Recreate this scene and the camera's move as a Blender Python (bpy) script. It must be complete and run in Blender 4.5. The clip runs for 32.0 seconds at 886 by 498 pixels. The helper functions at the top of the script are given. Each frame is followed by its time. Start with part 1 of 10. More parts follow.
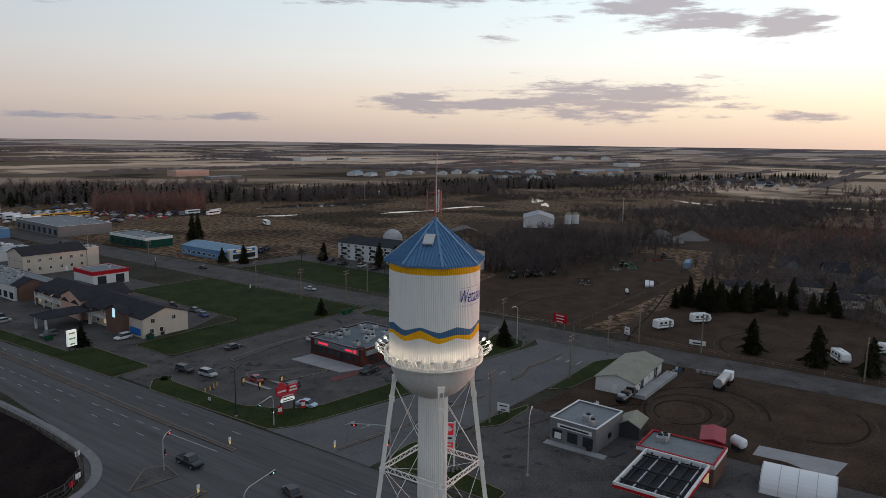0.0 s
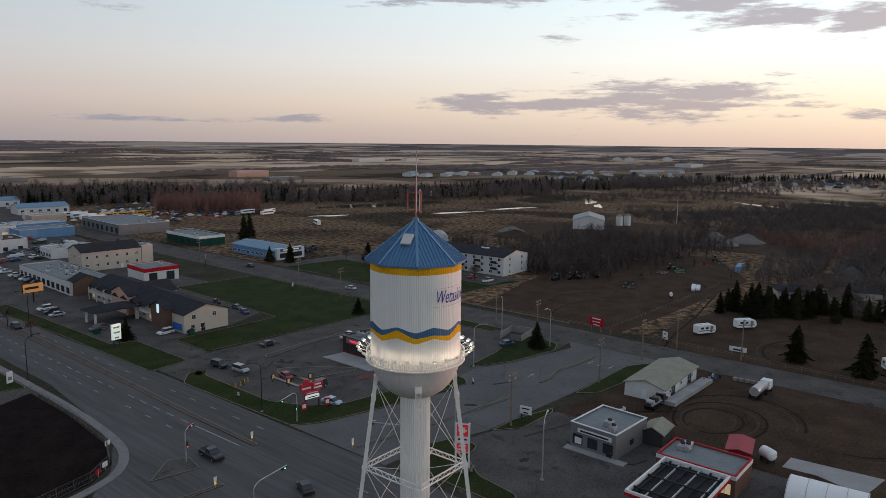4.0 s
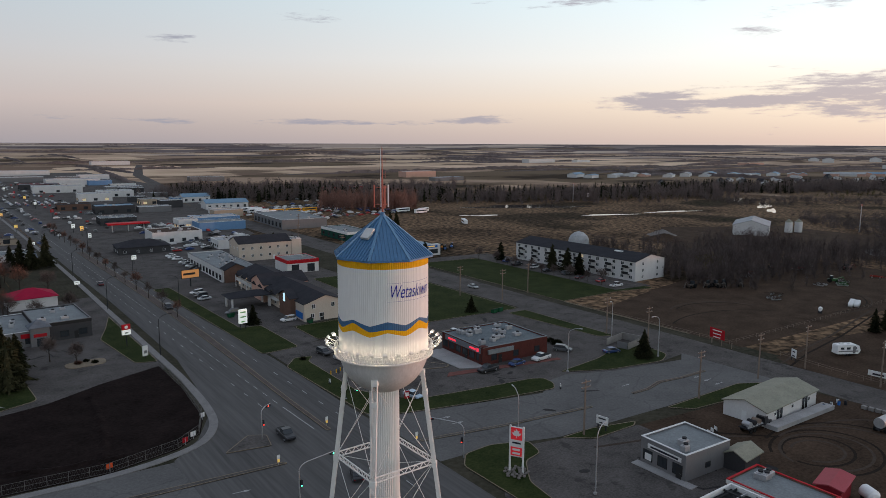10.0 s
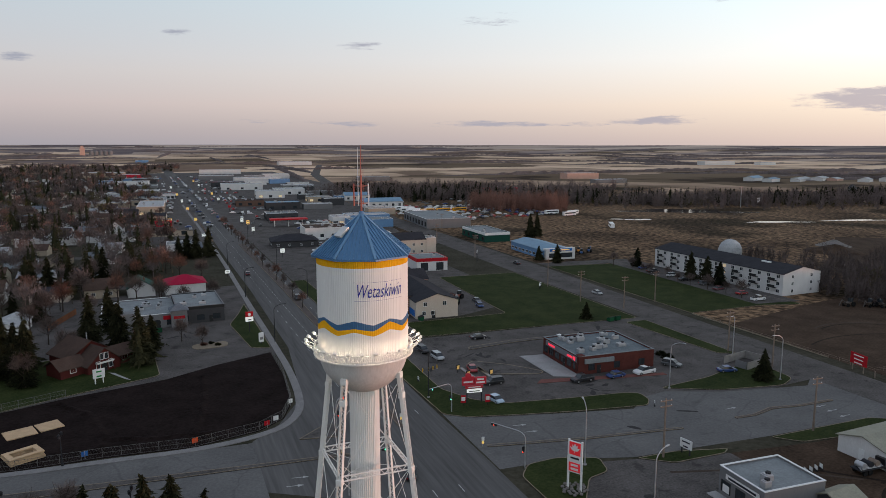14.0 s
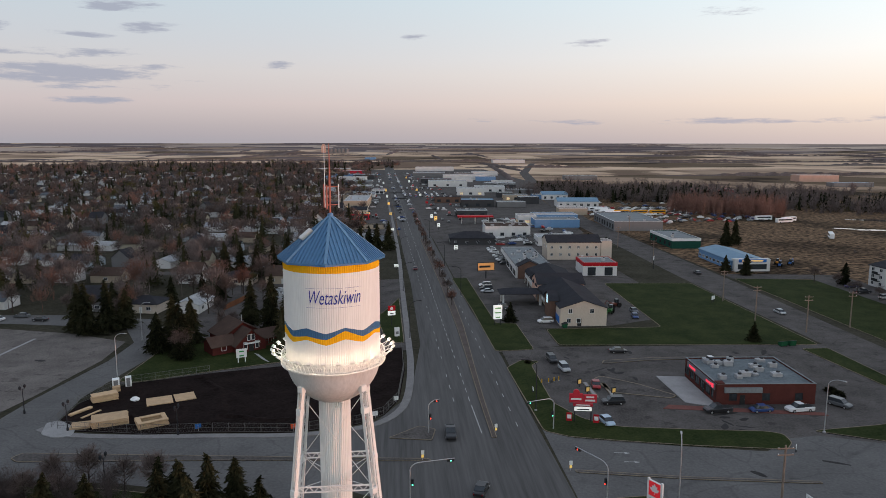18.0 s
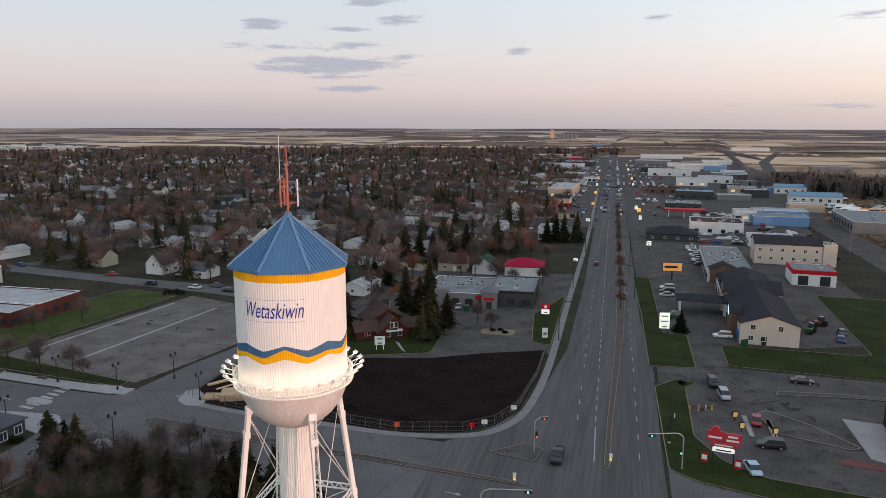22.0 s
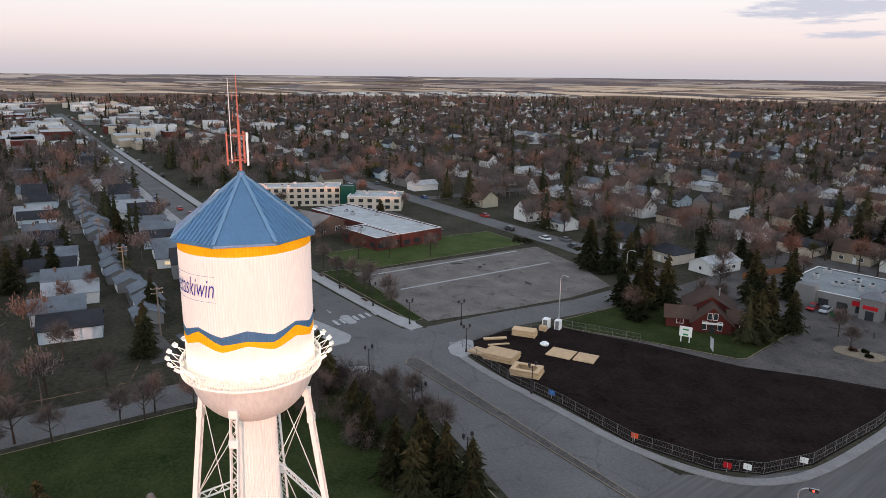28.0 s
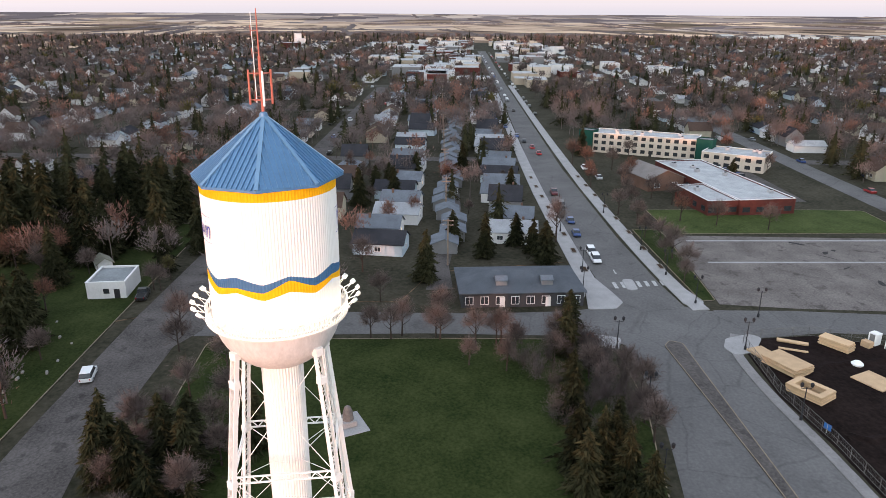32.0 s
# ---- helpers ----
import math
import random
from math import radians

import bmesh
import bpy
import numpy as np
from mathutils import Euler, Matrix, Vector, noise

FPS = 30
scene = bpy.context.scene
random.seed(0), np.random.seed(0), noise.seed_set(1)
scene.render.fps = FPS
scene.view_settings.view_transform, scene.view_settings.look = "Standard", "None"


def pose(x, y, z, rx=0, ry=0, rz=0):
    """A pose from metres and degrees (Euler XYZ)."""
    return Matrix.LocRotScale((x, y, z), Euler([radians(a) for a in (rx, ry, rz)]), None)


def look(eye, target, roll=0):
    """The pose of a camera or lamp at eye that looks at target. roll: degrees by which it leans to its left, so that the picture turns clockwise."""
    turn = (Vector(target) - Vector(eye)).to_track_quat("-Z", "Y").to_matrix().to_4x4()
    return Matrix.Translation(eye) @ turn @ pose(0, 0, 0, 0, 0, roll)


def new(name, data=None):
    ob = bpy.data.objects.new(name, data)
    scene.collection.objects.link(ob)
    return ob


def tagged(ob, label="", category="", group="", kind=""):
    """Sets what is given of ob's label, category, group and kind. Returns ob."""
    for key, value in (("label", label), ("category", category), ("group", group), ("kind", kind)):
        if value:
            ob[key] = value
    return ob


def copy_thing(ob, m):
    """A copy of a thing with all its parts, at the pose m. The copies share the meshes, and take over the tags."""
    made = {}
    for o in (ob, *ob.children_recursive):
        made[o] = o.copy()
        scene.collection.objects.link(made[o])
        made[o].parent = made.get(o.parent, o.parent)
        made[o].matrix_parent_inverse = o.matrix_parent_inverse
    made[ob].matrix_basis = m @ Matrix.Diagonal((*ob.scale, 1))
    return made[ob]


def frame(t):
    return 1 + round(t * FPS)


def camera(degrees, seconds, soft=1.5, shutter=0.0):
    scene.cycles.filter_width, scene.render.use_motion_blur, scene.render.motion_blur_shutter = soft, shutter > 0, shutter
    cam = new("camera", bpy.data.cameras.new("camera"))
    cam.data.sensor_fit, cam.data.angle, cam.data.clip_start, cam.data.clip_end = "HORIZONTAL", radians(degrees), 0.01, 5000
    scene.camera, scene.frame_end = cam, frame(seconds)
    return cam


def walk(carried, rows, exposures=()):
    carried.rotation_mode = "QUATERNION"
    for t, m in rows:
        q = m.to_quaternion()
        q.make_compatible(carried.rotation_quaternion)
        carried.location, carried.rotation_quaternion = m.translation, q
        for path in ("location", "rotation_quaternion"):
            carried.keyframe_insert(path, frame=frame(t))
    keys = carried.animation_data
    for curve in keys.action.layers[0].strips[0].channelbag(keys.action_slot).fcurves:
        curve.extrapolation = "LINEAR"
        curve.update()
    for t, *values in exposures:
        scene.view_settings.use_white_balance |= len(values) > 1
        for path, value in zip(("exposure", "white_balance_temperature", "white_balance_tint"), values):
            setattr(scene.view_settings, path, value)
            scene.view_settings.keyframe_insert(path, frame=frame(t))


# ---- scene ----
cam = camera(64.5, 32.0, soft=0.6)
PATH = [
    (0, (52.595, 37.755, 55.645), (50.976, 36.621, 55.342), 0.79),
    (1, (51.741, 38.993, 55.652), (50.137, 37.837, 55.349), 0.90),
    (2, (50.761, 40.316, 55.656), (49.18, 39.129, 55.355), 0.74),
    (3, (49.521, 41.75, 55.652), (47.968, 40.525, 55.351), 0.60),
    (3.5, (48.772, 42.529, 55.645), (47.236, 41.284, 55.343), 0.60),
    (5.5, (45.407, 45.966, 55.564), (43.954, 44.625, 55.259), 0.53),
    (6, (44.456, 46.932, 55.55), (43.028, 45.566, 55.243), 0.51),
    (7, (42.235, 49.127, 55.471), (40.862, 47.705, 55.164), 0.39),
    (8, (39.655, 51.494, 55.387), (38.346, 50.014, 55.079), 0.33),
    (9, (36.759, 53.875, 55.303), (35.521, 52.334, 54.996), 0.26),
    (10, (33.591, 56.194, 55.221), (32.434, 54.591, 54.918), 0.20),
    (11, (30.151, 58.377, 55.14), (29.083, 56.713, 54.839), 0.13),
    (12, (26.345, 60.336, 55.063), (25.375, 58.613, 54.763), 0.10),
    (13, (22.04, 61.992, 55.019), (21.181, 60.211, 54.72), 0.08),
    (14, (17.196, 63.169, 54.986), (16.459, 61.334, 54.686), 0.07),
    (14.5, (14.525, 63.49, 54.977), (13.852, 61.631, 54.677), 0.0),
    (16.5, (3.095, 63.863, 54.941), (2.712, 61.923, 54.642), -0.08),
    (17, (0.185, 63.675, 54.946), (-0.117, 61.721, 54.645), -0.02),
    (18, (-5.608, 62.465, 55.003), (-5.747, 60.493, 54.698), 0.05),
    (19, (-11.211, 60.214, 55.061), (-11.184, 58.238, 54.749), 0.18),
    (20, (-16.366, 57.049, 55.118), (-16.176, 55.084, 54.796), 0.24),
    (21, (-20.958, 53.194, 55.176), (-20.612, 51.253, 54.84), 0.29),
    (22, (-25.114, 48.933, 55.198), (-24.616, 47.028, 54.853), 0.10),
    (23, (-29.058, 44.535, 55.193), (-28.39, 42.686, 54.828), 0.12),
    (24, (-32.779, 39.905, 55.167), (-31.924, 38.141, 54.774), 0.40),
    (24.5, (-34.425, 37.415, 55.146), (-33.484, 35.697, 54.744), 0.35),
    (26.5, (-40.175, 26.837, 54.935), (-38.899, 25.363, 54.49), 0.41),
    (27, (-41.448, 24.117, 54.918), (-40.092, 22.719, 54.462), 0.44),
    (28, (-43.482, 18.442, 54.896), (-41.977, 17.217, 54.413), 0.56),
    (29, (-44.826, 12.39, 54.841), (-43.185, 11.368, 54.325), 0.46),
    (30, (-45.451, 6.235, 54.761), (-43.7, 5.442, 54.209), 0.33),
    (31, (-45.368, 0.077, 54.682), (-43.533, -0.449, 54.087), 0.42),
    (32, (-44.867, -6.224, 54.631), (-42.985, -6.435, 53.99), 0.32),
]
walk(cam, [(t, look(eye, target, roll)) for t, eye, target, roll in PATH], [(0, -0.49, 6450, 10), (8, -0.38, 6460, 10), (14, -0.17, 6510, 10), (20, 0.05, 6630, 10.2), (24, 0.29, 6690, 10.4), (28, 0.56, 6690, 10.7), (30, 0.75, 6680, 10.8), (32, 1.02, 6680, 11)])

# ---- world, sun ----
SUN_AZ, SUN_EL = 299.0, 0.5
az, el = radians(SUN_AZ), radians(SUN_EL)
TO_SUN = Vector((math.sin(az) * math.cos(el), math.cos(az) * math.cos(el), math.sin(el)))


def make_world():
    w = bpy.data.worlds.new("evening_sky")
    scene.world = w
    w.use_nodes = True
    nt = w.node_tree
    nt.nodes.clear()
    N, L = nt.nodes.new, nt.links.new
    out, bg = N("ShaderNodeOutputWorld"), N("ShaderNodeBackground")
    sky = N("ShaderNodeTexSky")
    sky.sky_type, sky.sun_disc = "NISHITA", False
    sky.sun_elevation, sky.sun_rotation = radians(3.0), radians(SUN_AZ)
    sky.altitude, sky.dust_density, sky.ozone_density = 760, 1.2, 2.0
    tc = N("ShaderNodeTexCoord")
    sep = N("ShaderNodeSeparateXYZ")
    L(tc.outputs["Generated"], sep.inputs[0])

    def math_node(op, a, b=None, c=None, clamp=False):
        n = N("ShaderNodeMath")
        n.operation, n.use_clamp = op, clamp
        for i, v in enumerate((a, b, c)):
            if v is None:
                continue
            if isinstance(v, (int, float)):
                n.inputs[i].default_value = v
            else:
                L(v, n.inputs[i])
        return n.outputs[0]

    def ramp(fac, stops):
        n = N("ShaderNodeValToRGB")
        L(fac, n.inputs[0])
        e = n.color_ramp.elements
        while len(e) < len(stops):
            e.new(0.5)
        for i, (p, c) in enumerate(stops):
            e[i].position, e[i].color = p, (*c, 1)
        return n.outputs[0]

    def mix(fac, a, b):
        n = N("ShaderNodeMix")
        n.data_type = "RGBA"
        if isinstance(fac, (int, float)):
            n.inputs[0].default_value = fac
        else:
            L(fac, n.inputs[0])
        for s, v in ((6, a), (7, b)):
            if isinstance(v, tuple):
                n.inputs[s].default_value = (*v, 1)
            else:
                L(v, n.inputs[s])
        return n.outputs[2]

    # height above the horizon, and how near the sun's side a direction lies
    height = math_node("MAXIMUM", sep.outputs[2], 0.0)
    dot = N("ShaderNodeVectorMath")
    dot.operation = "DOT_PRODUCT"
    flat = N("ShaderNodeCombineXYZ")
    L(sep.outputs[0], flat.inputs[0])
    L(sep.outputs[1], flat.inputs[1])
    nrm = N("ShaderNodeVectorMath")
    nrm.operation = "NORMALIZE"
    L(flat.outputs[0], nrm.inputs[0])
    L(nrm.outputs[0], dot.inputs[0])
    dot.inputs[1].default_value = (math.sin(az), math.cos(az), 0)
    side = math_node("MULTIPLY_ADD", dot.outputs["Value"], 0.5, 0.5, True)
    warm = ramp(height, WARM_SKY)
    cool = ramp(height, COOL_SKY)
    fac = math_node("POWER", side, 1.6)
    grad = mix(fac, cool, warm)
    base = mix(0.05, grad, sky.outputs[0])
    # thin clouds: stretched noise, gathered where the evening's cloud banks stand
    stretch = N("ShaderNodeVectorMath")
    stretch.operation = "MULTIPLY"
    L(tc.outputs["Generated"], stretch.inputs[0])
    stretch.inputs[1].default_value = (1.0, 1.0, 7.0)
    nz = N("ShaderNodeTexNoise")
    L(stretch.outputs[0], nz.inputs["Vector"])
    nz.inputs["Scale"].default_value, nz.inputs["Detail"].default_value, nz.inputs["Roughness"].default_value = 11.0, 10.0, 0.66
    total = None
    for caz, cel, waz, wel, amount in CLOUD_BANKS:
        d = Vector((math.sin(radians(caz)), math.cos(radians(caz)), 0))
        o = Vector((math.cos(radians(caz)), -math.sin(radians(caz)), 0))
        da = N("ShaderNodeVectorMath")
        da.operation = "DOT_PRODUCT"
        L(tc.outputs["Generated"], da.inputs[0])
        da.inputs[1].default_value = o
        db = N("ShaderNodeVectorMath")
        db.operation = "DOT_PRODUCT"
        L(tc.outputs["Generated"], db.inputs[0])
        db.inputs[1].default_value = d
        u = math_node("DIVIDE", da.outputs["Value"], math.tan(radians(waz * 1.5)))
        v = math_node("DIVIDE", math_node("SUBTRACT", sep.outputs[2], math.sin(radians(cel))), math.sin(radians(wel * 1.6)))
        r2 = math_node("ADD", math_node("MULTIPLY", u, u), math_node("MULTIPLY", v, v))
        g = math_node("MULTIPLY", math_node("POWER", 2.718, math_node("MULTIPLY", r2, -1.0)), amount)
        g = math_node("MULTIPLY", g, math_node("GREATER_THAN", db.outputs["Value"], 0.0))
        total = g if total is None else math_node("MAXIMUM", total, g)
    dens = math_node("ADD", math_node("MULTIPLY_ADD", nz.outputs["Fac"], 2.1, -0.55), math_node("MULTIPLY_ADD", total, 0.62, -0.62))
    cover = N("ShaderNodeMapRange")
    cover.interpolation_type = "SMOOTHSTEP"
    L(dens, cover.inputs[0])
    cover.inputs[1].default_value, cover.inputs[2].default_value = 0.36, 0.70
    cloud = mix(math_node("POWER", side, 2.0), (0.36, 0.39, 0.49), (0.66, 0.53, 0.56))
    final = mix(math_node("MULTIPLY", cover.outputs[0], 0.8), base, cloud)
    L(final, bg.inputs[0])
    bg.inputs[1].default_value = 1.0
    L(bg.outputs[0], out.inputs[0])


# sky colours up from the horizon, on the sun's side and away from it
WARM_SKY = [(0.0, (1.187, 0.89, 0.742)), (0.05, (1.654, 1.336, 0.996)), (0.11, (1.749, 1.696, 1.558)), (0.2, (1.463, 1.696, 1.738)), (0.45, (0.827, 0.89, 1.018)), (0.9, (0.498, 0.562, 0.7))]
COOL_SKY = [(0.0, (0.35, 0.358, 0.437)), (0.018, (0.394, 0.376, 0.455)), (0.05, (0.542, 0.463, 0.525)), (0.09, (0.586, 0.533, 0.569)), (0.13, (0.559, 0.559, 0.612)), (0.2, (0.525, 0.603, 0.665)), (0.45, (0.539, 0.604, 0.723)), (0.9, (0.409, 0.486, 0.615))]
# azimuth, height, half width, half height (degrees), amount
CLOUD_BANKS = [(246.5, 3.2, 9.4, 1.4, 1.4), (234.4, 2.9, 5.8, 0.75, 1.2), (249.8, 10.3, 5.0, 0.9, 1.35), (254.5, 8.9, 4.2, 0.85, 1.35), (260.4, 8.5, 2.7, 1.05, 1.4), (240.3, 9.1, 1.7, 0.6, 1.15), (239.4, 7.9, 1.9, 0.4, 1.15), (244.0, 9.3, 1.5, 0.5, 1.1), (261.6, 2.1, 2.6, 0.42, 1.3), (219.5, 1.75, 3.8, 0.36, 1.2), (233.0, 10.9, 11.0, 0.5, 1.2), (206.5, 1.45, 8.0, 0.22, 1.15),
               (196.0, 7.5, 2.0, 0.36, 1.06), (205.9, 9.2, 2.6, 0.4, 1.0), (181.7, 8.1, 1.0, 0.25, 1.0), (193.0, 1.5, 6.0, 0.2, 1.05), (154.4, 6.0, 4.6, 0.42, 1.3), (156.6, 4.8, 5.4, 0.8, 1.4), (158.1, 3.8, 3.2, 0.22, 1.25), (158.6, 2.9, 2.6, 0.26, 1.2), (162.0, 8.2, 2.2, 0.36, 1.25), (157.6, 7.35, 2.2, 0.26, 1.25), (151.2, 7.5, 1.5, 0.5, 1.25), (160.6, 9.4, 2.6, 0.4, 1.2), (171.4, 5.8, 1.3, 0.28, 1.15)]
make_world()
sun = new("sun", bpy.data.lights.new("sun", "SUN"))
sun.data.energy, sun.data.angle, sun.data.color = 1.9, radians(0.5), (1.0, 0.49, 0.36)
sun.matrix_world = look(TO_SUN * 200, (0, 0, 0))

# ---- materials ----


def mat(name, color, rough=0.8, scale=1.0, var=0.25, fine=None, bump=0.0, metal=0.0, tint=None, spec=0.05, cracks=0.0, island=0.0, obj=0.0, stretch=None):
    """A surface: base colour, broken up by noise at two scales (metres), with fine relief."""
    m = bpy.data.materials.new(name)
    m.use_nodes = True
    nt = m.node_tree
    N, L = nt.nodes.new, nt.links.new
    b = nt.nodes["Principled BSDF"]
    b.inputs["Roughness"].default_value, b.inputs["Metallic"].default_value = rough, metal
    b.inputs["Specular IOR Level"].default_value = spec
    geo = N("ShaderNodeNewGeometry")
    pos = geo.outputs["Position"]
    if stretch:
        s = N("ShaderNodeVectorMath")
        s.operation = "MULTIPLY"
        L(pos, s.inputs[0])
        s.inputs[1].default_value = stretch
        pos = s.outputs[0]
    big, small = N("ShaderNodeTexNoise"), N("ShaderNodeTexNoise")
    for n, sc, det in ((big, 1 / scale, 6), (small, 1 / (fine or scale / 9), 4)):
        L(pos, n.inputs["Vector"])
        n.inputs["Scale"].default_value, n.inputs["Detail"].default_value, n.inputs["Roughness"].default_value = sc, det, 0.6
    add = N("ShaderNodeMath")
    add.operation = "ADD"
    L(big.outputs["Fac"], add.inputs[0])
    L(small.outputs["Fac"], add.inputs[1])
    total = add.outputs[0]
    for amount, source in ((island, geo.outputs["Random Per Island"]), (obj, None)):
        if amount:
            if source is None:
                source = N("ShaderNodeObjectInfo").outputs["Random"]
            k = N("ShaderNodeMath")
            k.operation = "MULTIPLY_ADD"
            L(source, k.inputs[0])
            k.inputs[1].default_value, k.inputs[2].default_value = amount, -amount / 2
            j = N("ShaderNodeMath")
            j.operation = "ADD"
            L(total, j.inputs[0])
            L(k.outputs[0], j.inputs[1])
            total = j.outputs[0]
    mr = N("ShaderNodeMapRange")
    L(total, mr.inputs[0])
    mr.inputs[1].default_value, mr.inputs[2].default_value = 0.6, 1.4
    mx = N("ShaderNodeMix")
    mx.data_type = "RGBA"
    L(mr.outputs[0], mx.inputs[0])
    lo = tuple(max(0.0, c * (1 - var)) for c in color)
    hi = tint or tuple(min(1.0, c * (1 + var)) for c in color)
    mx.inputs[6].default_value, mx.inputs[7].default_value = (*lo, 1), (*hi, 1)
    L(mx.outputs[2], b.inputs["Base Color"])
    if cracks:
        vor = N("ShaderNodeTexVoronoi")
        vor.feature = "DISTANCE_TO_EDGE"
        wob = N("ShaderNodeVectorMath")
        wob.operation = "MULTIPLY_ADD"
        L(big.outputs["Color"], wob.inputs[0])
        wob.inputs[1].default_value = (5, 5, 0)
        L(geo.outputs["Position"], wob.inputs[2])
        L(wob.outputs[0], vor.inputs["Vector"])
        vor.inputs["Scale"].default_value = 1 / cracks
        line = N("ShaderNodeMapRange")
        L(vor.outputs["Distance"], line.inputs[0])
        line.inputs[1].default_value, line.inputs[2].default_value = 0.004, 0.014
        line.inputs[3].default_value, line.inputs[4].default_value = 0.84, 1.0
        dark = N("ShaderNodeMix")
        dark.data_type, dark.blend_type = "RGBA", "MULTIPLY"
        dark.inputs[0].default_value = 1.0
        L(mx.outputs[2], dark.inputs[6])
        L(line.outputs[0], dark.inputs[7])
        # oil stains and sealed patches
        spots, blot = N("ShaderNodeTexNoise"), N("ShaderNodeMapRange")
        L(geo.outputs["Position"], spots.inputs["Vector"])
        spots.inputs["Scale"].default_value, spots.inputs["Detail"].default_value = 1 / 3.4, 5
        L(spots.outputs["Fac"], blot.inputs[0])
        blot.inputs[1].default_value, blot.inputs[2].default_value = 0.60, 0.66
        blot.inputs[3].default_value, blot.inputs[4].default_value = 1.0, 0.66 if cracks < 10 else 0.86
        stained = N("ShaderNodeMix")
        stained.data_type, stained.blend_type = "RGBA", "MULTIPLY"
        stained.inputs[0].default_value = 1.0
        L(dark.outputs[2], stained.inputs[6])
        L(blot.outputs[0], stained.inputs[7])
        L(stained.outputs[2], b.inputs["Base Color"])
    if bump:
        bp = N("ShaderNodeBump")
        bp.inputs["Strength"].default_value, bp.inputs["Distance"].default_value = 0.6, bump
        L(small.outputs["Fac"], bp.inputs["Height"])
        L(bp.outputs[0], b.inputs["Normal"])
    return m


def glow(name, color, strength):
    m = bpy.data.materials.new(name)
    m.use_nodes = True
    b = m.node_tree.nodes["Principled BSDF"]
    b.inputs["Base Color"].default_value = (*color, 1)
    b.inputs["Emission Color"].default_value = (*color, 1)
    b.inputs["Emission Strength"].default_value = strength
    return m


def glass(name, color=(0.03, 0.035, 0.04), rough=0.08):
    m = mat(name, color, rough, 2.0, 0.3, spec=0.5)
    return m


ASPHALT = mat("asphalt", (0.106, 0.102, 0.100), 0.9, 12.0, 0.22, 0.5, 0.01, tint=(0.160, 0.154, 0.150), cracks=14.0)
ASPHALT_OLD = mat("asphalt_old", (0.062, 0.056, 0.053), 0.92, 7.0, 0.45, 0.4, 0.01, tint=(0.140, 0.126, 0.118), cracks=9.0)
CONCRETE = mat("concrete", (0.30, 0.292, 0.288), 0.9, 3.0, 0.25, 0.2, 0.004)
GRASS = mat("spring_grass", (0.010, 0.026, 0.005), 0.95, 7.0, 0.5, 0.45, 0.04, tint=(0.047, 0.056, 0.019))
HIGHWAY = mat("asphalt_highway", (0.082, 0.078, 0.076), 0.9, 5.0, 0.25, 0.6, 0.01, tint=(0.136, 0.130, 0.126), stretch=(1, 0.035, 1))
LOT = mat("sun_bleached_asphalt", (0.118, 0.104, 0.096), 0.92, 8.0, 0.45, 0.4, 0.01, tint=(0.218, 0.193, 0.177), cracks=9.0)
DIRT = mat("brown_dirt", (0.030, 0.019, 0.0125), 0.95, 8.0, 0.5, 0.6, 0.03, tint=(0.092, 0.060, 0.041))
SOIL = mat("black_soil", (0.0052, 0.0035, 0.0034), 0.97, 6.0, 0.5, 0.7, 0.12, spec=0.03, tint=(0.0260, 0.0175, 0.0158))
KERB = mat("kerb_concrete", (0.21, 0.17, 0.125), 0.9, 2.0, 0.3)
WHITE_PAINT = mat("white_paint", (0.74, 0.74, 0.73), 0.55, 3.0, 0.05, 0.3)
ROAD_PAINT = mat("road_paint", (0.36, 0.355, 0.345), 0.8, 1.0, 0.45, 0.15)
STEEL = mat("galvanised_steel", (0.42, 0.42, 0.43), 0.5, 1.0, 0.15, metal=0.6)
DARK_STEEL = mat("dark_steel", (0.03, 0.03, 0.033), 0.6, 1.0, 0.2)
RUBBER = mat("rubber", (0.015, 0.015, 0.015), 0.85, 0.5, 0.2)
PANE = glass("window_pane")
WOOD_POLE = mat("weathered_wood", (0.20, 0.155, 0.125), 0.9, 1.0, 0.3)
LUMBER = mat("new_lumber", (0.52, 0.36, 0.22), 0.8, 1.2, 0.2, 0.12, obj=0.5)

# ---- mesh building ----


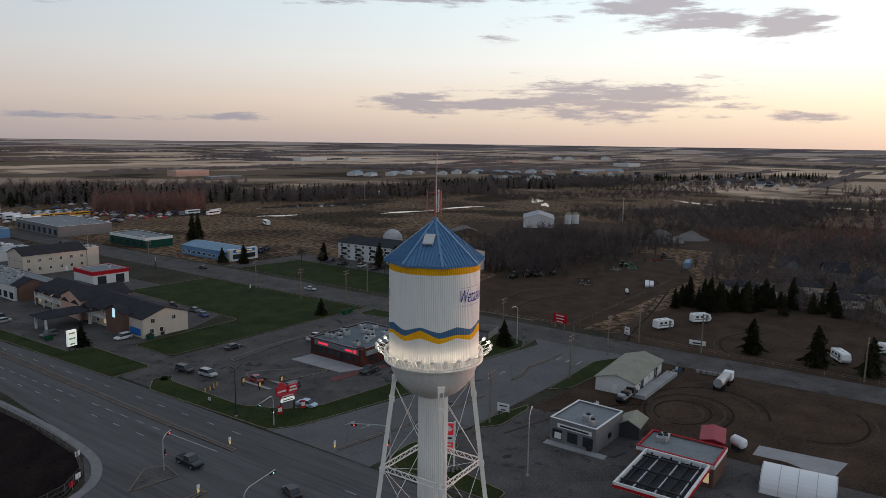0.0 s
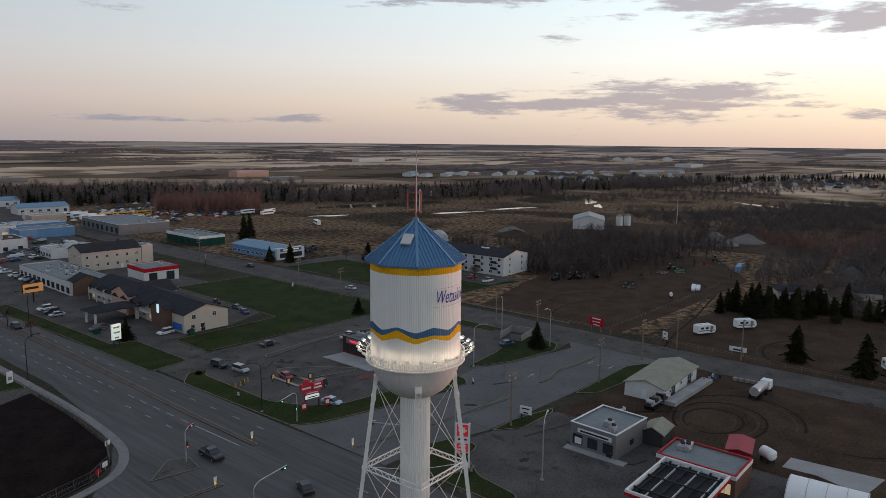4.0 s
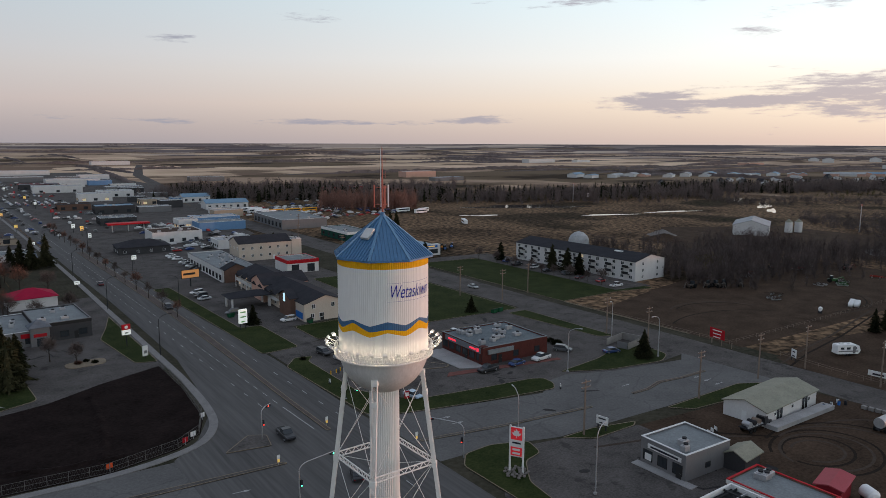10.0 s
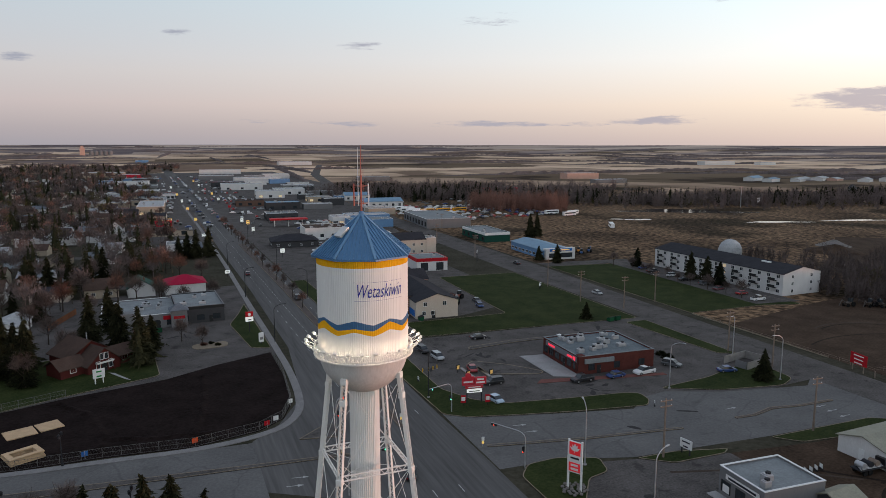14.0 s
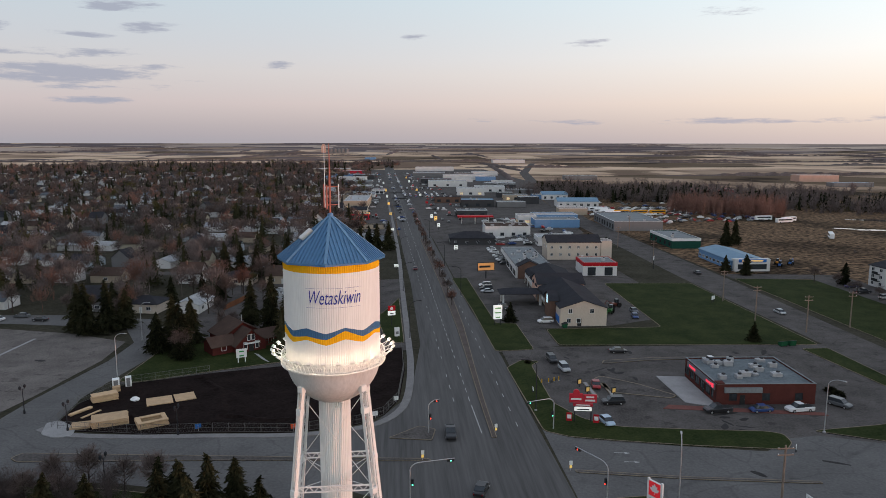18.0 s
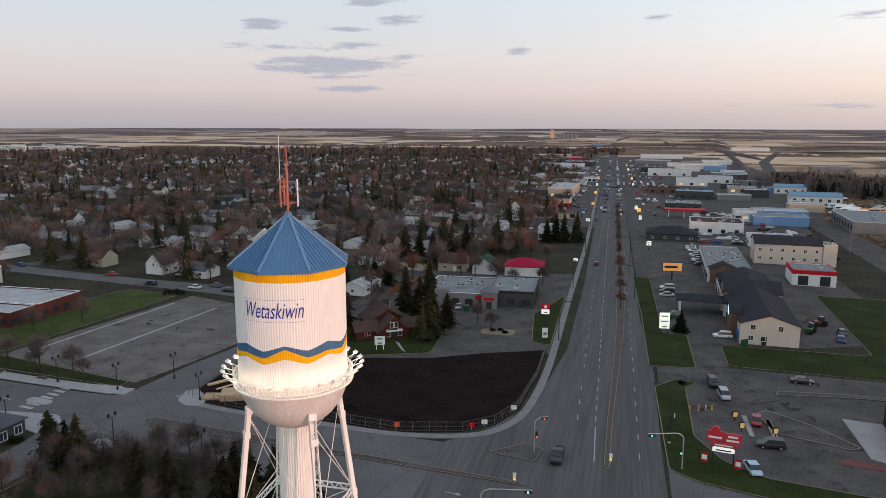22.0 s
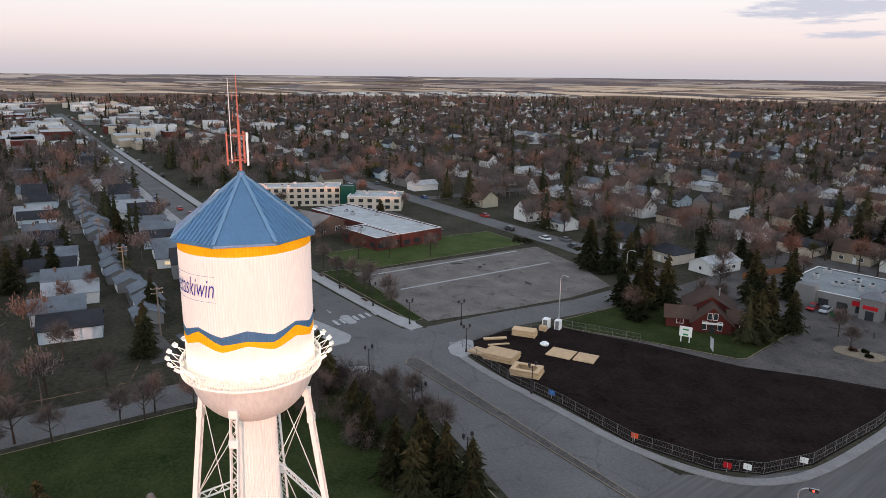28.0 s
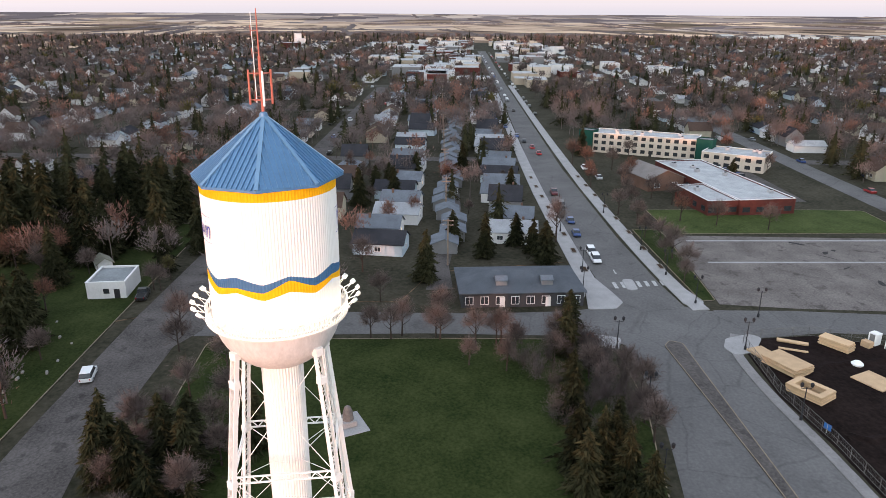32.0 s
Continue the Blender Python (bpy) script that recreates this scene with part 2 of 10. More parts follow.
class Shape:
    """Collects vertices and faces for one mesh."""

    def __init__(self):
        self.v, self.f = [], []

    def add(self, verts, faces, m=None):
        k = len(self.v)
        self.v += [tuple(m @ Vector(p)) for p in verts] if m is not None else [tuple(p) for p in verts]
        self.f += [tuple(i + k for i in f) for f in faces]
        return self

    def box(self, x, y, z, w, d, h, rz=0.0, c=0.0, m=None):
        """A box centred at x, y with its foot at z; c chamfers its edges."""
        a, b = w / 2, d / 2
        t = pose(x, y, z, 0, 0, rz)
        if m is not None:
            t = m @ t
        if not c:
            vs = [(sx * a, sy * b, k) for k in (0, h) for sx, sy in ((-1, -1), (1, -1), (1, 1), (-1, 1))]
            fs = [(3, 2, 1, 0), (4, 5, 6, 7), (0, 1, 5, 4), (1, 2, 6, 5), (2, 3, 7, 6), (3, 0, 4, 7)]
        else:
            vs = []
            for k, inset in ((0, c), (c, 0), (h - c, 0), (h, c)):
                p, q = a - inset, b - inset
                vs += [(-p + c * (inset == 0), -q, k), (p - c * (inset == 0), -q, k), (p, -q + c * (inset == 0), k), (p, q - c * (inset == 0), k),
                       (p - c * (inset == 0), q, k), (-p + c * (inset == 0), q, k), (-p, q - c * (inset == 0), k), (-p, -q + c * (inset == 0), k)]
            fs = [tuple(range(7, -1, -1)), tuple(range(24, 32))]
            for r in range(3):
                fs += [(r * 8 + i, r * 8 + (i + 1) % 8, r * 8 + 8 + (i + 1) % 8, r * 8 + 8 + i) for i in range(8)]
        return self.add(vs, fs, t)

    def prism(self, poly, z0, z1, top=True):
        n = len(poly)
        area = sum(poly[i][0] * poly[(i + 1) % n][1] - poly[(i + 1) % n][0] * poly[i][1] for i in range(n))
        if area < 0:
            poly = poly[::-1]
        vs = [(x, y, z0) for x, y in poly] + [(x, y, z1) for x, y in poly]
        fs = [tuple(range(n, 2 * n))] + [(i, (i + 1) % n, n + (i + 1) % n, n + i) for i in range(n)]
        return self.add(vs, fs)

    def rod(self, p, q, r, r2=None, n=8, caps=True):
        """A round bar from p to q."""
        p, q = Vector(p), Vector(q)
        r2 = r if r2 is None else r2
        d = (q - p).normalized()
        u = d.orthogonal().normalized()
        w = d.cross(u)
        vs = []
        for c, rr in ((p, r), (q, r2)):
            vs += [c + rr * (math.cos(2 * math.pi * i / n) * u + math.sin(2 * math.pi * i / n) * w) for i in range(n)]
        fs = [(i, (i + 1) % n, n + (i + 1) % n, n + i) for i in range(n)]
        if caps:
            fs += [tuple(range(n - 1, -1, -1)), tuple(range(n, 2 * n))]
        return self.add(vs, fs)

    def bar(self, p, q, w, h=None):
        """A flat bar of a rectangular section from p to q."""
        p, q, h = Vector(p), Vector(q), h or w
        d = (q - p).normalized()
        u = d.cross(Vector((0, 0, 1)))
        u = u.normalized() if u.length > 1e-4 else Vector((1, 0, 0))
        k = d.cross(u)
        vs = [c + a * w / 2 * u + b * h / 2 * k for c in (p, q) for a, b in ((-1, -1), (1, -1), (1, 1), (-1, 1))]
        return self.add(vs, [(3, 2, 1, 0), (4, 5, 6, 7), (0, 1, 5, 4), (1, 2, 6, 5), (2, 3, 7, 6), (3, 0, 4, 7)])

    def turned(self, profile, n=32, x=0.0, y=0.0, close=True):
        """A solid of revolution about z; profile: (radius, height) from the bottom up."""
        vs, fs = [], []
        for r, z in profile:
            vs += [(x + r * math.cos(2 * math.pi * i / n), y + r * math.sin(2 * math.pi * i / n), z) for i in range(n)]
        for k in range(len(profile) - 1):
            fs += [(k * n + i, k * n + (i + 1) % n, (k + 1) * n + (i + 1) % n, (k + 1) * n + i) for i in range(n)]
        if close:
            fs += [tuple(range(n - 1, -1, -1)), tuple(range((len(profile) - 1) * n, len(profile) * n))]
        return self.add(vs, fs)

    def mesh(self, name, material, smooth=False):
        me = bpy.data.meshes.new(name)
        me.from_pydata(self.v, [], self.f)
        me.materials.append(material)
        if smooth:
            me.polygons.foreach_set("use_smooth", [True] * len(me.polygons))
        me.update()
        return me


def part(name, shape, material, parent, label="", smooth=False, m=None):
    me = shape if isinstance(shape, bpy.types.Mesh) else shape.mesh(name, material, smooth)
    ob = new(name, me)
    ob.parent = parent
    if m is not None:
        ob.matrix_basis = m
    if label:
        ob["label"] = label
    return ob


def thing(name, label, category, m=None, group="", kind=""):
    ob = new(name)
    ob.empty_display_size = 0.3
    if m is not None:
        ob.matrix_basis = m
    return tagged(ob, label, category, group, kind)


def solo(name, shape, material, label, category, m=None, group="", kind="", smooth=False):
    ob = new(name, shape.mesh(name, material, smooth) if isinstance(shape, Shape) else shape)
    if m is not None:
        ob.matrix_basis = m
    return tagged(ob, label, category, group, kind)

# ---- ground, roads, lots ----


def make_ground():
    """One sheet from under the tower to the horizon; the far land lifts gently."""
    radii = [0, 60, 140, 260, 420, 640, 900, 1200, 1600, 2100, 2700, 3300, 3900, 4500, 4950]
    n = 96
    vs, fs = [(0, 0, 0)], []
    for r in radii[1:]:
        for i in range(n):
            a = 2 * math.pi * i / n
            x, y = r * math.sin(a), r * math.cos(a)
            lift = 0.0
            if r > 2000:
                lift = ((r - 2000) / 2950) ** 1.6 * (37.5 + 3.5 * noise.noise((x / 900, y / 900, 3.1)))
            vs.append((x, y, lift))
    fs += [(0, 1 + (i + 1) % n, 1 + i) for i in range(n)]
    for k in range(len(radii) - 2):
        o = 1 + k * n
        fs += [(o + i, o + (i + 1) % n, o + n + (i + 1) % n, o + n + i) for i in range(n)]
    s = Shape()
    s.v, s.f = vs, [f[::-1] for f in fs]
    m = bpy.data.materials.new("prairie_land")
    m.use_nodes = True
    nt = m.node_tree
    N, L = nt.nodes.new, nt.links.new
    b = nt.nodes["Principled BSDF"]
    b.inputs["Roughness"].default_value = 0.95
    b.inputs["Specular IOR Level"].default_value = 0.03
    pos = N("ShaderNodeNewGeometry").outputs["Position"]

    def vmul(v):
        k = N("ShaderNodeVectorMath")
        k.operation = "MULTIPLY"
        L(pos, k.inputs[0])
        k.inputs[1].default_value = v
        return k.outputs[0]

    def ramp(fac, stops):
        k = N("ShaderNodeValToRGB")
        L(fac, k.inputs[0])
        e = k.color_ramp.elements
        while len(e) < len(stops):
            e.new(0.5)
        for i, (p, c) in enumerate(stops):
            e[i].position, e[i].color = p, (*c, 1)
        return k.outputs[0]

    def mix(f, a, c):
        k = N("ShaderNodeMix")
        k.data_type = "RGBA"
        L(f, k.inputs[0])
        L(a, k.inputs[6])
        L(c, k.inputs[7])
        return k.outputs[2]

    # farmland: quarter sections of stubble, pasture and ploughed land
    vor = N("ShaderNodeTexVoronoi")
    vor.distance = "CHEBYCHEV"
    L(vmul((1 / 420, 1 / 330, 0)), vor.inputs["Vector"])
    vor.inputs["Scale"].default_value, vor.inputs["Randomness"].default_value = 1.0, 0.75
    sep = N("ShaderNodeSeparateColor")
    L(vor.outputs["Color"], sep.inputs[0])
    fields = ramp(sep.outputs[0], [(0.0, (0.12, 0.078, 0.055)), (0.15, (0.50, 0.36, 0.25)), (0.42, (0.60, 0.44, 0.31)), (0.56, (0.17, 0.112, 0.08)), (0.74, (0.52, 0.38, 0.27)), (0.9, (0.12, 0.085, 0.055))])
    # rough ground near the town
    n1, n2 = N("ShaderNodeTexNoise"), N("ShaderNodeTexNoise")
    L(vmul((1 / 90, 1 / 90, 0)), n1.inputs["Vector"])
    L(vmul((1 / 2.6, 1 / 2.6, 0)), n2.inputs["Vector"])
    n1.inputs["Scale"].default_value, n2.inputs["Scale"].default_value = 1, 1
    n1.inputs["Detail"].default_value, n2.inputs["Detail"].default_value = 8, 5
    rough = ramp(n1.outputs["Fac"], [(0.32, (0.030, 0.024, 0.014)), (0.41, (0.048, 0.033, 0.021)), (0.49, (0.15, 0.098, 0.060)), (0.58, (0.115, 0.074, 0.046)), (0.70, (0.028, 0.020, 0.013))])
    fine = ramp(n2.outputs["Fac"], [(0.38, (0.30, 0.30, 0.30)), (0.5, (0.9, 0.9, 0.9)), (0.62, (1.75, 1.7, 1.65))])
    n3 = N("ShaderNodeTexNoise")
    L(vmul((1 / 170, 1 / 140, 0)), n3.inputs["Vector"])
    n3.inputs["Scale"].default_value, n3.inputs["Detail"].default_value = 1, 9
    streaks = ramp(n3.outputs["Fac"], [(0.40, (0.32, 0.30, 0.30)), (0.435, (0.85, 0.83, 0.82)), (0.58, (1.12, 1.12, 1.12))])
    tilled = N("ShaderNodeMix")
    tilled.data_type, tilled.blend_type = "RGBA", "MULTIPLY"
    tilled.inputs[0].default_value = 1.0
    L(fields, tilled.inputs[6])
    L(streaks, tilled.inputs[7])
    fields = tilled.outputs[2]
    # bluffs and brush cover most of the land beyond the third kilometre, paled with painted haze
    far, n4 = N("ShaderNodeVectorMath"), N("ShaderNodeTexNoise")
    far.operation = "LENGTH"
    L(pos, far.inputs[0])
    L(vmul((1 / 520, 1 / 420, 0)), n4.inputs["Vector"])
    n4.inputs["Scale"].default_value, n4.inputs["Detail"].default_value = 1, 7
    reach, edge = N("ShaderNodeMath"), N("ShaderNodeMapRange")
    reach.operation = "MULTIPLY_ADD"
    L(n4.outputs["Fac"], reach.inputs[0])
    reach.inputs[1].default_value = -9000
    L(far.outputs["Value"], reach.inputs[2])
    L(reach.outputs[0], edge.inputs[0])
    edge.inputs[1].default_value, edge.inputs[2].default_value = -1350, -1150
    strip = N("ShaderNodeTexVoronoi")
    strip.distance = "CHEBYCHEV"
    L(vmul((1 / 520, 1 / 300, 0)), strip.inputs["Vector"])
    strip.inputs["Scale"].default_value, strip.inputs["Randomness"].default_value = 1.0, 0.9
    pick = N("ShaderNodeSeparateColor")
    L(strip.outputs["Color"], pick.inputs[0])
    # distance haze is worked into these pale purple-grey tones
    hazy_brush = ramp(pick.outputs[1], [(0.0, (0.095, 0.074, 0.076)), (0.36, (0.15, 0.115, 0.112)), (0.56, (0.40, 0.31, 0.25)), (0.72, (0.12, 0.092, 0.094)), (0.9, (0.46, 0.36, 0.29))])
    fields = mix(edge.outputs[0], fields, hazy_brush)
    near = N("ShaderNodeMix")
    near.data_type, near.blend_type = "RGBA", "MULTIPLY"
    near.inputs[0].default_value = 1.0
    L(rough, near.inputs[6])
    L(fine, near.inputs[7])
    ln = N("ShaderNodeVectorMath")
    ln.operation = "LENGTH"
    L(pos, ln.inputs[0])
    wob = N("ShaderNodeMath")
    wob.operation = "MULTIPLY_ADD"
    L(n1.outputs["Fac"], wob.inputs[0])
    wob.inputs[1].default_value = 500
    L(ln.outputs["Value"], wob.inputs[2])
    mr = N("ShaderNodeMapRange")
    L(wob.outputs[0], mr.inputs[0])
    mr.inputs[1].default_value, mr.inputs[2].default_value = 1050, 1150
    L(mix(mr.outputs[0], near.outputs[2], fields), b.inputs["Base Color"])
    return solo("ground", s, m, "rough spring prairie with pasture and stubble fields", "ground", kind="structure")


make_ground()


def slab(name, poly, material, label, category="road", z=0.02, kind="structure", kerb=0.0, z0=-0.05):
    """A paved or planted area; with a kerb it stands up as a real step."""
    ob = solo(name, Shape().prism(poly, z0, z), material, label, category, kind=kind)
    if kerb:
        part("kerb", ring(poly, kerb, z0, z + 0.012), KERB, ob, "grey concrete kerb")
    return ob


def ring(poly, w, z0, z1):
    """A strip of width w along the inside of a closed outline."""
    n = len(poly)
    area = sum(poly[i][0] * poly[(i + 1) % n][1] - poly[(i + 1) % n][0] * poly[i][1] for i in range(n))
    if area < 0:
        poly = poly[::-1]
    pts = [Vector((*p, 0)) for p in poly]
    inner = []
    for i in range(n):
        a, b, c = pts[i - 1], pts[i], pts[(i + 1) % n]
        d1, d2 = (b - a).normalized(), (c - b).normalized()
        n1, n2 = Vector((-d1.y, d1.x, 0)), Vector((-d2.y, d2.x, 0))
        k = (n1 + n2)
        k = k.normalized() if k.length > 1e-3 else n1
        inner.append(b + k * w / max(0.4, k.dot(n1)))
    s = Shape()
    vs = [(p.x, p.y, z) for z in (z0, z1) for p in pts] + [(p.x, p.y, z) for z in (z0, z1) for p in inner]
    fs = []
    for i in range(n):
        j = (i + 1) % n
        fs += [(i, j, n + j, n + i), (n + i, n + j, 3 * n + j, 3 * n + i), (2 * n + j, 2 * n + i, 3 * n + i, 3 * n + j)]
    return s.add(vs, fs)


def rounded(poly, r=3.0, k=4):
    """An outline with its corners rounded."""
    out, n = [], len(poly)
    for i in range(n):
        a, b, c = Vector(poly[i - 1]), Vector(poly[i]), Vector(poly[(i + 1) % n])
        q = min(r, (a - b).length * 0.45, (c - b).length * 0.45)
        p0, p1 = b + (a - b).normalized() * q, b + (c - b).normalized() * q
        for j in range(k + 1):
            t = j / k
            out.append(tuple((1 - t) ** 2 * p0 + 2 * t * (1 - t) * b + t * t * p1))
    return out


def strip(line, w):
    """The outline of a band of width w along a line."""
    pts = [Vector(p) for p in line]
    left, right = [], []
    for i, p in enumerate(pts):
        d = (pts[min(i + 1, len(pts) - 1)] - pts[max(i - 1, 0)]).normalized()
        o = Vector((-d.y, d.x)) * w / 2
        left.append(tuple(p + o))
        right.append(tuple(p - o))
    return left + right[::-1]


def hx(y):
    """The highway's middle (its median) at a given y."""
    return -23.5 + (-70 - y) * 0.0195 if y < -70 else -23.5


slab("road_highway", [(-33.5, 160), (-33.5, -40), (-33, -70), (-33, -110), (-30.5, -160), (-28, -288), (-23, -540), (6, -1900), (12, -4300), (24, -4300), (22, -1900), (-5, -540), (-10, -288), (-12, -204), (-12.5, -123), (-10, -96), (-7, -81), (-2, -71), (4, -64.5), (4, -44), (-9, -36), (-9, 160)], HIGHWAY, "wide grey asphalt highway with worn lane lines")
slab("road_avenue", [(4, -64), (20, -64.5), (43, -66), (60, -69), (62, -71), (73, -72.5), (76, -67.5), (87, -67.5), (120, -69.5), (204, -78), (506, -117), (1000, -184), (1000, -172), (465, -103), (206, -67), (118, -57), (99, -55.5), (78, -54), (76, -45), (65, -45), (61, -50), (41, -48), (26, -44), (15, -41), (4, -40)], ASPHALT, "asphalt avenue leading to the downtown", z=0.025)
slab("road_west_avenue", [(-33.8, -37.6), (-46, -37), (-58, -33), (-88, -31), (-113, -30.5), (-121, -26), (-125, -26), (-125, -54), (-118, -49), (-97, -53), (-85, -58), (-79, -57), (-72, -52), (-47, -57.5), (-39, -59.9), (-33.8, -67.7)], ASPHALT, "asphalt avenue west of the highway", z=0.025)
slab("road_west", [(-123, 138), (-123, -30), (-122, -208), (-123.8, -302), (-126.8, -422), (-151.8, -642), (-223.8, -1152), (-420, -2000), (-432, -2000), (-239.8, -1152), (-166.8, -642), (-142.8, -422), (-140.8, -302), (-140, -208), (-137, -122), (-136, -30), (-136, 138)], ASPHALT_OLD, "worn asphalt side road", z=0.03)
slab("road_east_street", [(65, -45), (76, -45), (76.5, -28), (78, -16), (83, 23), (72, 25), (69, -16), (67, -30)], ASPHALT, "asphalt side street", z=0.03)
slab("road_south_street", [(61, -70.6), (73.7, -72.3), (71.9, -87.4), (66.5, -114), (66, -130), (74, -146), (110, -153), (145, -157), (178, -161), (420, -193), (420, -202), (178, -170), (145, -166), (100, -163), (70, -156), (58, -138), (57, -116), (62, -88)], ASPHALT, "asphalt street curving past the empty parking lot", z=0.034)
slab("road_north_street", [(-9, 28), (34, 31), (46, 29.5), (68, 27.5), (74, 24), (135, 22), (500, -25), (500, -16), (133, 31), (80, 37.5), (47, 40.5), (-9, 44)], ASPHALT_OLD, "worn asphalt residential street", z=0.034)
slab("alley", [(89.6, -17.8), (142.9, -27.1), (319.4, -48.6), (319.4, -51.7), (142.9, -32.5), (103.3, -24.2), (89.6, -23.4)], ASPHALT_OLD, "narrow gravel back alley", z=0.02)
slab("old_parking_lot", [(76.4, -75), (120.9, -83), (111.5, -147.6), (88, -140.8), (68.6, -131), (68.4, -114), (72.8, -89.3)], LOT, "large empty cracked asphalt parking lot", "parking lot", z=0.04)
slab("soil_lot", [(60.8, -71.2), (61, -85.9), (55.2, -96), (37, -102.8), (18.6, -107.4), (7, -114.4), (-7.6, -120.6), (-7.9, -101.4), (-6.5, -82.2), (-3.3, -73.6), (2, -69.0), (14, -65.9), (29.3, -67.1), (42.6, -67.1), (59.2, -70.1)], SOIL, "bare black topsoil of a fenced building site", "ground", z=0.06)
slab("restaurant_lot", [(-33.8, -59.6), (-33.8, -118.6), (-123, -116), (-123, -52), (-101, -50), (-85, -57), (-47, -56)], ASPHALT_OLD, "cracked asphalt parking lot of a fast-food restaurant", "parking lot", z=0.02)
slab("strip_mall_lot", [(-9.2, -118.5), (6, -111.7), (57.4, -95.6), (57.4, -207.5), (-9.2, -215.4)], ASPHALT_OLD, "asphalt parking lot of a small shop row", "parking lot", z=0.02)
slab("motel_lot", [(-31.8, -114.5), (-50, -119), (-50, -137), (-71, -139), (-101, -152), (-101.8, -332), (-27.8, -331.3)], ASPHALT_OLD, "asphalt motel forecourt and parking", "parking lot", z=0.018)
slab("business_lots", [(-102.5, -332.5), (-120, -350), (-128, -424), (-150, -640), (-190, -900), (-180, -1300), (-2, -1300), (-16, -640), (-27.5, -332)], ASPHALT_OLD, "asphalt and gravel lots of the highway businesses", "parking lot", z=0.014)
slab("business_lots", [(-8, -345), (8, -1300), (90, -1300), (60, -900), (42, -620), (38, -400), (30, -345)], ASPHALT_OLD, "asphalt lots of the shops east of the highway", "parking lot", z=0.014)
slab("gas_lot", [(-34.9, 58.3), (-34.9, -21.7), (-45, -35), (-59, -32), (-75, -28), (-75, 58)], ASPHALT_OLD, "cracked asphalt lot of a filling station", "parking lot", z=0.02)
slab("gravel_yard", [(-75, 68), (-75, -28), (-91, -26), (-121, -24), (-122.8, -10), (-122.8, 68)], DIRT, "bare brown dirt yard with tyre tracks", "ground", z=0.03)
slab("farm_yard", [(-141, -98), (-141, -46), (-176, -44), (-251, -42), (-301, -72), (-301, -112), (-216, -114), (-191, -110)], DIRT, "bare dirt field of a machinery yard", "ground", z=0.03)
FRESH_GRASS = mat("fresh_green_grass", (0.026, 0.050, 0.012), 0.95, 8.0, 0.4, 0.5, 0.04, tint=(0.082, 0.098, 0.034))
YARD = mat("town_yard_grass", (0.017, 0.020, 0.010), 0.95, 13.0, 0.4, 1.1, 0.03, tint=(0.074, 0.065, 0.047))
slab("town_yards", [(14, -222), (20, -620), (45, -1330), (900, -1330), (1290, -300), (1290, 420), (420, 420), (150, 120), (-3, 120), (-3, 46), (78, 46), (88, 20), (84, -12), (100, -20), (104, -54), (124, -72), (124, -160), (60, -160), (58, -215)], YARD, "patchy spring grass of the town's yards", "ground", z=0.008)
slab("verge_ground", [(-142, 160), (-142, -345), (16, -345), (13.6, -222.4), (57.6, -215.4), (59.6, -160.4), (123.6, -160.4), (123.6, -72), (103.6, -54), (99.6, -20), (83.6, -12), (87.6, 20), (77.6, 45.6), (-3.4, 45.6), (-3.4, 160)], YARD, "rough roadside grass between the lots", "ground", z=0.006)

# ---- the water tower ----
TANK_R, RING_R, EAVE_Z, APEX_Z, RING_Z, BOWL_Z = 4.25, 4.68, 44.86, 48.5, 35.3, 35.6
TANK_WHITE = mat("tank_white_paint", (0.78, 0.76, 0.725), 0.5, 2.5, 0.06, 0.25, spec=0.3, tint=(0.82, 0.80, 0.765), stretch=(1, 1, 0.25))
TANK_YELLOW = mat("tank_yellow_paint", (0.80, 0.40, 0.012), 0.5, 1.5, 0.12, 0.2)
TANK_BLUE = mat("tank_blue_paint", (0.040, 0.125, 0.25), 0.42, 1.5, 0.15, 0.2, spec=0.5)
ROOF_BLUE = mat("roof_blue_metal", (0.060, 0.168, 0.31), 0.45, 2.0, 0.15, 0.3, metal=0.1, spec=0.7)
HIP_BLUE = mat("hip_cap_blue", (0.105, 0.225, 0.36), 0.4, 2.0, 0.1, metal=0.15, spec=0.5)
BOWL_WHITE = mat("bowl_aged_paint", (0.60, 0.58, 0.56), 0.5, 1.6, 0.14, 0.2, stretch=(1, 1, 0.3))
LETTER_BLUE = mat("letter_blue", (0.035, 0.045, 0.28), 0.5, 1.0, 0.1)
ANTENNA_RED = mat("antenna_red", (0.46, 0.15, 0.11), 0.6, 1.0, 0.2)
LAMP_WHITE = glow("lamp_face", (1.0, 0.80, 0.54), 56.0)


def bearing(a, r, z):
    return Vector((r * math.sin(radians(a)), r * math.cos(radians(a)), z))


def ribbed(r, z0, z1, ribs, depth):
    """An upright ribbed sheet wall; z0 and z1 are heights or functions of the bearing."""
    s, n = Shape(), ribs * 4
    lo, hi = [], []
    for i in range(n):
        a = 360 * i / n
        rr = r + depth * (0, 1, 1, 0)[i % 4] - depth / 2
        lo.append(bearing(a, rr, z0(a) if callable(z0) else z0))
        hi.append(bearing(a, rr, z1(a) if callable(z1) else z1))
    return s.add(lo + hi, [((i + 1) % n, i, n + i, n + (i + 1) % n) for i in range(n)])


def zigzag(a, low, crest, other):
    """Height of a painted wave edge: eight swells round the tank, whose crests alternate between two heights."""
    k, p = divmod((a - 3.0) % 360, 45.0)
    top = crest if int(k) % 2 else other
    f = p / 23.0 if p < 23.0 else (45.0 - p) / 22.0
    f = f * f * (3 - 2 * f) * 0.35 + f * 0.65
    return low + (top - low) * f


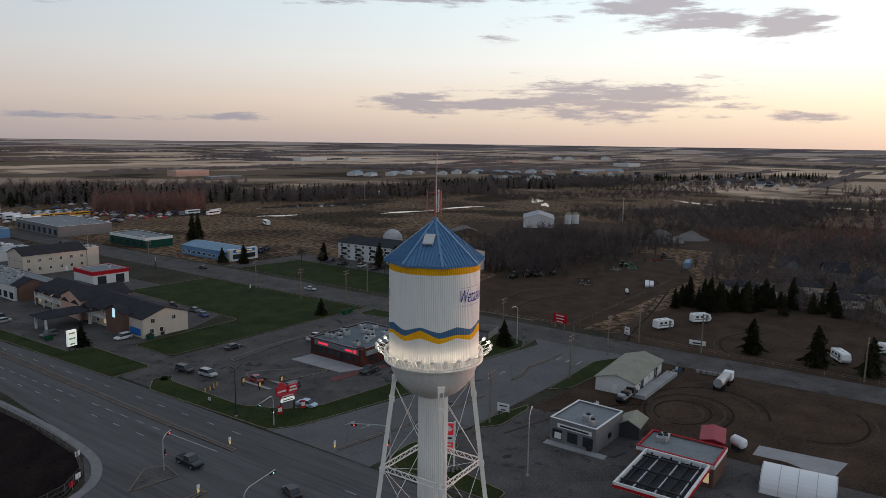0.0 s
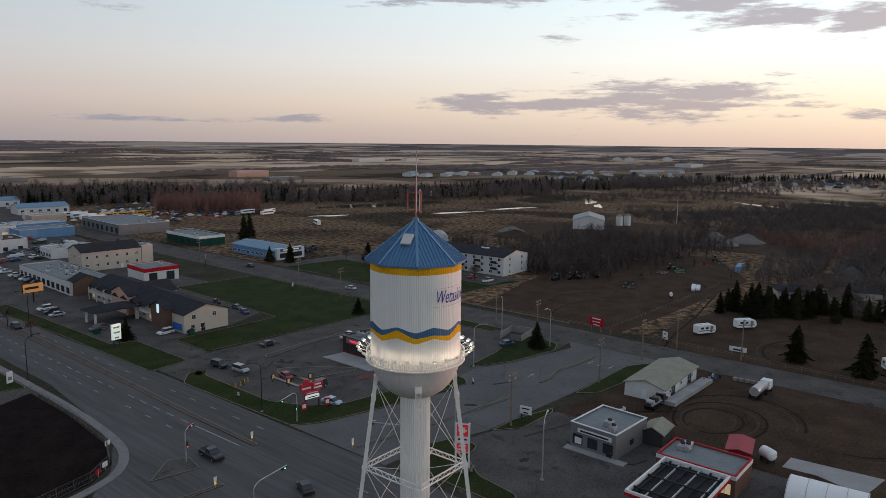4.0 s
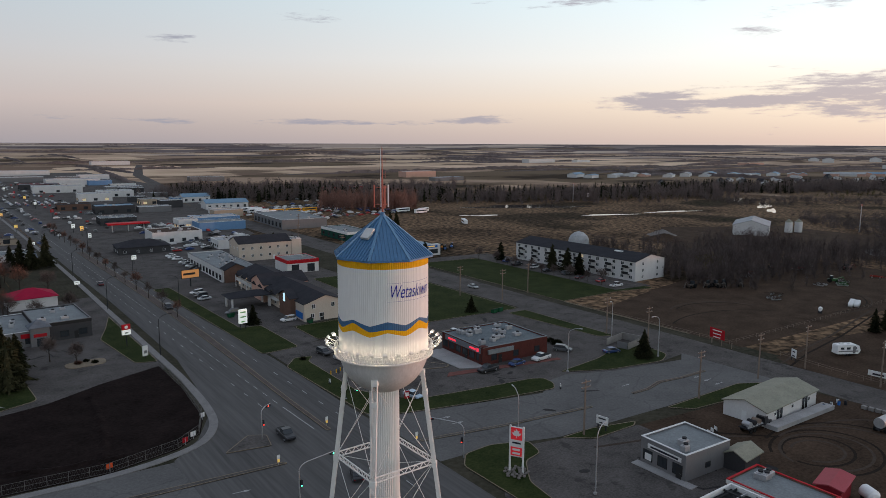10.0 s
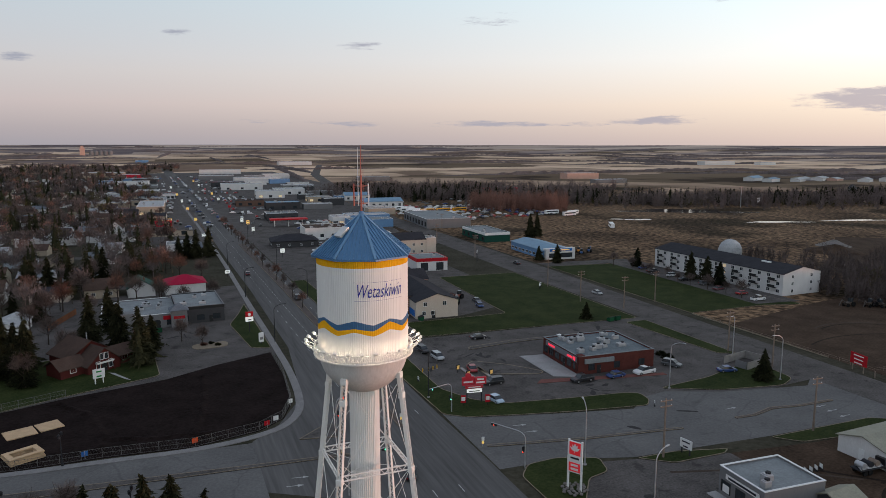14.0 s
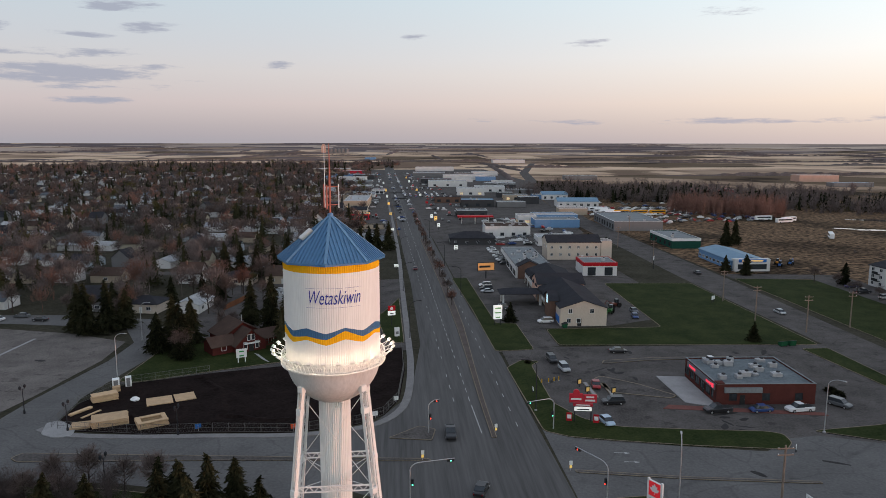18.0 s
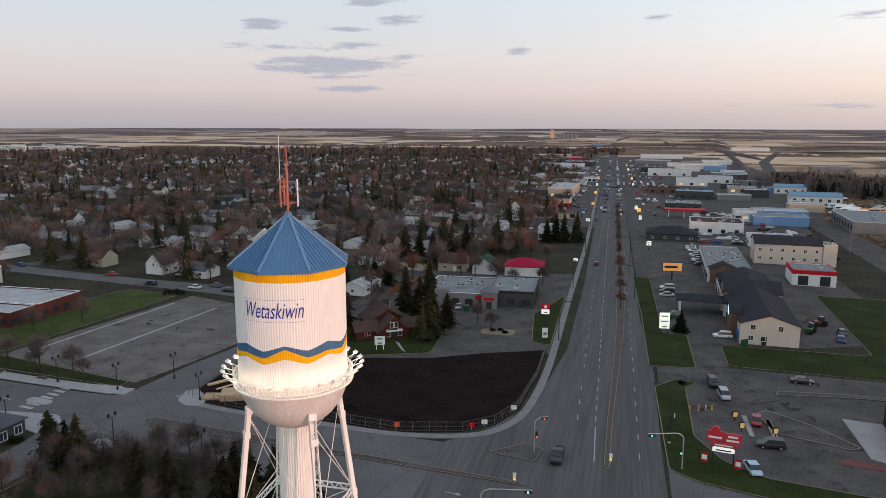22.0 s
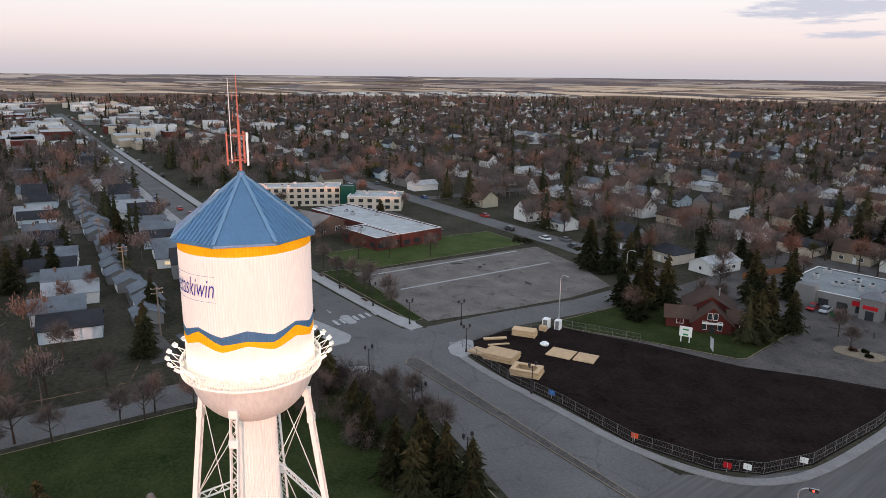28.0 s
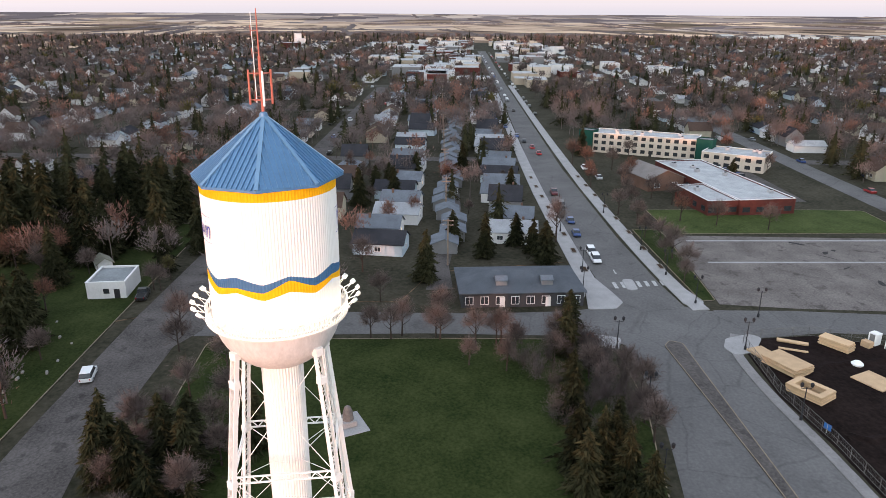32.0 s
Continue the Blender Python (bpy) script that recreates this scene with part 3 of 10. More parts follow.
blue_top = lambda a: zigzag(a, 38.80, 39.25, 39.22)
blue_foot = lambda a: zigzag(a, 38.27, 38.98, 38.52)
yellow_foot = lambda a: zigzag(a, 37.78, 38.24, 38.20)


def make_tower():
    t = thing("water_tower", "white steel water tower with blue roof and floodlit tank", "water tower")
    z_top, z_bot = EAVE_Z + 0.05, 35.3
    tank = part("tank", ribbed(TANK_R, blue_top, 43.98, 134, 0.022), TANK_WHITE, t, "white ribbed metal tank wall")
    part("tank_lower_wall", ribbed(TANK_R, z_bot, yellow_foot, 134, 0.022), TANK_WHITE, tank)
    part("blue_wave", ribbed(TANK_R, blue_foot, blue_top, 134, 0.022), TANK_BLUE, tank, "painted blue wave band")
    part("yellow_wave", ribbed(TANK_R, yellow_foot, blue_foot, 134, 0.022), TANK_YELLOW, tank, "painted yellow wave band")
    part("yellow_band", ribbed(TANK_R, 43.98, z_top, 134, 0.022), TANK_YELLOW, tank, "painted yellow band under the eave")
    # bowl
    prof = [(4.25 * math.cos(radians(a)), BOWL_Z - 4.2 * math.sin(radians(a))) for a in range(90, -1, -6)]
    part("bowl", Shape().turned([(max(r, 0.05), z) for r, z in prof] + [(4.25, 35.75)], 64), BOWL_WHITE, t, "rounded bottom of weathered white steel", True)
    part("column", ribbed(1.42, 0.0, 32.2, 44, 0.05), TANK_WHITE, t, "ribbed white standpipe casing")
    # roof: eight standing-seam facets
    roof = thing("roof", "", "")
    roof.parent = t
    roof["label"] = "eight-sided blue standing-seam metal roof"
    for k in range(8):
        a0, a1 = 45 * k + 1, 45 * k + 46
        p, q, top = bearing(a0, 4.78, EAVE_Z - 0.06), bearing(a1, 4.78, EAVE_Z - 0.06), Vector((0, 0, APEX_Z))
        s = Shape().add([p, q, top, p - Vector((0, 0, 0.16)), q - Vector((0, 0, 0.16)), bearing(a0, 4.2, EAVE_Z - 0.2), bearing(a1, 4.2, EAVE_Z - 0.2)], [(1, 0, 2), (0, 1, 4, 3), (3, 4, 6, 5)])
        nrm = (q - p).cross(top - p).normalized()
        nrm = nrm if nrm.z > 0 else -nrm
        seams = []
        for j in range(1, 11):
            f = j / 11
            foot = p.lerp(q, f)
            reach = 1 - abs(2 * f - 1)
            head = foot + (top - (p + q) / 2) * (reach - 0.012)
            seams.append(Shape().bar(foot + nrm * 0.03, head + nrm * 0.03, 0.06, 0.11))
        part("roof_panel", s, ROOF_BLUE, roof)
        for seam in seams:
            part("standing_seam", seam, ROOF_BLUE, roof)
        part("hip_cap", Shape().bar(p + Vector((0, 0, 0.05)), top + Vector((0, 0, 0.05)), 0.24, 0.1), HIP_BLUE, roof)
    part("finial", Shape().turned([(0.28, APEX_Z - 0.12), (0.24, APEX_Z + 0.12), (0.1, APEX_Z + 0.2)], 16), ROOF_BLUE, roof)
    # hatch on the facet towards the east-north-east
    a = 67.5 + 1
    foot, head = bearing(a, 4.42, EAVE_Z), Vector((0, 0, APEX_Z))
    c = foot.lerp(head, 0.52)
    along = (head - foot).normalized()
    across = Vector((0, 0, 1)).cross(along).normalized()
    up = along.cross(across)
    up = up if up.z > 0 else -up
    fr = Matrix((across, along, up)).transposed().to_4x4()
    fr.translation = c + up * 0.06
    part("hatch", Shape().box(0, 0, 0, 0.95, 1.25, 0.26, 0, 0.03, fr), mat("hatch_metal", (0.55, 0.54, 0.52), 0.35, 1, 0.1, metal=0.4), roof, "pale metal roof hatch")
    # balcony ring with lattice
    ringo = thing("balcony", "", "")
    ringo.parent = t
    ringo["label"] = "lattice balcony ring round the tank"
    deck = Shape().turned([(4.3, RING_Z - 0.12), (RING_R, RING_Z - 0.12), (RING_R, RING_Z), (4.3, RING_Z)], 72, close=False)
    part("deck", deck, BOWL_WHITE, ringo)
    n = 72
    for z, w in ((RING_Z + 0.8, 0.07), (RING_Z + 0.02, 0.10)):
        e = w / 2
        part("rail", Shape().turned([(RING_R - e, z - e), (RING_R + e, z - e), (RING_R + e, z + e), (RING_R - e, z + e), (RING_R - e, z - e)], n, close=False), TANK_WHITE, ringo)
    lat = Shape()
    for i in range(n):
        lat.bar(bearing(5 * i, RING_R, RING_Z), bearing(5 * i + 5, RING_R, RING_Z + 0.8), 0.045)
        lat.bar(bearing(5 * i + 5, RING_R, RING_Z), bearing(5 * i, RING_R, RING_Z + 0.8), 0.045)
    part("lattice", lat, TANK_WHITE, ringo, "crossed lattice of flat bars")
    # lamps on arms
    for i in range(28):
        a = 360 * i / 28 + 4
        p = bearing(a, RING_R, RING_Z + 0.78)
        q = bearing(a, 5.5, RING_Z + 1.12)
        arm = part("lamp_arm", Shape().rod(p, q, 0.035, n=6).rod(bearing(a, RING_R, RING_Z + 0.3), bearing(a, 5.25, RING_Z + 0.98), 0.02, n=5), TANK_WHITE, ringo)
        h = Matrix.Translation(q) @ pose(0, 0, 0, 0, 0, -a) @ pose(0, 0, 0, 38, 0, 0)
        part("lamp_head", Shape().box(0, 0, -0.02, 0.36, 0.3, 0.2, 0, 0.03, h), TANK_WHITE, arm, "white floodlight head")
        part("lamp_glass", Shape().box(0, -0.151, 0.02, 0.28, 0.02, 0.14, 0, 0, h), LAMP_WHITE, arm, "lit floodlight glass")
    # legs: laced box columns
    legs = []
    for a in (44, 134, 224, 314):
        top, foot = bearing(a, 3.75, 33.4), bearing(a, 8.0, 0.4)
        legs.append((a, top, foot))
        d = (foot - top).normalized()
        u = bearing(a + 90, 1, 0)
        w = d.cross(u).normalized()
        s = Shape()
        for sgn in (-1, 1):
            s.bar(top + u * 0.24 * sgn, foot + u * 0.24 * sgn, 0.06, 0.34)
        k = 64
        for j in range(k):
            for face in (-1, 1):
                p = top.lerp(foot, j / k) + w * 0.16 * face + u * 0.24 * (1 if j % 2 else -1)
                q = top.lerp(foot, (j + 1) / k) + w * 0.16 * face - u * 0.24 * (1 if j % 2 else -1)
                s.bar(p, q, 0.05, 0.03)
        leg = part("leg", s, TANK_WHITE, t, "laced steel leg")
        for f in (0.0, 0.06, 0.28, 0.5, 0.72):
            c = top.lerp(foot, f)
            part("splice", Shape().box(0, 0, -0.3, 0.62, 0.46, 0.55, 0, 0.02, Matrix.Translation(c) @ pose(0, 0, 0, 0, 0, -a)), TANK_WHITE, leg)
        part("footing", Shape().box(foot.x, foot.y, -0.2, 1.6, 1.6, 0.7, -a, 0.06), CONCRETE, leg, "concrete footing")
    at = lambda k, z: legs[k][1].lerp(legs[k][2], (33.4 - z) / 33.0)
    levels = [32.9, 24.4, 16.2, 8.0, 0.9]
    for z in levels[1:4]:
        for k in range(4):
            p, q = at(k, z), at((k + 1) % 4, z)
            s = Shape().bar(p + Vector((0, 0, 0.25)), q + Vector((0, 0, 0.25)), 0.1).bar(p - Vector((0, 0, 0.25)), q - Vector((0, 0, 0.25)), 0.1)
            for j in range(16):
                e = 0.25 if j % 2 else -0.25
                s.bar(p.lerp(q, j / 16) + Vector((0, 0, e)), p.lerp(q, (j + 1) / 16) - Vector((0, 0, e)), 0.06)
            part("strut", s, TANK_WHITE, t, "lattice strut")
    for z0, z1 in zip(levels, levels[1:]):
        for k in range(4):
            for i, j in ((k, (k + 1) % 4), ((k + 1) % 4, k)):
                part("brace_rod", Shape().rod(at(i, z0), at(j, z1), 0.028, n=5), TANK_WHITE, t)
    for k in range(4):
        part("tie_rod", Shape().rod(at(k, 24.4), Vector((0, 0, 24.0)) + bearing(legs[k][0], 1.4, 0), 0.025, n=5), TANK_WHITE, t)
    # antenna
    mast = part("antenna_mast", Shape().rod((0, 0, APEX_Z), (0, 0, 52.0), 0.09).rod((0, 0, 52.0), (0, 0, 54.75), 0.05, 0.03), ANTENNA_RED, t, "red and white antenna mast")
    c = bearing(45, 0.55, 0)
    part("whip", Shape().rod(c + Vector((0, 0, 49.2)), c + Vector((0, 0, 54.55)), 0.035, 0.02, n=6), WHITE_PAINT, mast, "thin white whip antenna")
    for z in (49.4, 51.0):
        s = Shape()
        for a in (15, 135, 255):
            s.bar((0, 0, z), bearing(a, 0.72, z), 0.05)
            s.bar(bearing(a, 0.72, z), bearing(a + 120, 0.72, z), 0.04)
        part("antenna_frame", s, ANTENNA_RED, mast)
    for a in (15, 135, 255):
        part("panel_antenna", Shape().box(0, 0, 49.1, 0.13, 0.10, 2.1, 0, 0.02, pose(*bearing(a, 0.78, 0), 0, 0, -a)), WHITE_PAINT if a == 255 else ANTENNA_RED, mast)
    for z in (49.6, 50.9, 52.2, 53.5):
        part("dipole", Shape().rod((0, 0, z), bearing(345, 0.4, z), 0.02, n=5).rod(bearing(345, 0.4, z - 0.3), bearing(345, 0.4, z + 0.3), 0.02, n=5), ANTENNA_RED, mast)
    return t


tower = make_tower()


def bent_text(words, size, az_mid, z, r, parent):
    """Painted lettering wrapped round the tank."""
    cu = bpy.data.curves.new("lettering", "FONT")
    cu.body, cu.size, cu.align_x, cu.align_y, cu.shear, cu.resolution_u = words, size, "CENTER", "CENTER", 0.3, 3
    cu.offset = -0.006
    ob = bpy.data.objects.new("lettering", cu)
    scene.collection.objects.link(ob)
    bpy.context.view_layer.update()
    me = bpy.data.meshes.new_from_object(ob.evaluated_get(bpy.context.evaluated_depsgraph_get()))
    bpy.data.objects.remove(ob)
    bm = bmesh.new()
    bm.from_mesh(me)
    bmesh.ops.subdivide_edges(bm, edges=[e for e in bm.edges if e.calc_length() > 0.4], cuts=3)
    half = max(abs(v.co.x) for v in bm.verts)
    for v in bm.verts:
        v.co.x *= 2.39 / half
        a = az_mid - math.degrees(v.co.x / r)
        p = bearing(a, r, z + v.co.y)
        v.co = p
    bm.to_mesh(me)
    bm.free()
    me.materials.clear()
    me.materials.append(LETTER_BLUE)
    return part("lettering", me, LETTER_BLUE, parent, "blue handwritten-style town name")


for a in (353, 161):
    bent_text("Wetaskiwin", 1.75, a, 41.88, TANK_R + 0.045, tower)
    s = Shape()
    for z in (42.72, 41.06):
        for i in range(24):
            s.bar(bearing(a - 33 + 2.75 * i, TANK_R + 0.03, z), bearing(a - 33 + 2.75 * (i + 1), TANK_R + 0.03, z), 0.012, 0.014)
    part("border_line", s, LETTER_BLUE, tower)

# ---- kinds of things ----


def wall_mat(name, c, rough=0.85, var=0.12):
    return mat(name, c, rough, 3.0, var, 0.25, stretch=(1, 1, 0.5))


WHITE_WALL = wall_mat("white_siding", (0.58, 0.57, 0.56))
CREAM_WALL = wall_mat("cream_stucco", (0.50, 0.43, 0.36))
GREY_WALL = wall_mat("grey_cladding", (0.17, 0.168, 0.17))
DARK_WALL = wall_mat("dark_cladding", (0.055, 0.055, 0.058))
BRICK_RED = mat("red_brick", (0.090, 0.030, 0.025), 0.9, 2.0, 0.3, 0.12)
BRICK_BROWN = mat("brown_brick", (0.14, 0.085, 0.065), 0.9, 2.0, 0.25, 0.12)
BLUE_WALL = wall_mat("blue_cladding", (0.13, 0.24, 0.40))
GREEN_WALL = wall_mat("green_cladding", (0.015, 0.06, 0.045))
RED_WALL = wall_mat("red_cladding", (0.40, 0.02, 0.04))
TAN_WALL = wall_mat("tan_siding", (0.36, 0.30, 0.23))
# motel stucco; on far halls and the elevator it paints in sunset light
SALMON_WALL = wall_mat("salmon_stucco_and_sunset", (0.52, 0.33, 0.26))
GREY_ROOF = mat("grey_membrane_roof", (0.20, 0.215, 0.22), 0.9, 4.0, 0.3, 0.4)
WHITE_ROOF = mat("white_gravel_roof", (0.355, 0.365, 0.37), 0.9, 4.0, 0.35, 0.4)
DARK_ROOF = mat("dark_shingle_roof", (0.034, 0.034, 0.039), 0.9, 3.0, 0.35, 0.2)
BROWN_ROOF = mat("brown_shingle_roof", (0.070, 0.047, 0.038), 0.9, 3.0, 0.35, 0.2)
GREYBLUE_ROOF = mat("greyblue_shingle_roof", (0.125, 0.138, 0.158), 0.9, 3.0, 0.35, 0.2)
METAL_ROOF = mat("weathered_metal_roof", (0.24, 0.235, 0.185), 0.6, 2.5, 0.25, 0.3, metal=0.2)
BLUE_ROOF = mat("blue_metal_roof", (0.15, 0.25, 0.34), 0.5, 3.0, 0.2, 0.4, metal=0.1)
RED_TRIM = mat("red_trim", (0.38, 0.015, 0.022), 0.5, 1.0, 0.12)
WHITE_TRIM = mat("white_trim", (0.66, 0.66, 0.65), 0.6, 1.0, 0.06)
DARK_TRIM = mat("dark_trim", (0.03, 0.03, 0.03), 0.6, 1.0, 0.1)
BLUE_TRIM = mat("blue_trim", (0.03, 0.14, 0.42), 0.5, 1.0, 0.1)
LIT_PANE = glow("lit_window", (1.0, 0.72, 0.42), 0.35)
SIGN_LIT = glow("lit_sign_white", (0.95, 0.97, 0.90), 0.42)
SIGN_RED = glow("lit_sign_red", (0.42, 0.015, 0.03), 0.03)
SIGN_YEL = glow("lit_sign_yellow", (1.0, 0.62, 0.15), 0.4)
TEXT_DARK = mat("sign_dark_paint", (0.03, 0.03, 0.04), 0.6, 1.0, 0.1)
MESHES = {}


def win_mesh(w, h, frame_mat=None):
    """Frame and pane of a window in a wall that faces -y."""
    frame_mat = frame_mat or WHITE_TRIM
    key = ("window", w, h, frame_mat.name)
    if key not in MESHES:
        f = Shape()
        for x in (-w / 2, w / 2):
            f.box(x, -0.03, 0, 0.09, 0.1, h)
        for z in (0, h - 0.08):
            f.box(0, -0.03, z, w + 0.09, 0.11, 0.08)
        if w > 1.0:
            f.box(0, -0.02, 0.06, 0.06, 0.06, h - 0.12)
        MESHES[key] = (f.mesh("window_frame", frame_mat), Shape().box(0, 0.0, 0.04, w - 0.04, 0.03, h - 0.1).mesh("pane", PANE), Shape().box(0, 0.0, 0.04, w - 0.04, 0.03, h - 0.1).mesh("pane", LIT_PANE))
    return MESHES[key]


def window(parent, w, h, m, lit=False, frame_mat=None):
    f, p, q = win_mesh(w, h, frame_mat)
    o = part("window", f, None, parent, m=m)
    part("pane", q if lit else p, None, o)
    return o


def door_part(parent, m, material, w=1.0, h=2.05):
    key = ("door", w, h, material.name)
    if key not in MESHES:
        MESHES[key] = (Shape().box(0, -0.02, 0, w, 0.07, h, 0, 0.01).mesh("door", material), Shape().box(w * 0.36, -0.08, h * 0.48, 0.05, 0.06, 0.14).mesh("handle", STEEL))
    d = part("door", MESHES[key][0], None, parent, m=m)
    part("handle", MESHES[key][1], None, d)
    return d


def face_pose(side, off, z, w, d):
    """A pose on a wall of a w x d body: side 0 south, 1 east, 2 north, 3 west; off along the wall."""
    if side == 0:
        return pose(off, -d / 2 - 0.012, z)
    if side == 1:
        return pose(w / 2 + 0.012, off, z, 0, 0, 90)
    if side == 2:
        return pose(-off, d / 2 + 0.012, z, 0, 0, 180)
    return pose(-w / 2 - 0.012, -off, z, 0, 0, 270)


def rooftop_unit(b, x, y, z, w=1.8, d=1.3, h=1.0):
    u = part("rooftop_unit", Shape().box(x, y, z, w, d, h, 0, 0.04).box(x, y, z + h, w * 0.7, d * 0.6, 0.12), STEEL, b, "grey rooftop air unit")
    part("fan_cowl", Shape().turned([(0.4, z + h + 0.1), (0.42, z + h + 0.35), (0.3, z + h + 0.36)], 10, x - w * 0.15, y), DARK_STEEL, u)


def flat_building(name, label, x, y, w, d, h, rz=0.0, wall=GREY_WALL, roof=GREY_ROOF, trim=WHITE_TRIM, units=0, rows=(), doors=(), band=None, category="building", seed=1):
    """A flat-roofed building with parapet, cap, windows and rooftop units. rows: (side, count, z, width, height)."""
    b = thing(name, label, category, pose(x, y, 0, 0, 0, rz))
    o, i = [(-w / 2, -d / 2), (w / 2, -d / 2), (w / 2, d / 2), (-w / 2, d / 2)], 0.25
    part("wall", Shape().prism(o, -0.1, h - 0.35).add(*_rim(o, i, h - 0.35, h)), wall, b)
    part("roof", Shape().prism([(a * (1 - 0.5 / w), c * (1 - 0.5 / d)) for a, c in o], h - 0.345, h - 0.3), roof, b, "flat roof")
    part("parapet_cap", ring([(a * 1.0 + (0.06 if a > 0 else -0.06), c + (0.06 if c > 0 else -0.06)) for a, c in o], 0.36, h, h + 0.1), trim, b)
    if band:
        part("fascia_band", ring([(a + (0.09 if a > 0 else -0.09), c + (0.09 if c > 0 else -0.09)) for a, c in o], 0.085, h - band[1], h - 0.02), band[0], b, "coloured fascia band")
    for side, count, z, ww, hh in rows:
        span = w if side in (0, 2) else d
        for k in range(count):
            window(b, ww, hh, face_pose(side, (k + 0.5) / count * span - span / 2, z, w, d), (k * 7 + seed) % 14 == 0, DARK_TRIM)
    for side, off in doors:
        door_part(b, face_pose(side, off, 0, w, d), DARK_TRIM, 1.1, 2.1)
    q = random.Random(seed)
    for k in range(units):
        rooftop_unit(b, q.uniform(-w * 0.38, w * 0.38), q.uniform(-d * 0.36, d * 0.36), h - 0.3, q.uniform(1.2, 2.2), q.uniform(1, 1.6), q.uniform(0.6, 1.2))
    return b


def _rim(o, i, z0, z1):
    s = ring(o, i, z0, z1)
    return s.v, s.f


def gable_shapes(w, d, h, rise, over=0.4, thick=0.18):
    """Wall with two gables (ridge along x) and the two roof slopes."""
    a, b = w / 2, d / 2
    wall = Shape().add([(-a, -b, -0.1), (a, -b, -0.1), (a, b, -0.1), (-a, b, -0.1), (-a, -b, h), (a, -b, h), (a, b, h), (-a, b, h), (-a, 0, h + rise), (a, 0, h + rise)],
                       [(0, 1, 5, 4), (2, 3, 7, 6), (1, 2, 6, 9, 5), (3, 0, 4, 8, 7), (4, 5, 9, 8), (6, 7, 8, 9)])
    slopes = []
    for s in (-1, 1):
        e = h - rise * over / b
        p = [(-a - over, s * (b + over), e), (a + over, s * (b + over), e), (a + over, 0, h + rise), (-a - over, 0, h + rise)]
        q = [(x, y, z + thick) for x, y, z in p]
        f = [(0, 1, 2, 3), (7, 6, 5, 4), (0, 4, 5, 1), (1, 5, 6, 2), (2, 6, 7, 3), (3, 7, 4, 0)]
        slopes.append(Shape().add(p + q, f))
    return wall, slopes


def hip_roof(w, d, h, rise, over=0.5):
    a, b = w / 2 + over, d / 2 + over
    k = max(0.0, a - b)
    p = [(-a, -b, h), (a, -b, h), (a, b, h), (-a, b, h), (-a, -b, h + 0.15), (a, -b, h + 0.15), (a, b, h + 0.15), (-a, b, h + 0.15), (-k, 0, h + rise), (k, 0, h + rise)]
    return Shape().add(p, [(3, 2, 1, 0), (0, 1, 5, 4), (1, 2, 6, 5), (2, 3, 7, 6), (3, 0, 4, 7), (4, 5, 9, 8), (6, 7, 8, 9), (5, 6, 9), (7, 4, 8)])


def gable_building(name, label, m, w, d, h, rise, wall=WHITE_WALL, roof=DARK_ROOF, rows=(), doors=(), chimney=False, category="house", group="", hip=False, seed=1, door_mat=None):
    b = thing(name, label, category, m, group)
    ws, slopes = gable_shapes(w, d, h, rise)
    if hip:
        o = [(-w / 2, -d / 2), (w / 2, -d / 2), (w / 2, d / 2), (-w / 2, d / 2)]
        part("wall", Shape().prism(o, -0.1, h + 0.02), wall, b)
        part("roof", hip_roof(w, d, h, rise), roof, b)
    else:
        part("wall", ws, wall, b)
        for s in slopes:
            part("roof_slope", s, roof, b)
    for side, count, z, ww, hh in rows:
        span = w if side in (0, 2) else d
        for k in range(count):
            window(b, ww, hh, face_pose(side, (k + 0.5) / count * span - span / 2, z, w, d), (k * 5 + seed) % 23 == 0)
    for side, off in doors:
        door_part(b, face_pose(side, off, 0.05, w, d), door_mat or WHITE_TRIM)
    if chimney:
        part("chimney", Shape().box(w * 0.22, d * 0.12, h + rise * 0.4, 0.6, 0.6, rise * 0.6 + 0.7, 0, 0.03), BRICK_BROWN, b)
    return b


# ---- vehicles ----


def loft(sections, n_close=True):
    """A body lofted through cross sections of equal counts."""
    s, n = Shape(), len(sections[0])
    for sec in sections:
        s.v += [tuple(p) for p in sec]
    for k in range(len(sections) - 1):
        for i in range(n):
            j = (i + 1) % n
            s.f.append((k * n + i, k * n + j, (k + 1) * n + j, (k + 1) * n + i))
    s.f += [tuple(range(n - 1, -1, -1)), tuple(range((len(sections) - 1) * n, len(sections) * n))]
    return s


CAR_PAINT = {}


def car_paint(name, c):
    if name not in CAR_PAINT:
        CAR_PAINT[name] = mat("car_paint_" + name, c, 0.3, 3.0, 0.06, spec=0.6)
    return CAR_PAINT[name]


PAINTS = {"white": (0.62, 0.62, 0.62), "black": (0.015, 0.015, 0.017), "silver": (0.34, 0.35, 0.36), "grey": (0.09, 0.095, 0.10), "red": (0.28, 0.02, 0.02), "blue": (0.02, 0.05, 0.16), "dark_red": (0.09, 0.015, 0.018), "pale_blue": (0.35, 0.45, 0.55)}
CARS = {}


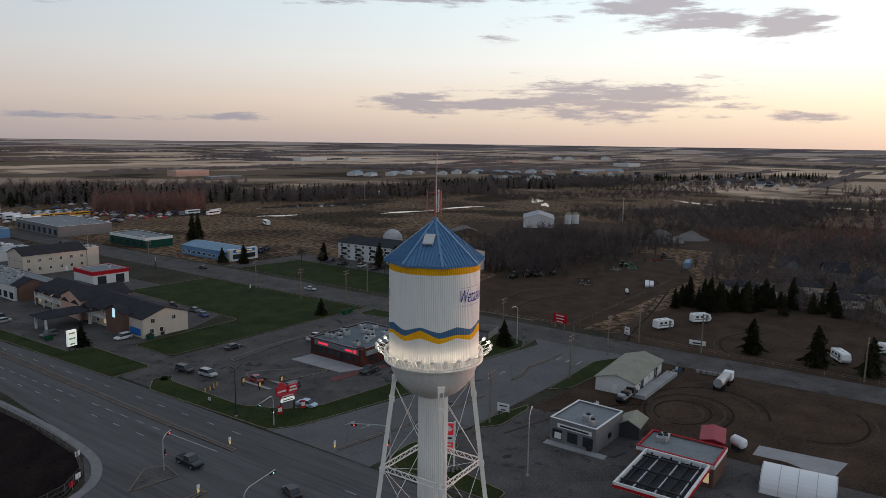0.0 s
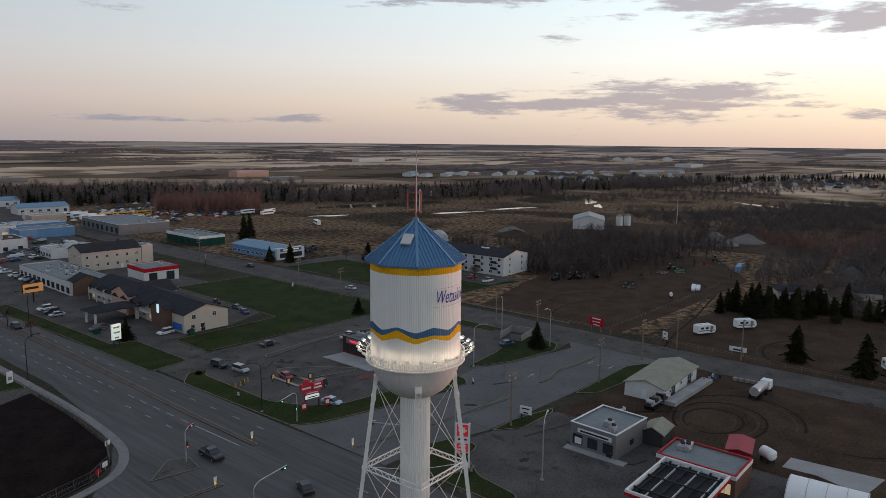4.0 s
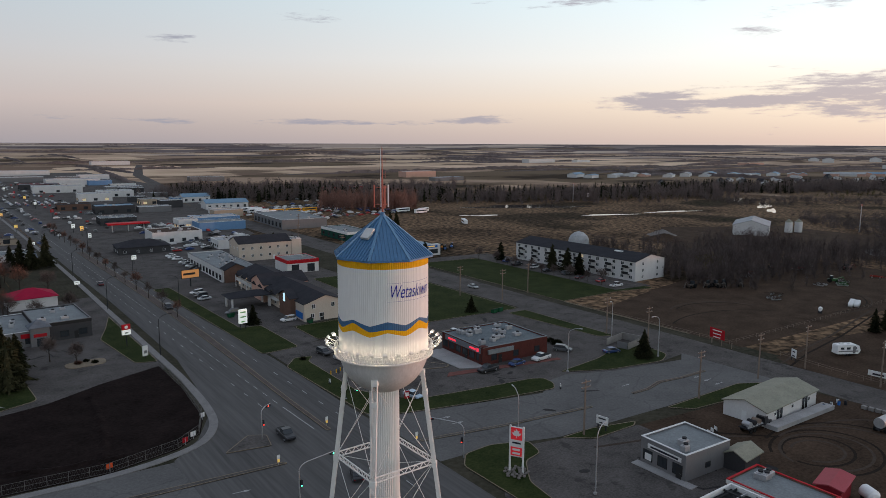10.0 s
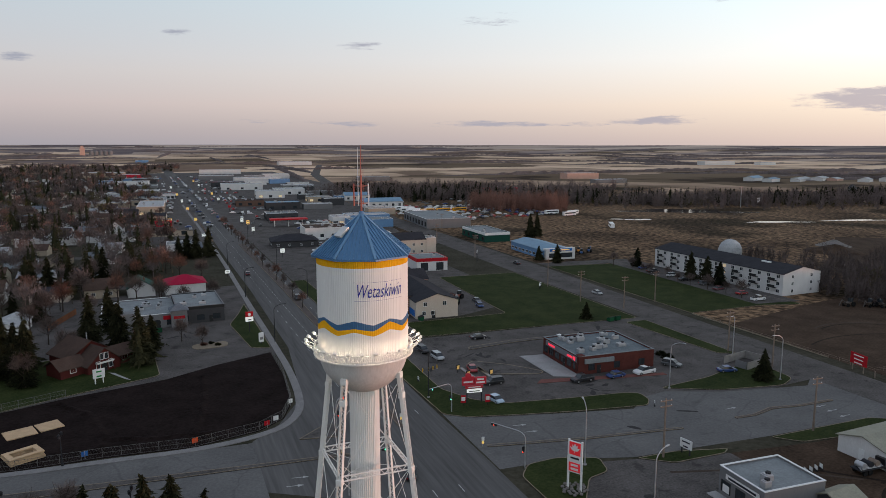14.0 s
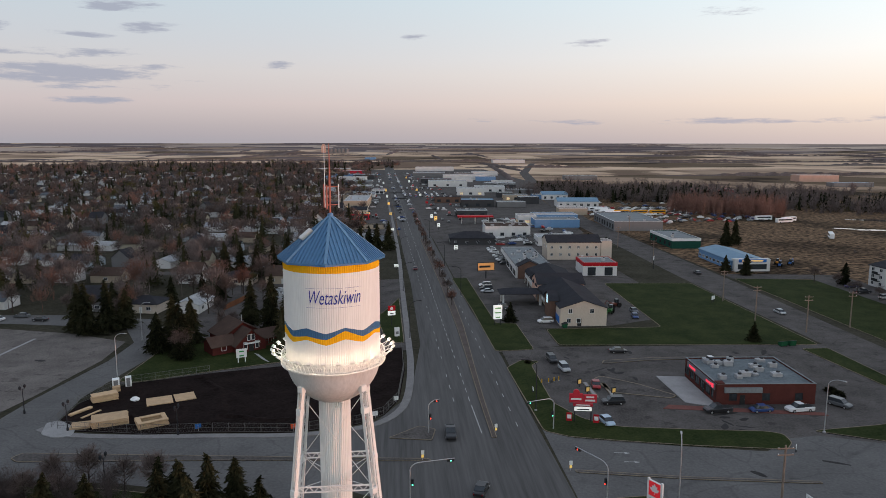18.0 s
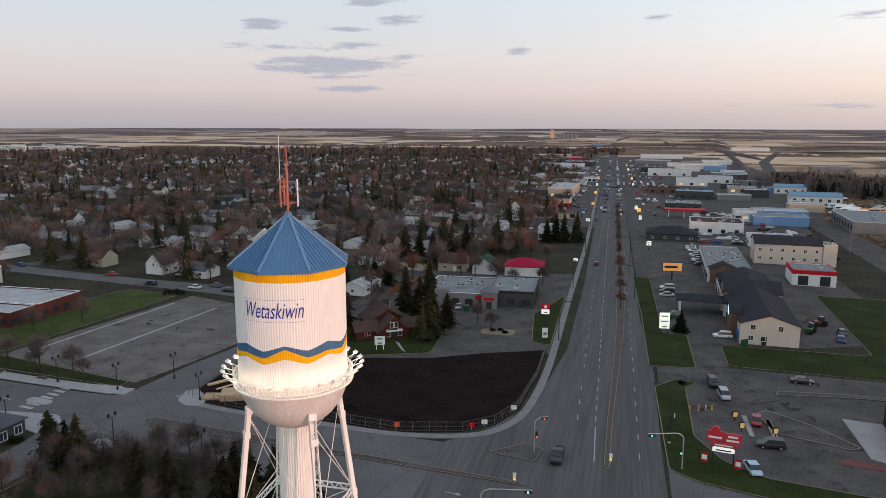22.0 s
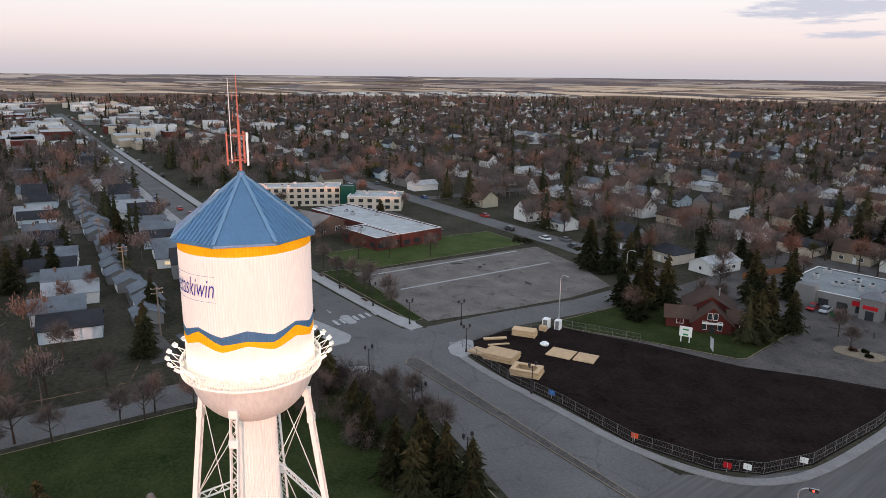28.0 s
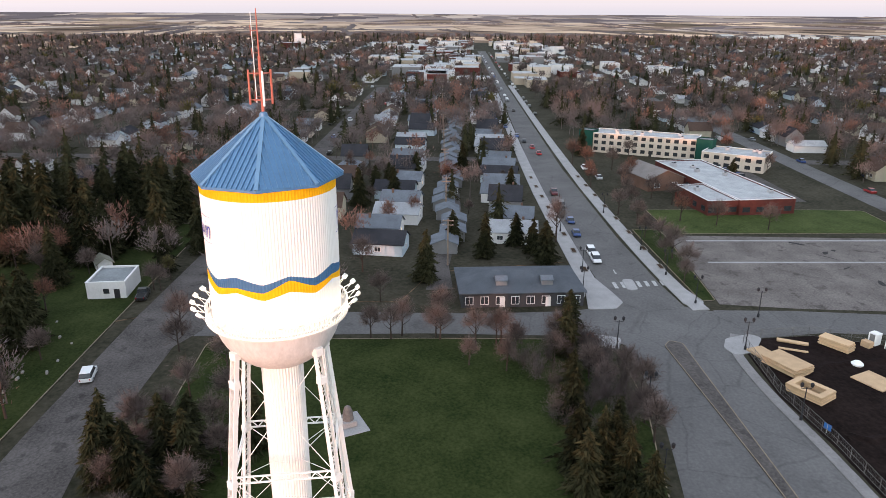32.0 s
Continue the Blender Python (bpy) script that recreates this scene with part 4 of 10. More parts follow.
def car(kind, paint):
    """Built once for each kind and paint, at the origin, nose towards +x; then copied."""
    c = thing({"pickup": "pickup_truck", "suv": "suv", "sedan": "car", "van": "van"}[kind], "%s %s parked on the asphalt" % (paint.replace("_", " "), {"pickup": "pickup truck", "suv": "sport utility vehicle", "sedan": "four-door car", "van": "panel van"}[kind]), "truck" if kind == "pickup" else "car")
    ln, wd, ht, sill = {"pickup": (5.8, 1.98, 1.85, 1.12), "suv": (4.8, 1.9, 1.72, 1.02), "sedan": (4.7, 1.82, 1.45, 0.92), "van": (5.2, 1.95, 2.0, 1.1)}[kind]
    a, b = ln / 2, wd / 2
    sec = lambda x, k, z0, z1: [(x, -b * k, z0), (x, b * k, z0), (x, b * k, z1 - 0.12), (x, b * k * 0.92, z1), (x, -b * k * 0.92, z1), (x, -b * k, z1 - 0.12)]
    hood = sill - 0.06
    body = loft([sec(-a, 0.9, 0.42, sill - 0.1), sec(-a + 0.25, 1, 0.3, sill), sec(a - 1.3, 1, 0.3, sill), sec(a - 0.35, 0.98, 0.32, hood - 0.05), sec(a, 0.86, 0.42, hood - 0.22)])
    part("body", body, car_paint(paint, PAINTS[paint]), c)
    x0, x1 = {"pickup": (-0.55, 1.45), "suv": (-a + 0.1, 1.3), "sedan": (-a + 0.75, 1.35), "van": (-a + 0.08, 1.75)}[kind]
    top = lambda x, k: [(x, -b * k, sill - 0.02), (x, b * k, sill - 0.02), (x, b * k * 0.86, ht), (x, -b * k * 0.86, ht)]
    low = lambda x: [(x, -b * 0.95, sill - 0.02), (x, b * 0.95, sill - 0.02), (x, b * 0.9, sill + 0.05), (x, -b * 0.9, sill + 0.05)]
    slope_r = 0.12 if kind in ("pickup", "van") else (0.35 if kind == "suv" else 0.7)
    part("cabin_glass", loft([low(x0), top(x0 + slope_r, 0.95), top(x1 - 0.75, 0.95), low(x1)]), PANE, c, "dark tinted glass")
    part("roof", Shape().box((x0 + slope_r + x1 - 0.75) / 2, 0, ht - 0.03, x1 - 0.75 - x0 - slope_r + 0.1, wd * 0.83, 0.06, 0, 0.02), car_paint(paint, PAINTS[paint]), c)
    if kind == "pickup":
        part("cargo_bed", Shape().box((-a + x0) / 2, 0, sill - 0.02, (x0 + a) * 0.86, wd * 0.8, 0.03), DARK_TRIM, c)
    for sx in (-a * 0.6, a * 0.62):
        for sy in (-1, 1):
            r = 0.38 if kind == "pickup" else 0.33
            w = part("wheel", Shape().rod((sx, sy * (b - 0.2), r), (sx, sy * (b + 0.01), r), r, n=14), RUBBER, c)
            part("rim", Shape().rod((sx, sy * (b + 0.01), r), (sx, sy * (b + 0.03), r), r * 0.6, n=10), STEEL, w)
    for sy in (-1, 1):
        part("headlight", Shape().box(a - 0.08, sy * b * 0.62, hood - 0.36, 0.12, 0.34, 0.14, 0, 0.02), WHITE_TRIM, c)
        part("tail_light", Shape().box(-a + 0.02, sy * b * 0.74, sill - 0.34, 0.08, 0.16, 0.22), RED_TRIM, c)
    return c


def put_car(kind, paint, x, y, heading, z=0.03):
    """heading: degrees of the nose, from +x towards +y."""
    key = (kind, paint)
    m = pose(x, y, z, 0, 0, heading)
    if key not in CARS:
        CARS[key] = car(kind, paint)
        CARS[key].matrix_basis = m
        return CARS[key]
    return copy_thing(CARS[key], m)


# ---- trees ----
BARK = mat("bark", (0.05, 0.038, 0.032), 0.95, 0.6, 0.3)
TWIGS = [mat("twigs_grey_brown", (0.080, 0.064, 0.060), 0.95, 14.0, 0.4, 1.6, spec=0.02, island=0.12, obj=0.35, tint=(0.178, 0.143, 0.134)), mat("twigs_red_brown", (0.120, 0.066, 0.054), 0.95, 14.0, 0.4, 1.6, spec=0.02, island=0.12, obj=0.35, tint=(0.255, 0.145, 0.115)), mat("twigs_budding_green", (0.050, 0.048, 0.019), 0.95, 9.0, 0.35, 1.6, spec=0.02, island=0.22, obj=0.3, tint=(0.110, 0.092, 0.038))]
FINE_TWIGS = [mat("fine_twigs_grey", (0.085, 0.066, 0.060), 0.95, 4.0, 0.35, 0.8, spec=0.02, island=0.35, obj=0.3, tint=(0.175, 0.135, 0.122)), mat("fine_twigs_red", (0.125, 0.060, 0.044), 0.95, 4.0, 0.35, 0.8, spec=0.02, island=0.35, obj=0.3, tint=(0.245, 0.125, 0.092)), mat("fine_twigs_green", (0.068, 0.064, 0.028), 0.95, 4.0, 0.3, 0.8, spec=0.02, island=0.3, obj=0.3, tint=(0.125, 0.108, 0.05))]
NEEDLES = mat("spruce_needles", (0.011, 0.014, 0.008), 0.95, 3.0, 0.35, spec=0.02, island=0.5, obj=0.5, tint=(0.044, 0.043, 0.022))


def tri_cloud(points, dirs, lengths, widths, g):
    """Slim leaf-like triangles at points along directions, as arrays of vertices and faces."""
    n = len(points)
    side = np.cross(dirs, g.normal(size=(n, 3)))
    side /= np.maximum(np.linalg.norm(side, axis=1, keepdims=True), 1e-6)
    a = points - dirs * (lengths / 2)[:, None] - side * (widths / 2)[:, None]
    b = points - dirs * (lengths / 2)[:, None] + side * (widths / 2)[:, None]
    c = points + dirs * (lengths / 2)[:, None]
    v = np.stack([a, b, c], 1).reshape(-1, 3)
    return v, np.arange(3 * n).reshape(-1, 3)


def np_mesh(name, v, f, material):
    me = bpy.data.meshes.new(name)
    me.vertices.add(len(v))
    me.vertices.foreach_set("co", np.asarray(v, dtype=np.float32).ravel())
    me.loops.add(f.size)
    me.loops.foreach_set("vertex_index", f.astype(np.int32).ravel())
    me.polygons.add(len(f))
    me.polygons.foreach_set("loop_start", np.arange(0, f.size, f.shape[1], dtype=np.int32))
    me.polygons.foreach_set("loop_total", np.full(len(f), f.shape[1], dtype=np.int32))
    me.materials.append(material)
    me.update(calc_edges=True)
    me.validate()
    return me


def bare_crown(g, height, spread, n, blade, width, low=False):
    """Twigs of a leafless crown: an uneven dome of clumps, thin outside and dense towards the limbs."""
    k = 22
    out = g.normal(size=(k, 3))
    out[:, 2] = np.abs(out[:, 2]) * 1.1 - 0.25
    out /= np.linalg.norm(out, axis=1, keepdims=True)
    cen = out * np.array([spread * 0.40, spread * 0.40, height * 0.30]) * g.uniform(0.55, 1.05, (k, 1)) + np.array([0, 0, height * 0.58])
    if low:
        cen[:, 2] = g.uniform(0.16, 0.88, k) * height
        cen[:, :2] *= (1.15 - 0.55 * cen[:, 2:] / height)
    which = g.integers(0, k, n)
    p = cen[which] + g.normal(size=(n, 3)) * np.array([spread * 0.12, spread * 0.12, height * (0.11 if low else 0.075)])
    inner = g.uniform(size=n) < 0.28
    p[inner] = p[inner] * np.array([0.5, 0.5, 0.62]) + np.array([0, 0, 0.0 if low else height * 0.18])
    p[:, 2] = np.clip(p[:, 2], height * (0.02 if low else 0.2), height * 1.02)
    d = p - np.array([0, 0, height * 0.2])
    d = d / np.linalg.norm(d, axis=1, keepdims=True) + g.normal(size=(n, 3)) * 0.38
    d /= np.linalg.norm(d, axis=1, keepdims=True)
    size = np.where(inner, 1.35, 1.0)
    return tri_cloud(p, d, g.uniform(0.6, 1.3, n) * blade * size, g.uniform(0.6, 1.4, n) * width * size, g)


def bare_tree(seed, height, spread, tw):
    g = np.random.default_rng(seed)
    t = thing("bare_tree", "leafless spring tree with grey-brown twigs" if tw == 0 else ("leafless tree with reddish brown twigs" if tw == 1 else "budding tree with pale green haze"), "tree")
    s = Shape().rod((0, 0, -0.1), (0.1, 0, height * 0.35), height * 0.022, height * 0.014, 7)
    for k in range(9):
        a, z = 2.4 * k, height * (0.26 + 0.05 * k)
        r = spread * (0.36 - 0.02 * k)
        q = (r * math.cos(a), r * math.sin(a), z + height * 0.2)
        s.rod((0.08, 0, z), q, height * 0.009, height * 0.004, 5, False)
        s.rod(q, (q[0] * 1.35, q[1] * 1.2, q[2] + height * 0.16), height * 0.004, 0.01, 4, False)
    s.rod((0.1, 0, height * 0.35), (0, 0, height * 0.82), height * 0.013, 0.02, 5)
    # twigs fan out from many small boughs, leaving gaps of sky and ground between them
    k, n = 90, 2200
    out = g.normal(size=(k, 3))
    out[:, 2] = np.abs(out[:, 2]) * 1.2 - 0.1
    out /= np.linalg.norm(out, axis=1, keepdims=True)
    tips = out * np.array([spread * 0.5, spread * 0.5, height * 0.44]) * g.uniform(0.6, 1.0, (k, 1)) + np.array([0, 0, height * 0.5])
    roots = tips * np.array([0.35, 0.35, 0.55]) + np.array([0, 0, height * 0.2])
    which, f_ = g.integers(0, k, n), g.uniform(0.25, 1.05, n)[:, None]
    p = roots[which] + (tips - roots)[which] * f_ + g.normal(size=(n, 3)) * spread * 0.045 * (0.4 + f_)
    d = (tips - roots)[which]
    d = d / np.linalg.norm(d, axis=1, keepdims=True) + g.normal(size=(n, 3)) * 0.42
    d /= np.linalg.norm(d, axis=1, keepdims=True)
    v, f = tri_cloud(p, d, g.uniform(0.6, 1.4, n) * 0.95, g.uniform(0.6, 1.4, n) * 0.05, g)
    for a_, b_ in zip(roots[::3], tips[::3]):
        s.rod(a_, b_, height * 0.004, 0.012, 3, False)
    part("trunk", s, BARK, t)
    part("crown", np_mesh("crown", v, f, FINE_TWIGS[tw]), None, t)
    return t


def spruce_points(g, height, radius, n):
    """Boughs of a spruce: ragged whorls, some long and some broken short."""
    z = height * (0.05 + 0.94 * (1 - np.sqrt(g.uniform(0, 1, n))))
    level = np.floor(z / height * 15)
    turn, long = g.uniform(0, 6.3, 17), g.uniform(0.72, 1.18, 17)
    lobes, phase = g.integers(3, 7, 17), g.uniform(0, 6.3, 17)
    k = level.astype(int).clip(0, 16)
    a = g.uniform(0, 2 * np.pi, n)
    tier = ((z / height * 15) % 1)
    reach = radius * (1 - z / height) ** 0.78 * long[k] * (1.08 - 0.42 * tier) * g.uniform(0.45, 1.06, n) + 0.05
    reach *= 0.86 + 0.30 * np.cos(lobes[k] * a + phase[k])
    p = np.stack([reach * np.cos(a) + 0.05 * radius * np.sin(turn[k]), reach * np.sin(a) + 0.05 * radius * np.cos(turn[k]), z - 0.10 * reach], 1)
    d = np.stack([np.cos(a), np.sin(a), np.full(n, -0.42)], 1) + g.normal(size=(n, 3)) * 0.3
    d /= np.linalg.norm(d, axis=1, keepdims=True)
    return p, d


def spruce(seed, height, radius):
    g = np.random.default_rng(seed)
    t = thing("spruce_tree", "dark green spruce with drooping boughs", "tree")
    part("trunk", Shape().rod((0, 0, -0.1), (0, 0, height * 0.93), height * 0.016, 0.03, 7), BARK, t)
    p, d = spruce_points(g, height, radius, 2600)
    v, f = tri_cloud(p, d, g.uniform(0.7, 1.3, 2600) * radius * 0.30, g.uniform(0.6, 1.3, 2600) * radius * 0.115, g)
    part("crown", np_mesh("crown", v, f, NEEDLES), None, t)
    return t


BARE = [bare_tree(11, 11, 7.5, 0), bare_tree(12, 9, 7, 0), bare_tree(13, 12, 7, 1), bare_tree(14, 8, 5.5, 0), bare_tree(15, 9.5, 6, 2), bare_tree(16, 13, 6, 0)]
SPRUCES = [spruce(21, 13, 3.8), spruce(22, 10, 3.4), spruce(23, 15, 4.0), spruce(24, 7, 2.5)]
USED = set()


def plant(model, x, y, size=1.0, turn=0.0):
    m = pose(x, y, 0, 0, 0, turn) @ Matrix.Diagonal((size, size, size, 1))
    if model not in USED:
        USED.add(model)
        model.matrix_basis = m
        return model
    was = model.scale.copy()
    model.scale = (1, 1, 1)
    o = copy_thing(model, m)
    model.scale = was
    return o


def woods(name, label, spots, seed, conifer=False, tw=0, blades=90, height=9.0, spread=6.0, blade=1.5, width=0.22, low=False):
    """A far wood as one piece of stuff: spots are rows of x, y, size."""
    g = np.random.default_rng(seed)
    vs, fs, k = [], [], 0
    for x, y, size in spots:
        hgt = height * size
        if conifer:
            p, d = spruce_points(g, hgt, spread * 0.45 * size, blades)
            v, f = tri_cloud(p, d, g.uniform(0.7, 1.3, blades) * blade * size, g.uniform(0.6, 1.3, blades) * width * size * 2.2, g)
            # a dark dense heart under the boughs
            ring_a, rr = np.arange(7) * 2 * np.pi / 7, spread * 0.45 * size * g.uniform(0.28, 0.42, 7)
            core = np.concatenate([np.stack([rr * np.cos(ring_a), rr * np.sin(ring_a), np.full(7, hgt * 0.08)], 1), [[0, 0, hgt * 0.94]]])
            f = np.concatenate([f, np.array([[i, (i + 1) % 7, 7] for i in range(7)]) + len(v)])
            v = np.concatenate([v, core])
        else:
            v, f = bare_crown(g, hgt, spread * size, blades, blade * size, width * size, low)
        tw_ = 0.03 * hgt
        tv = np.array([[-tw_, 0, -0.1], [tw_, 0, -0.1], [0, 0, hgt * 0.7], [0, -tw_, -0.1], [0, tw_, -0.1], [0, 0, hgt * 0.7]]) * np.array([0.5, 0.5, 1])
        v, f = np.concatenate([v, tv]), np.concatenate([f, np.array([[0, 1, 2], [3, 4, 5]]) + len(v)])
        v = v + np.array([x, y, 0])
        vs.append(v)
        fs.append(f + k)
        k += len(v)
    ob = new(name, np_mesh(name, np.concatenate(vs), np.concatenate(fs), NEEDLES if conifer else TWIGS[tw]))
    return tagged(ob, label, "woods", kind="stuff")


# ---- poles, lamps, signs ----


def bars(parent, w, h, z, y, lines, material, seed=1):
    """Unreadable lettering as plain bars."""
    q = random.Random(seed)
    for k in range(lines):
        ww = w * q.uniform(0.4, 0.7)
        part("lettering", Shape().box(0, y, z + h * (k + 0.25) / lines, ww, 0.02, h * 0.3 / lines), material, parent)


def pylon_sign(x, y, rz, z, w, h, face, label, lines=2, text=WHITE_TRIM, legs=2, depth=0.4, category="sign", post=DARK_STEEL):
    t = thing("pylon_sign", label, category, pose(x, y, 0, 0, 0, rz))
    for k in range(legs):
        off = 0 if legs == 1 else (-w * 0.33 + k * w * 0.66)
        part("post", Shape().box(off, 0, -0.1, 0.2, 0.2, z + 0.15), post, t)
    part("sign_box", Shape().box(0, 0, z, w, depth, h, 0, 0.04), face, t)
    for s in (-1, 1):
        bars(t, w, h, z, s * (depth / 2 + 0.012), lines, text, int(x))
    return t


LAMP_BLACK = {}


def copies(key, make, m):
    if key not in LAMP_BLACK:
        LAMP_BLACK[key] = make()
        LAMP_BLACK[key].matrix_basis = m
        return LAMP_BLACK[key]
    return copy_thing(LAMP_BLACK[key], m)


def street_lamp(h=11.0, reach=2.6, material=STEEL, label="tall steel street lamp with a curved arm"):
    def make():
        t = thing("street_lamp", label, "street lamp")
        part("base", Shape().turned([(0.3, -0.05), (0.3, 0.25), (0.16, 0.35)], 10), CONCRETE, t)
        part("pole", Shape().rod((0, 0, 0), (0, 0, h * 0.86), 0.13, 0.09, 8), material, t)
        s, last = Shape(), Vector((0, 0, h * 0.86))
        for k in range(1, 7):
            a = k / 6 * math.pi / 2
            p = Vector((reach * (1 - math.cos(a)), 0, h * 0.86 + h * 0.14 * math.sin(a)))
            s.rod(last, p, 0.07, n=6)
            last = p
        part("arm", s, material, t)
        part("lamp_head", Shape().box(reach + 0.3, 0, h - 0.08, 0.8, 0.3, 0.16, 0, 0.04), material, t)
        return t
    return make


def heritage_lamp():
    t = thing("heritage_lamp", "black cast-iron street lamp with two lanterns", "street lamp")
    part("pole", Shape().turned([(0.22, -0.05), (0.22, 0.5), (0.1, 0.8), (0.07, 5.2)], 10), DARK_STEEL, t)
    part("cross_arm", Shape().rod((-0.7, 0, 5.0), (0.7, 0, 5.0), 0.04, n=6).rod((-0.7, 0, 5.0), (-0.7, 0, 5.2), 0.04, n=6).rod((0.7, 0, 5.0), (0.7, 0, 5.2), 0.04, n=6), DARK_STEEL, t)
    for x in (-0.7, 0.7):
        part("lantern", Shape().turned([(0.1, 5.2), (0.22, 5.3), (0.26, 5.75), (0.06, 5.95)], 8, x, 0), DARK_STEEL, t)
    return t


def utility_pole(h=10.0):
    def make():
        t = thing("utility_pole", "weathered wooden power pole with crossarms", "pole")
        part("pole", Shape().rod((0, 0, -0.2), (0, 0, h), 0.21, 0.14, 8), WOOD_POLE, t)
        for z in (h - 0.5, h - 1.5):
            arm = part("crossarm", Shape().box(0, 0.15, z, 2.5, 0.14, 0.17), WOOD_POLE, t)
            for x in (-1.1, 1.1):
                part("insulator", Shape().turned([(0.05, z + 0.13), (0.07, z + 0.2), (0.03, z + 0.3)], 6, x, 0.12), WHITE_TRIM, arm)
        return t
    return make


def fence_line(name, label, line, spacing=3.0, h=1.8, mesh_fence=True, post=STEEL):
    """A fence of posts and rails along a line; chain-link shows as thin wires."""
    t = thing(name, label, "fence")
    pts = [Vector((*p, 0)) for p in line]
    wires = Shape()
    pm = Shape().rod((0, 0, -0.1), (0, 0, h), 0.045, n=6).mesh("post", post)
    for a, b in zip(pts, pts[1:]):
        n = max(1, round((b - a).length / spacing))
        for k in range(n):
            part("post", pm, None, t, m=Matrix.Translation(a.lerp(b, k / n)))
        for z in ((h - 0.04, h * 0.5, 0.1) if mesh_fence else (h * 0.9, h * 0.5)):
            wires.rod(a + Vector((0, 0, z)), b + Vector((0, 0, z)), 0.03, n=5)
        if mesh_fence:
            m = round((b - a).length / 0.5)
            for k in range(m):
                p, q = a.lerp(b, k / m), a.lerp(b, (k + 1) / m)
                wires.bar(p + Vector((0, 0, 0.1)), q + Vector((0, 0, h)), 0.012)
                wires.bar(q + Vector((0, 0, 0.1)), p + Vector((0, 0, h)), 0.012)
    part("post", pm, None, t, m=Matrix.Translation(pts[-1]))
    part("wire_mesh" if mesh_fence else "rail", wires, post, t)
    return t

# ---- lawns, islands, walks and markings ----
MEDIAN = mat("median_paving", (0.098, 0.080, 0.072), 0.92, 4.0, 0.35, 0.4, 0.01)
WALK = mat("old_walk_concrete", (0.20, 0.19, 0.185), 0.9, 3.0, 0.3, 0.3, 0.004)


def eased(line, rounds=2):
    """A line with its corners cut smooth."""
    for _ in range(rounds):
        out = [line[0]]
        for (a, b), (c, d) in zip(line, line[1:]):
            out += [(0.75 * a + 0.25 * c, 0.75 * b + 0.25 * d), (0.25 * a + 0.75 * c, 0.25 * b + 0.75 * d)]
        line = out + [line[-1]]
    return line


LAWN = "short spring grass inside a concrete kerb"
for nm, poly, r in (
    ("lawn", [(-33.8, -63.6), (-32.8, -101.6), (-37.4, -107.3), (-42, -106), (-39.3, -102.9), (-39, -77.9), (-43, -69), (-49, -64.5), (-64, -62), (-76, -60.5), (-79, -59), (-78.5, -55), (-76, -52.3), (-60, -55), (-47, -58), (-37.9, -60.5)], 1.2),
    ("lawn", [(-85, -60), (-97, -54), (-113, -51), (-119, -54), (-120, -64), (-113, -66), (-101, -62)], 2.0),
    ("lawn", [(-121.5, -74), (-121.5, -112), (-114, -112), (-117, -76)], 1.0),
    ("lawn", [(-50, -119.5), (-110, -116), (-121, -115), (-121, -199), (-87, -201), (-85, -136), (-50, -136)], 2.0),
    ("lawn", [(-32, -115.1), (-31, -161.5), (-28.7, -215.4), (-34.9, -215.7), (-36.4, -143.8), (-42.5, -143), (-42.6, -116)], 1.5),
    ("lawn", [(-8.2, -124.4), (-7.2, -181.3), (-3.6, -166.2), (0, -154), (-3.1, -126.2)], 1.5),
    ("lawn", [(-7.2, 26), (-7.2, -35), (6, -37.5), (26, -42), (41, -46), (58, -48), (63.5, -44), (65.5, -28), (67, -14), (70, 22)], 3.0),
    ("lawn", [(-35.9, -13.8), (-35.9, -33.8), (-39, -37.4), (-45, -37.8), (-52, -35), (-50.5, -30), (-46, -29), (-41.5, -23), (-40, -13.9)], 1.2),
    ("lawn", [(-87, -30.5), (-91, -26.5), (-121.5, -23), (-120.5, -26), (-113, -30.3)], 1.0),
    ("lawn", [(-58, -32.4), (-63, -28.4), (-74, -28.2), (-76, -29.5), (-66, -32.2)], 0.8),
    ("lawn", [(78.1, -71.8), (126.7, -75.8), (125.9, -82.7), (120.9, -82.6), (78.1, -75)], 0.8),
    ("lawn", [(58.3, -97.5), (55.6, -130.2), (29.3, -139.8), (21.6, -136.4), (19.7, -110.9), (36.9, -104.2), (53.7, -96.7)], 2.0),
    ("lawn", [(-5.1, 46.8), (38.8, 43.5), (80.8, 40.6), (142.9, 36.3), (142.9, 95.2), (-5.1, 119.8)], 2.0),
    ("lawn", [(-141, -62), (-141, -114), (-171, -114), (-186, -110), (-177, -202), (-142, -207)], 2.0),
):
    slab(nm, rounded(poly, r), GRASS, LAWN, "lawn", 0.15, kerb=0.18)
slab("lawn", rounded([(121.8, -84.8), (145.2, -86.8), (140.5, -137.2), (138.1, -150), (116.4, -147.2)], 1.5), FRESH_GRASS, "bright green lawn before the brick school", "lawn", 0.15, kerb=0.18)
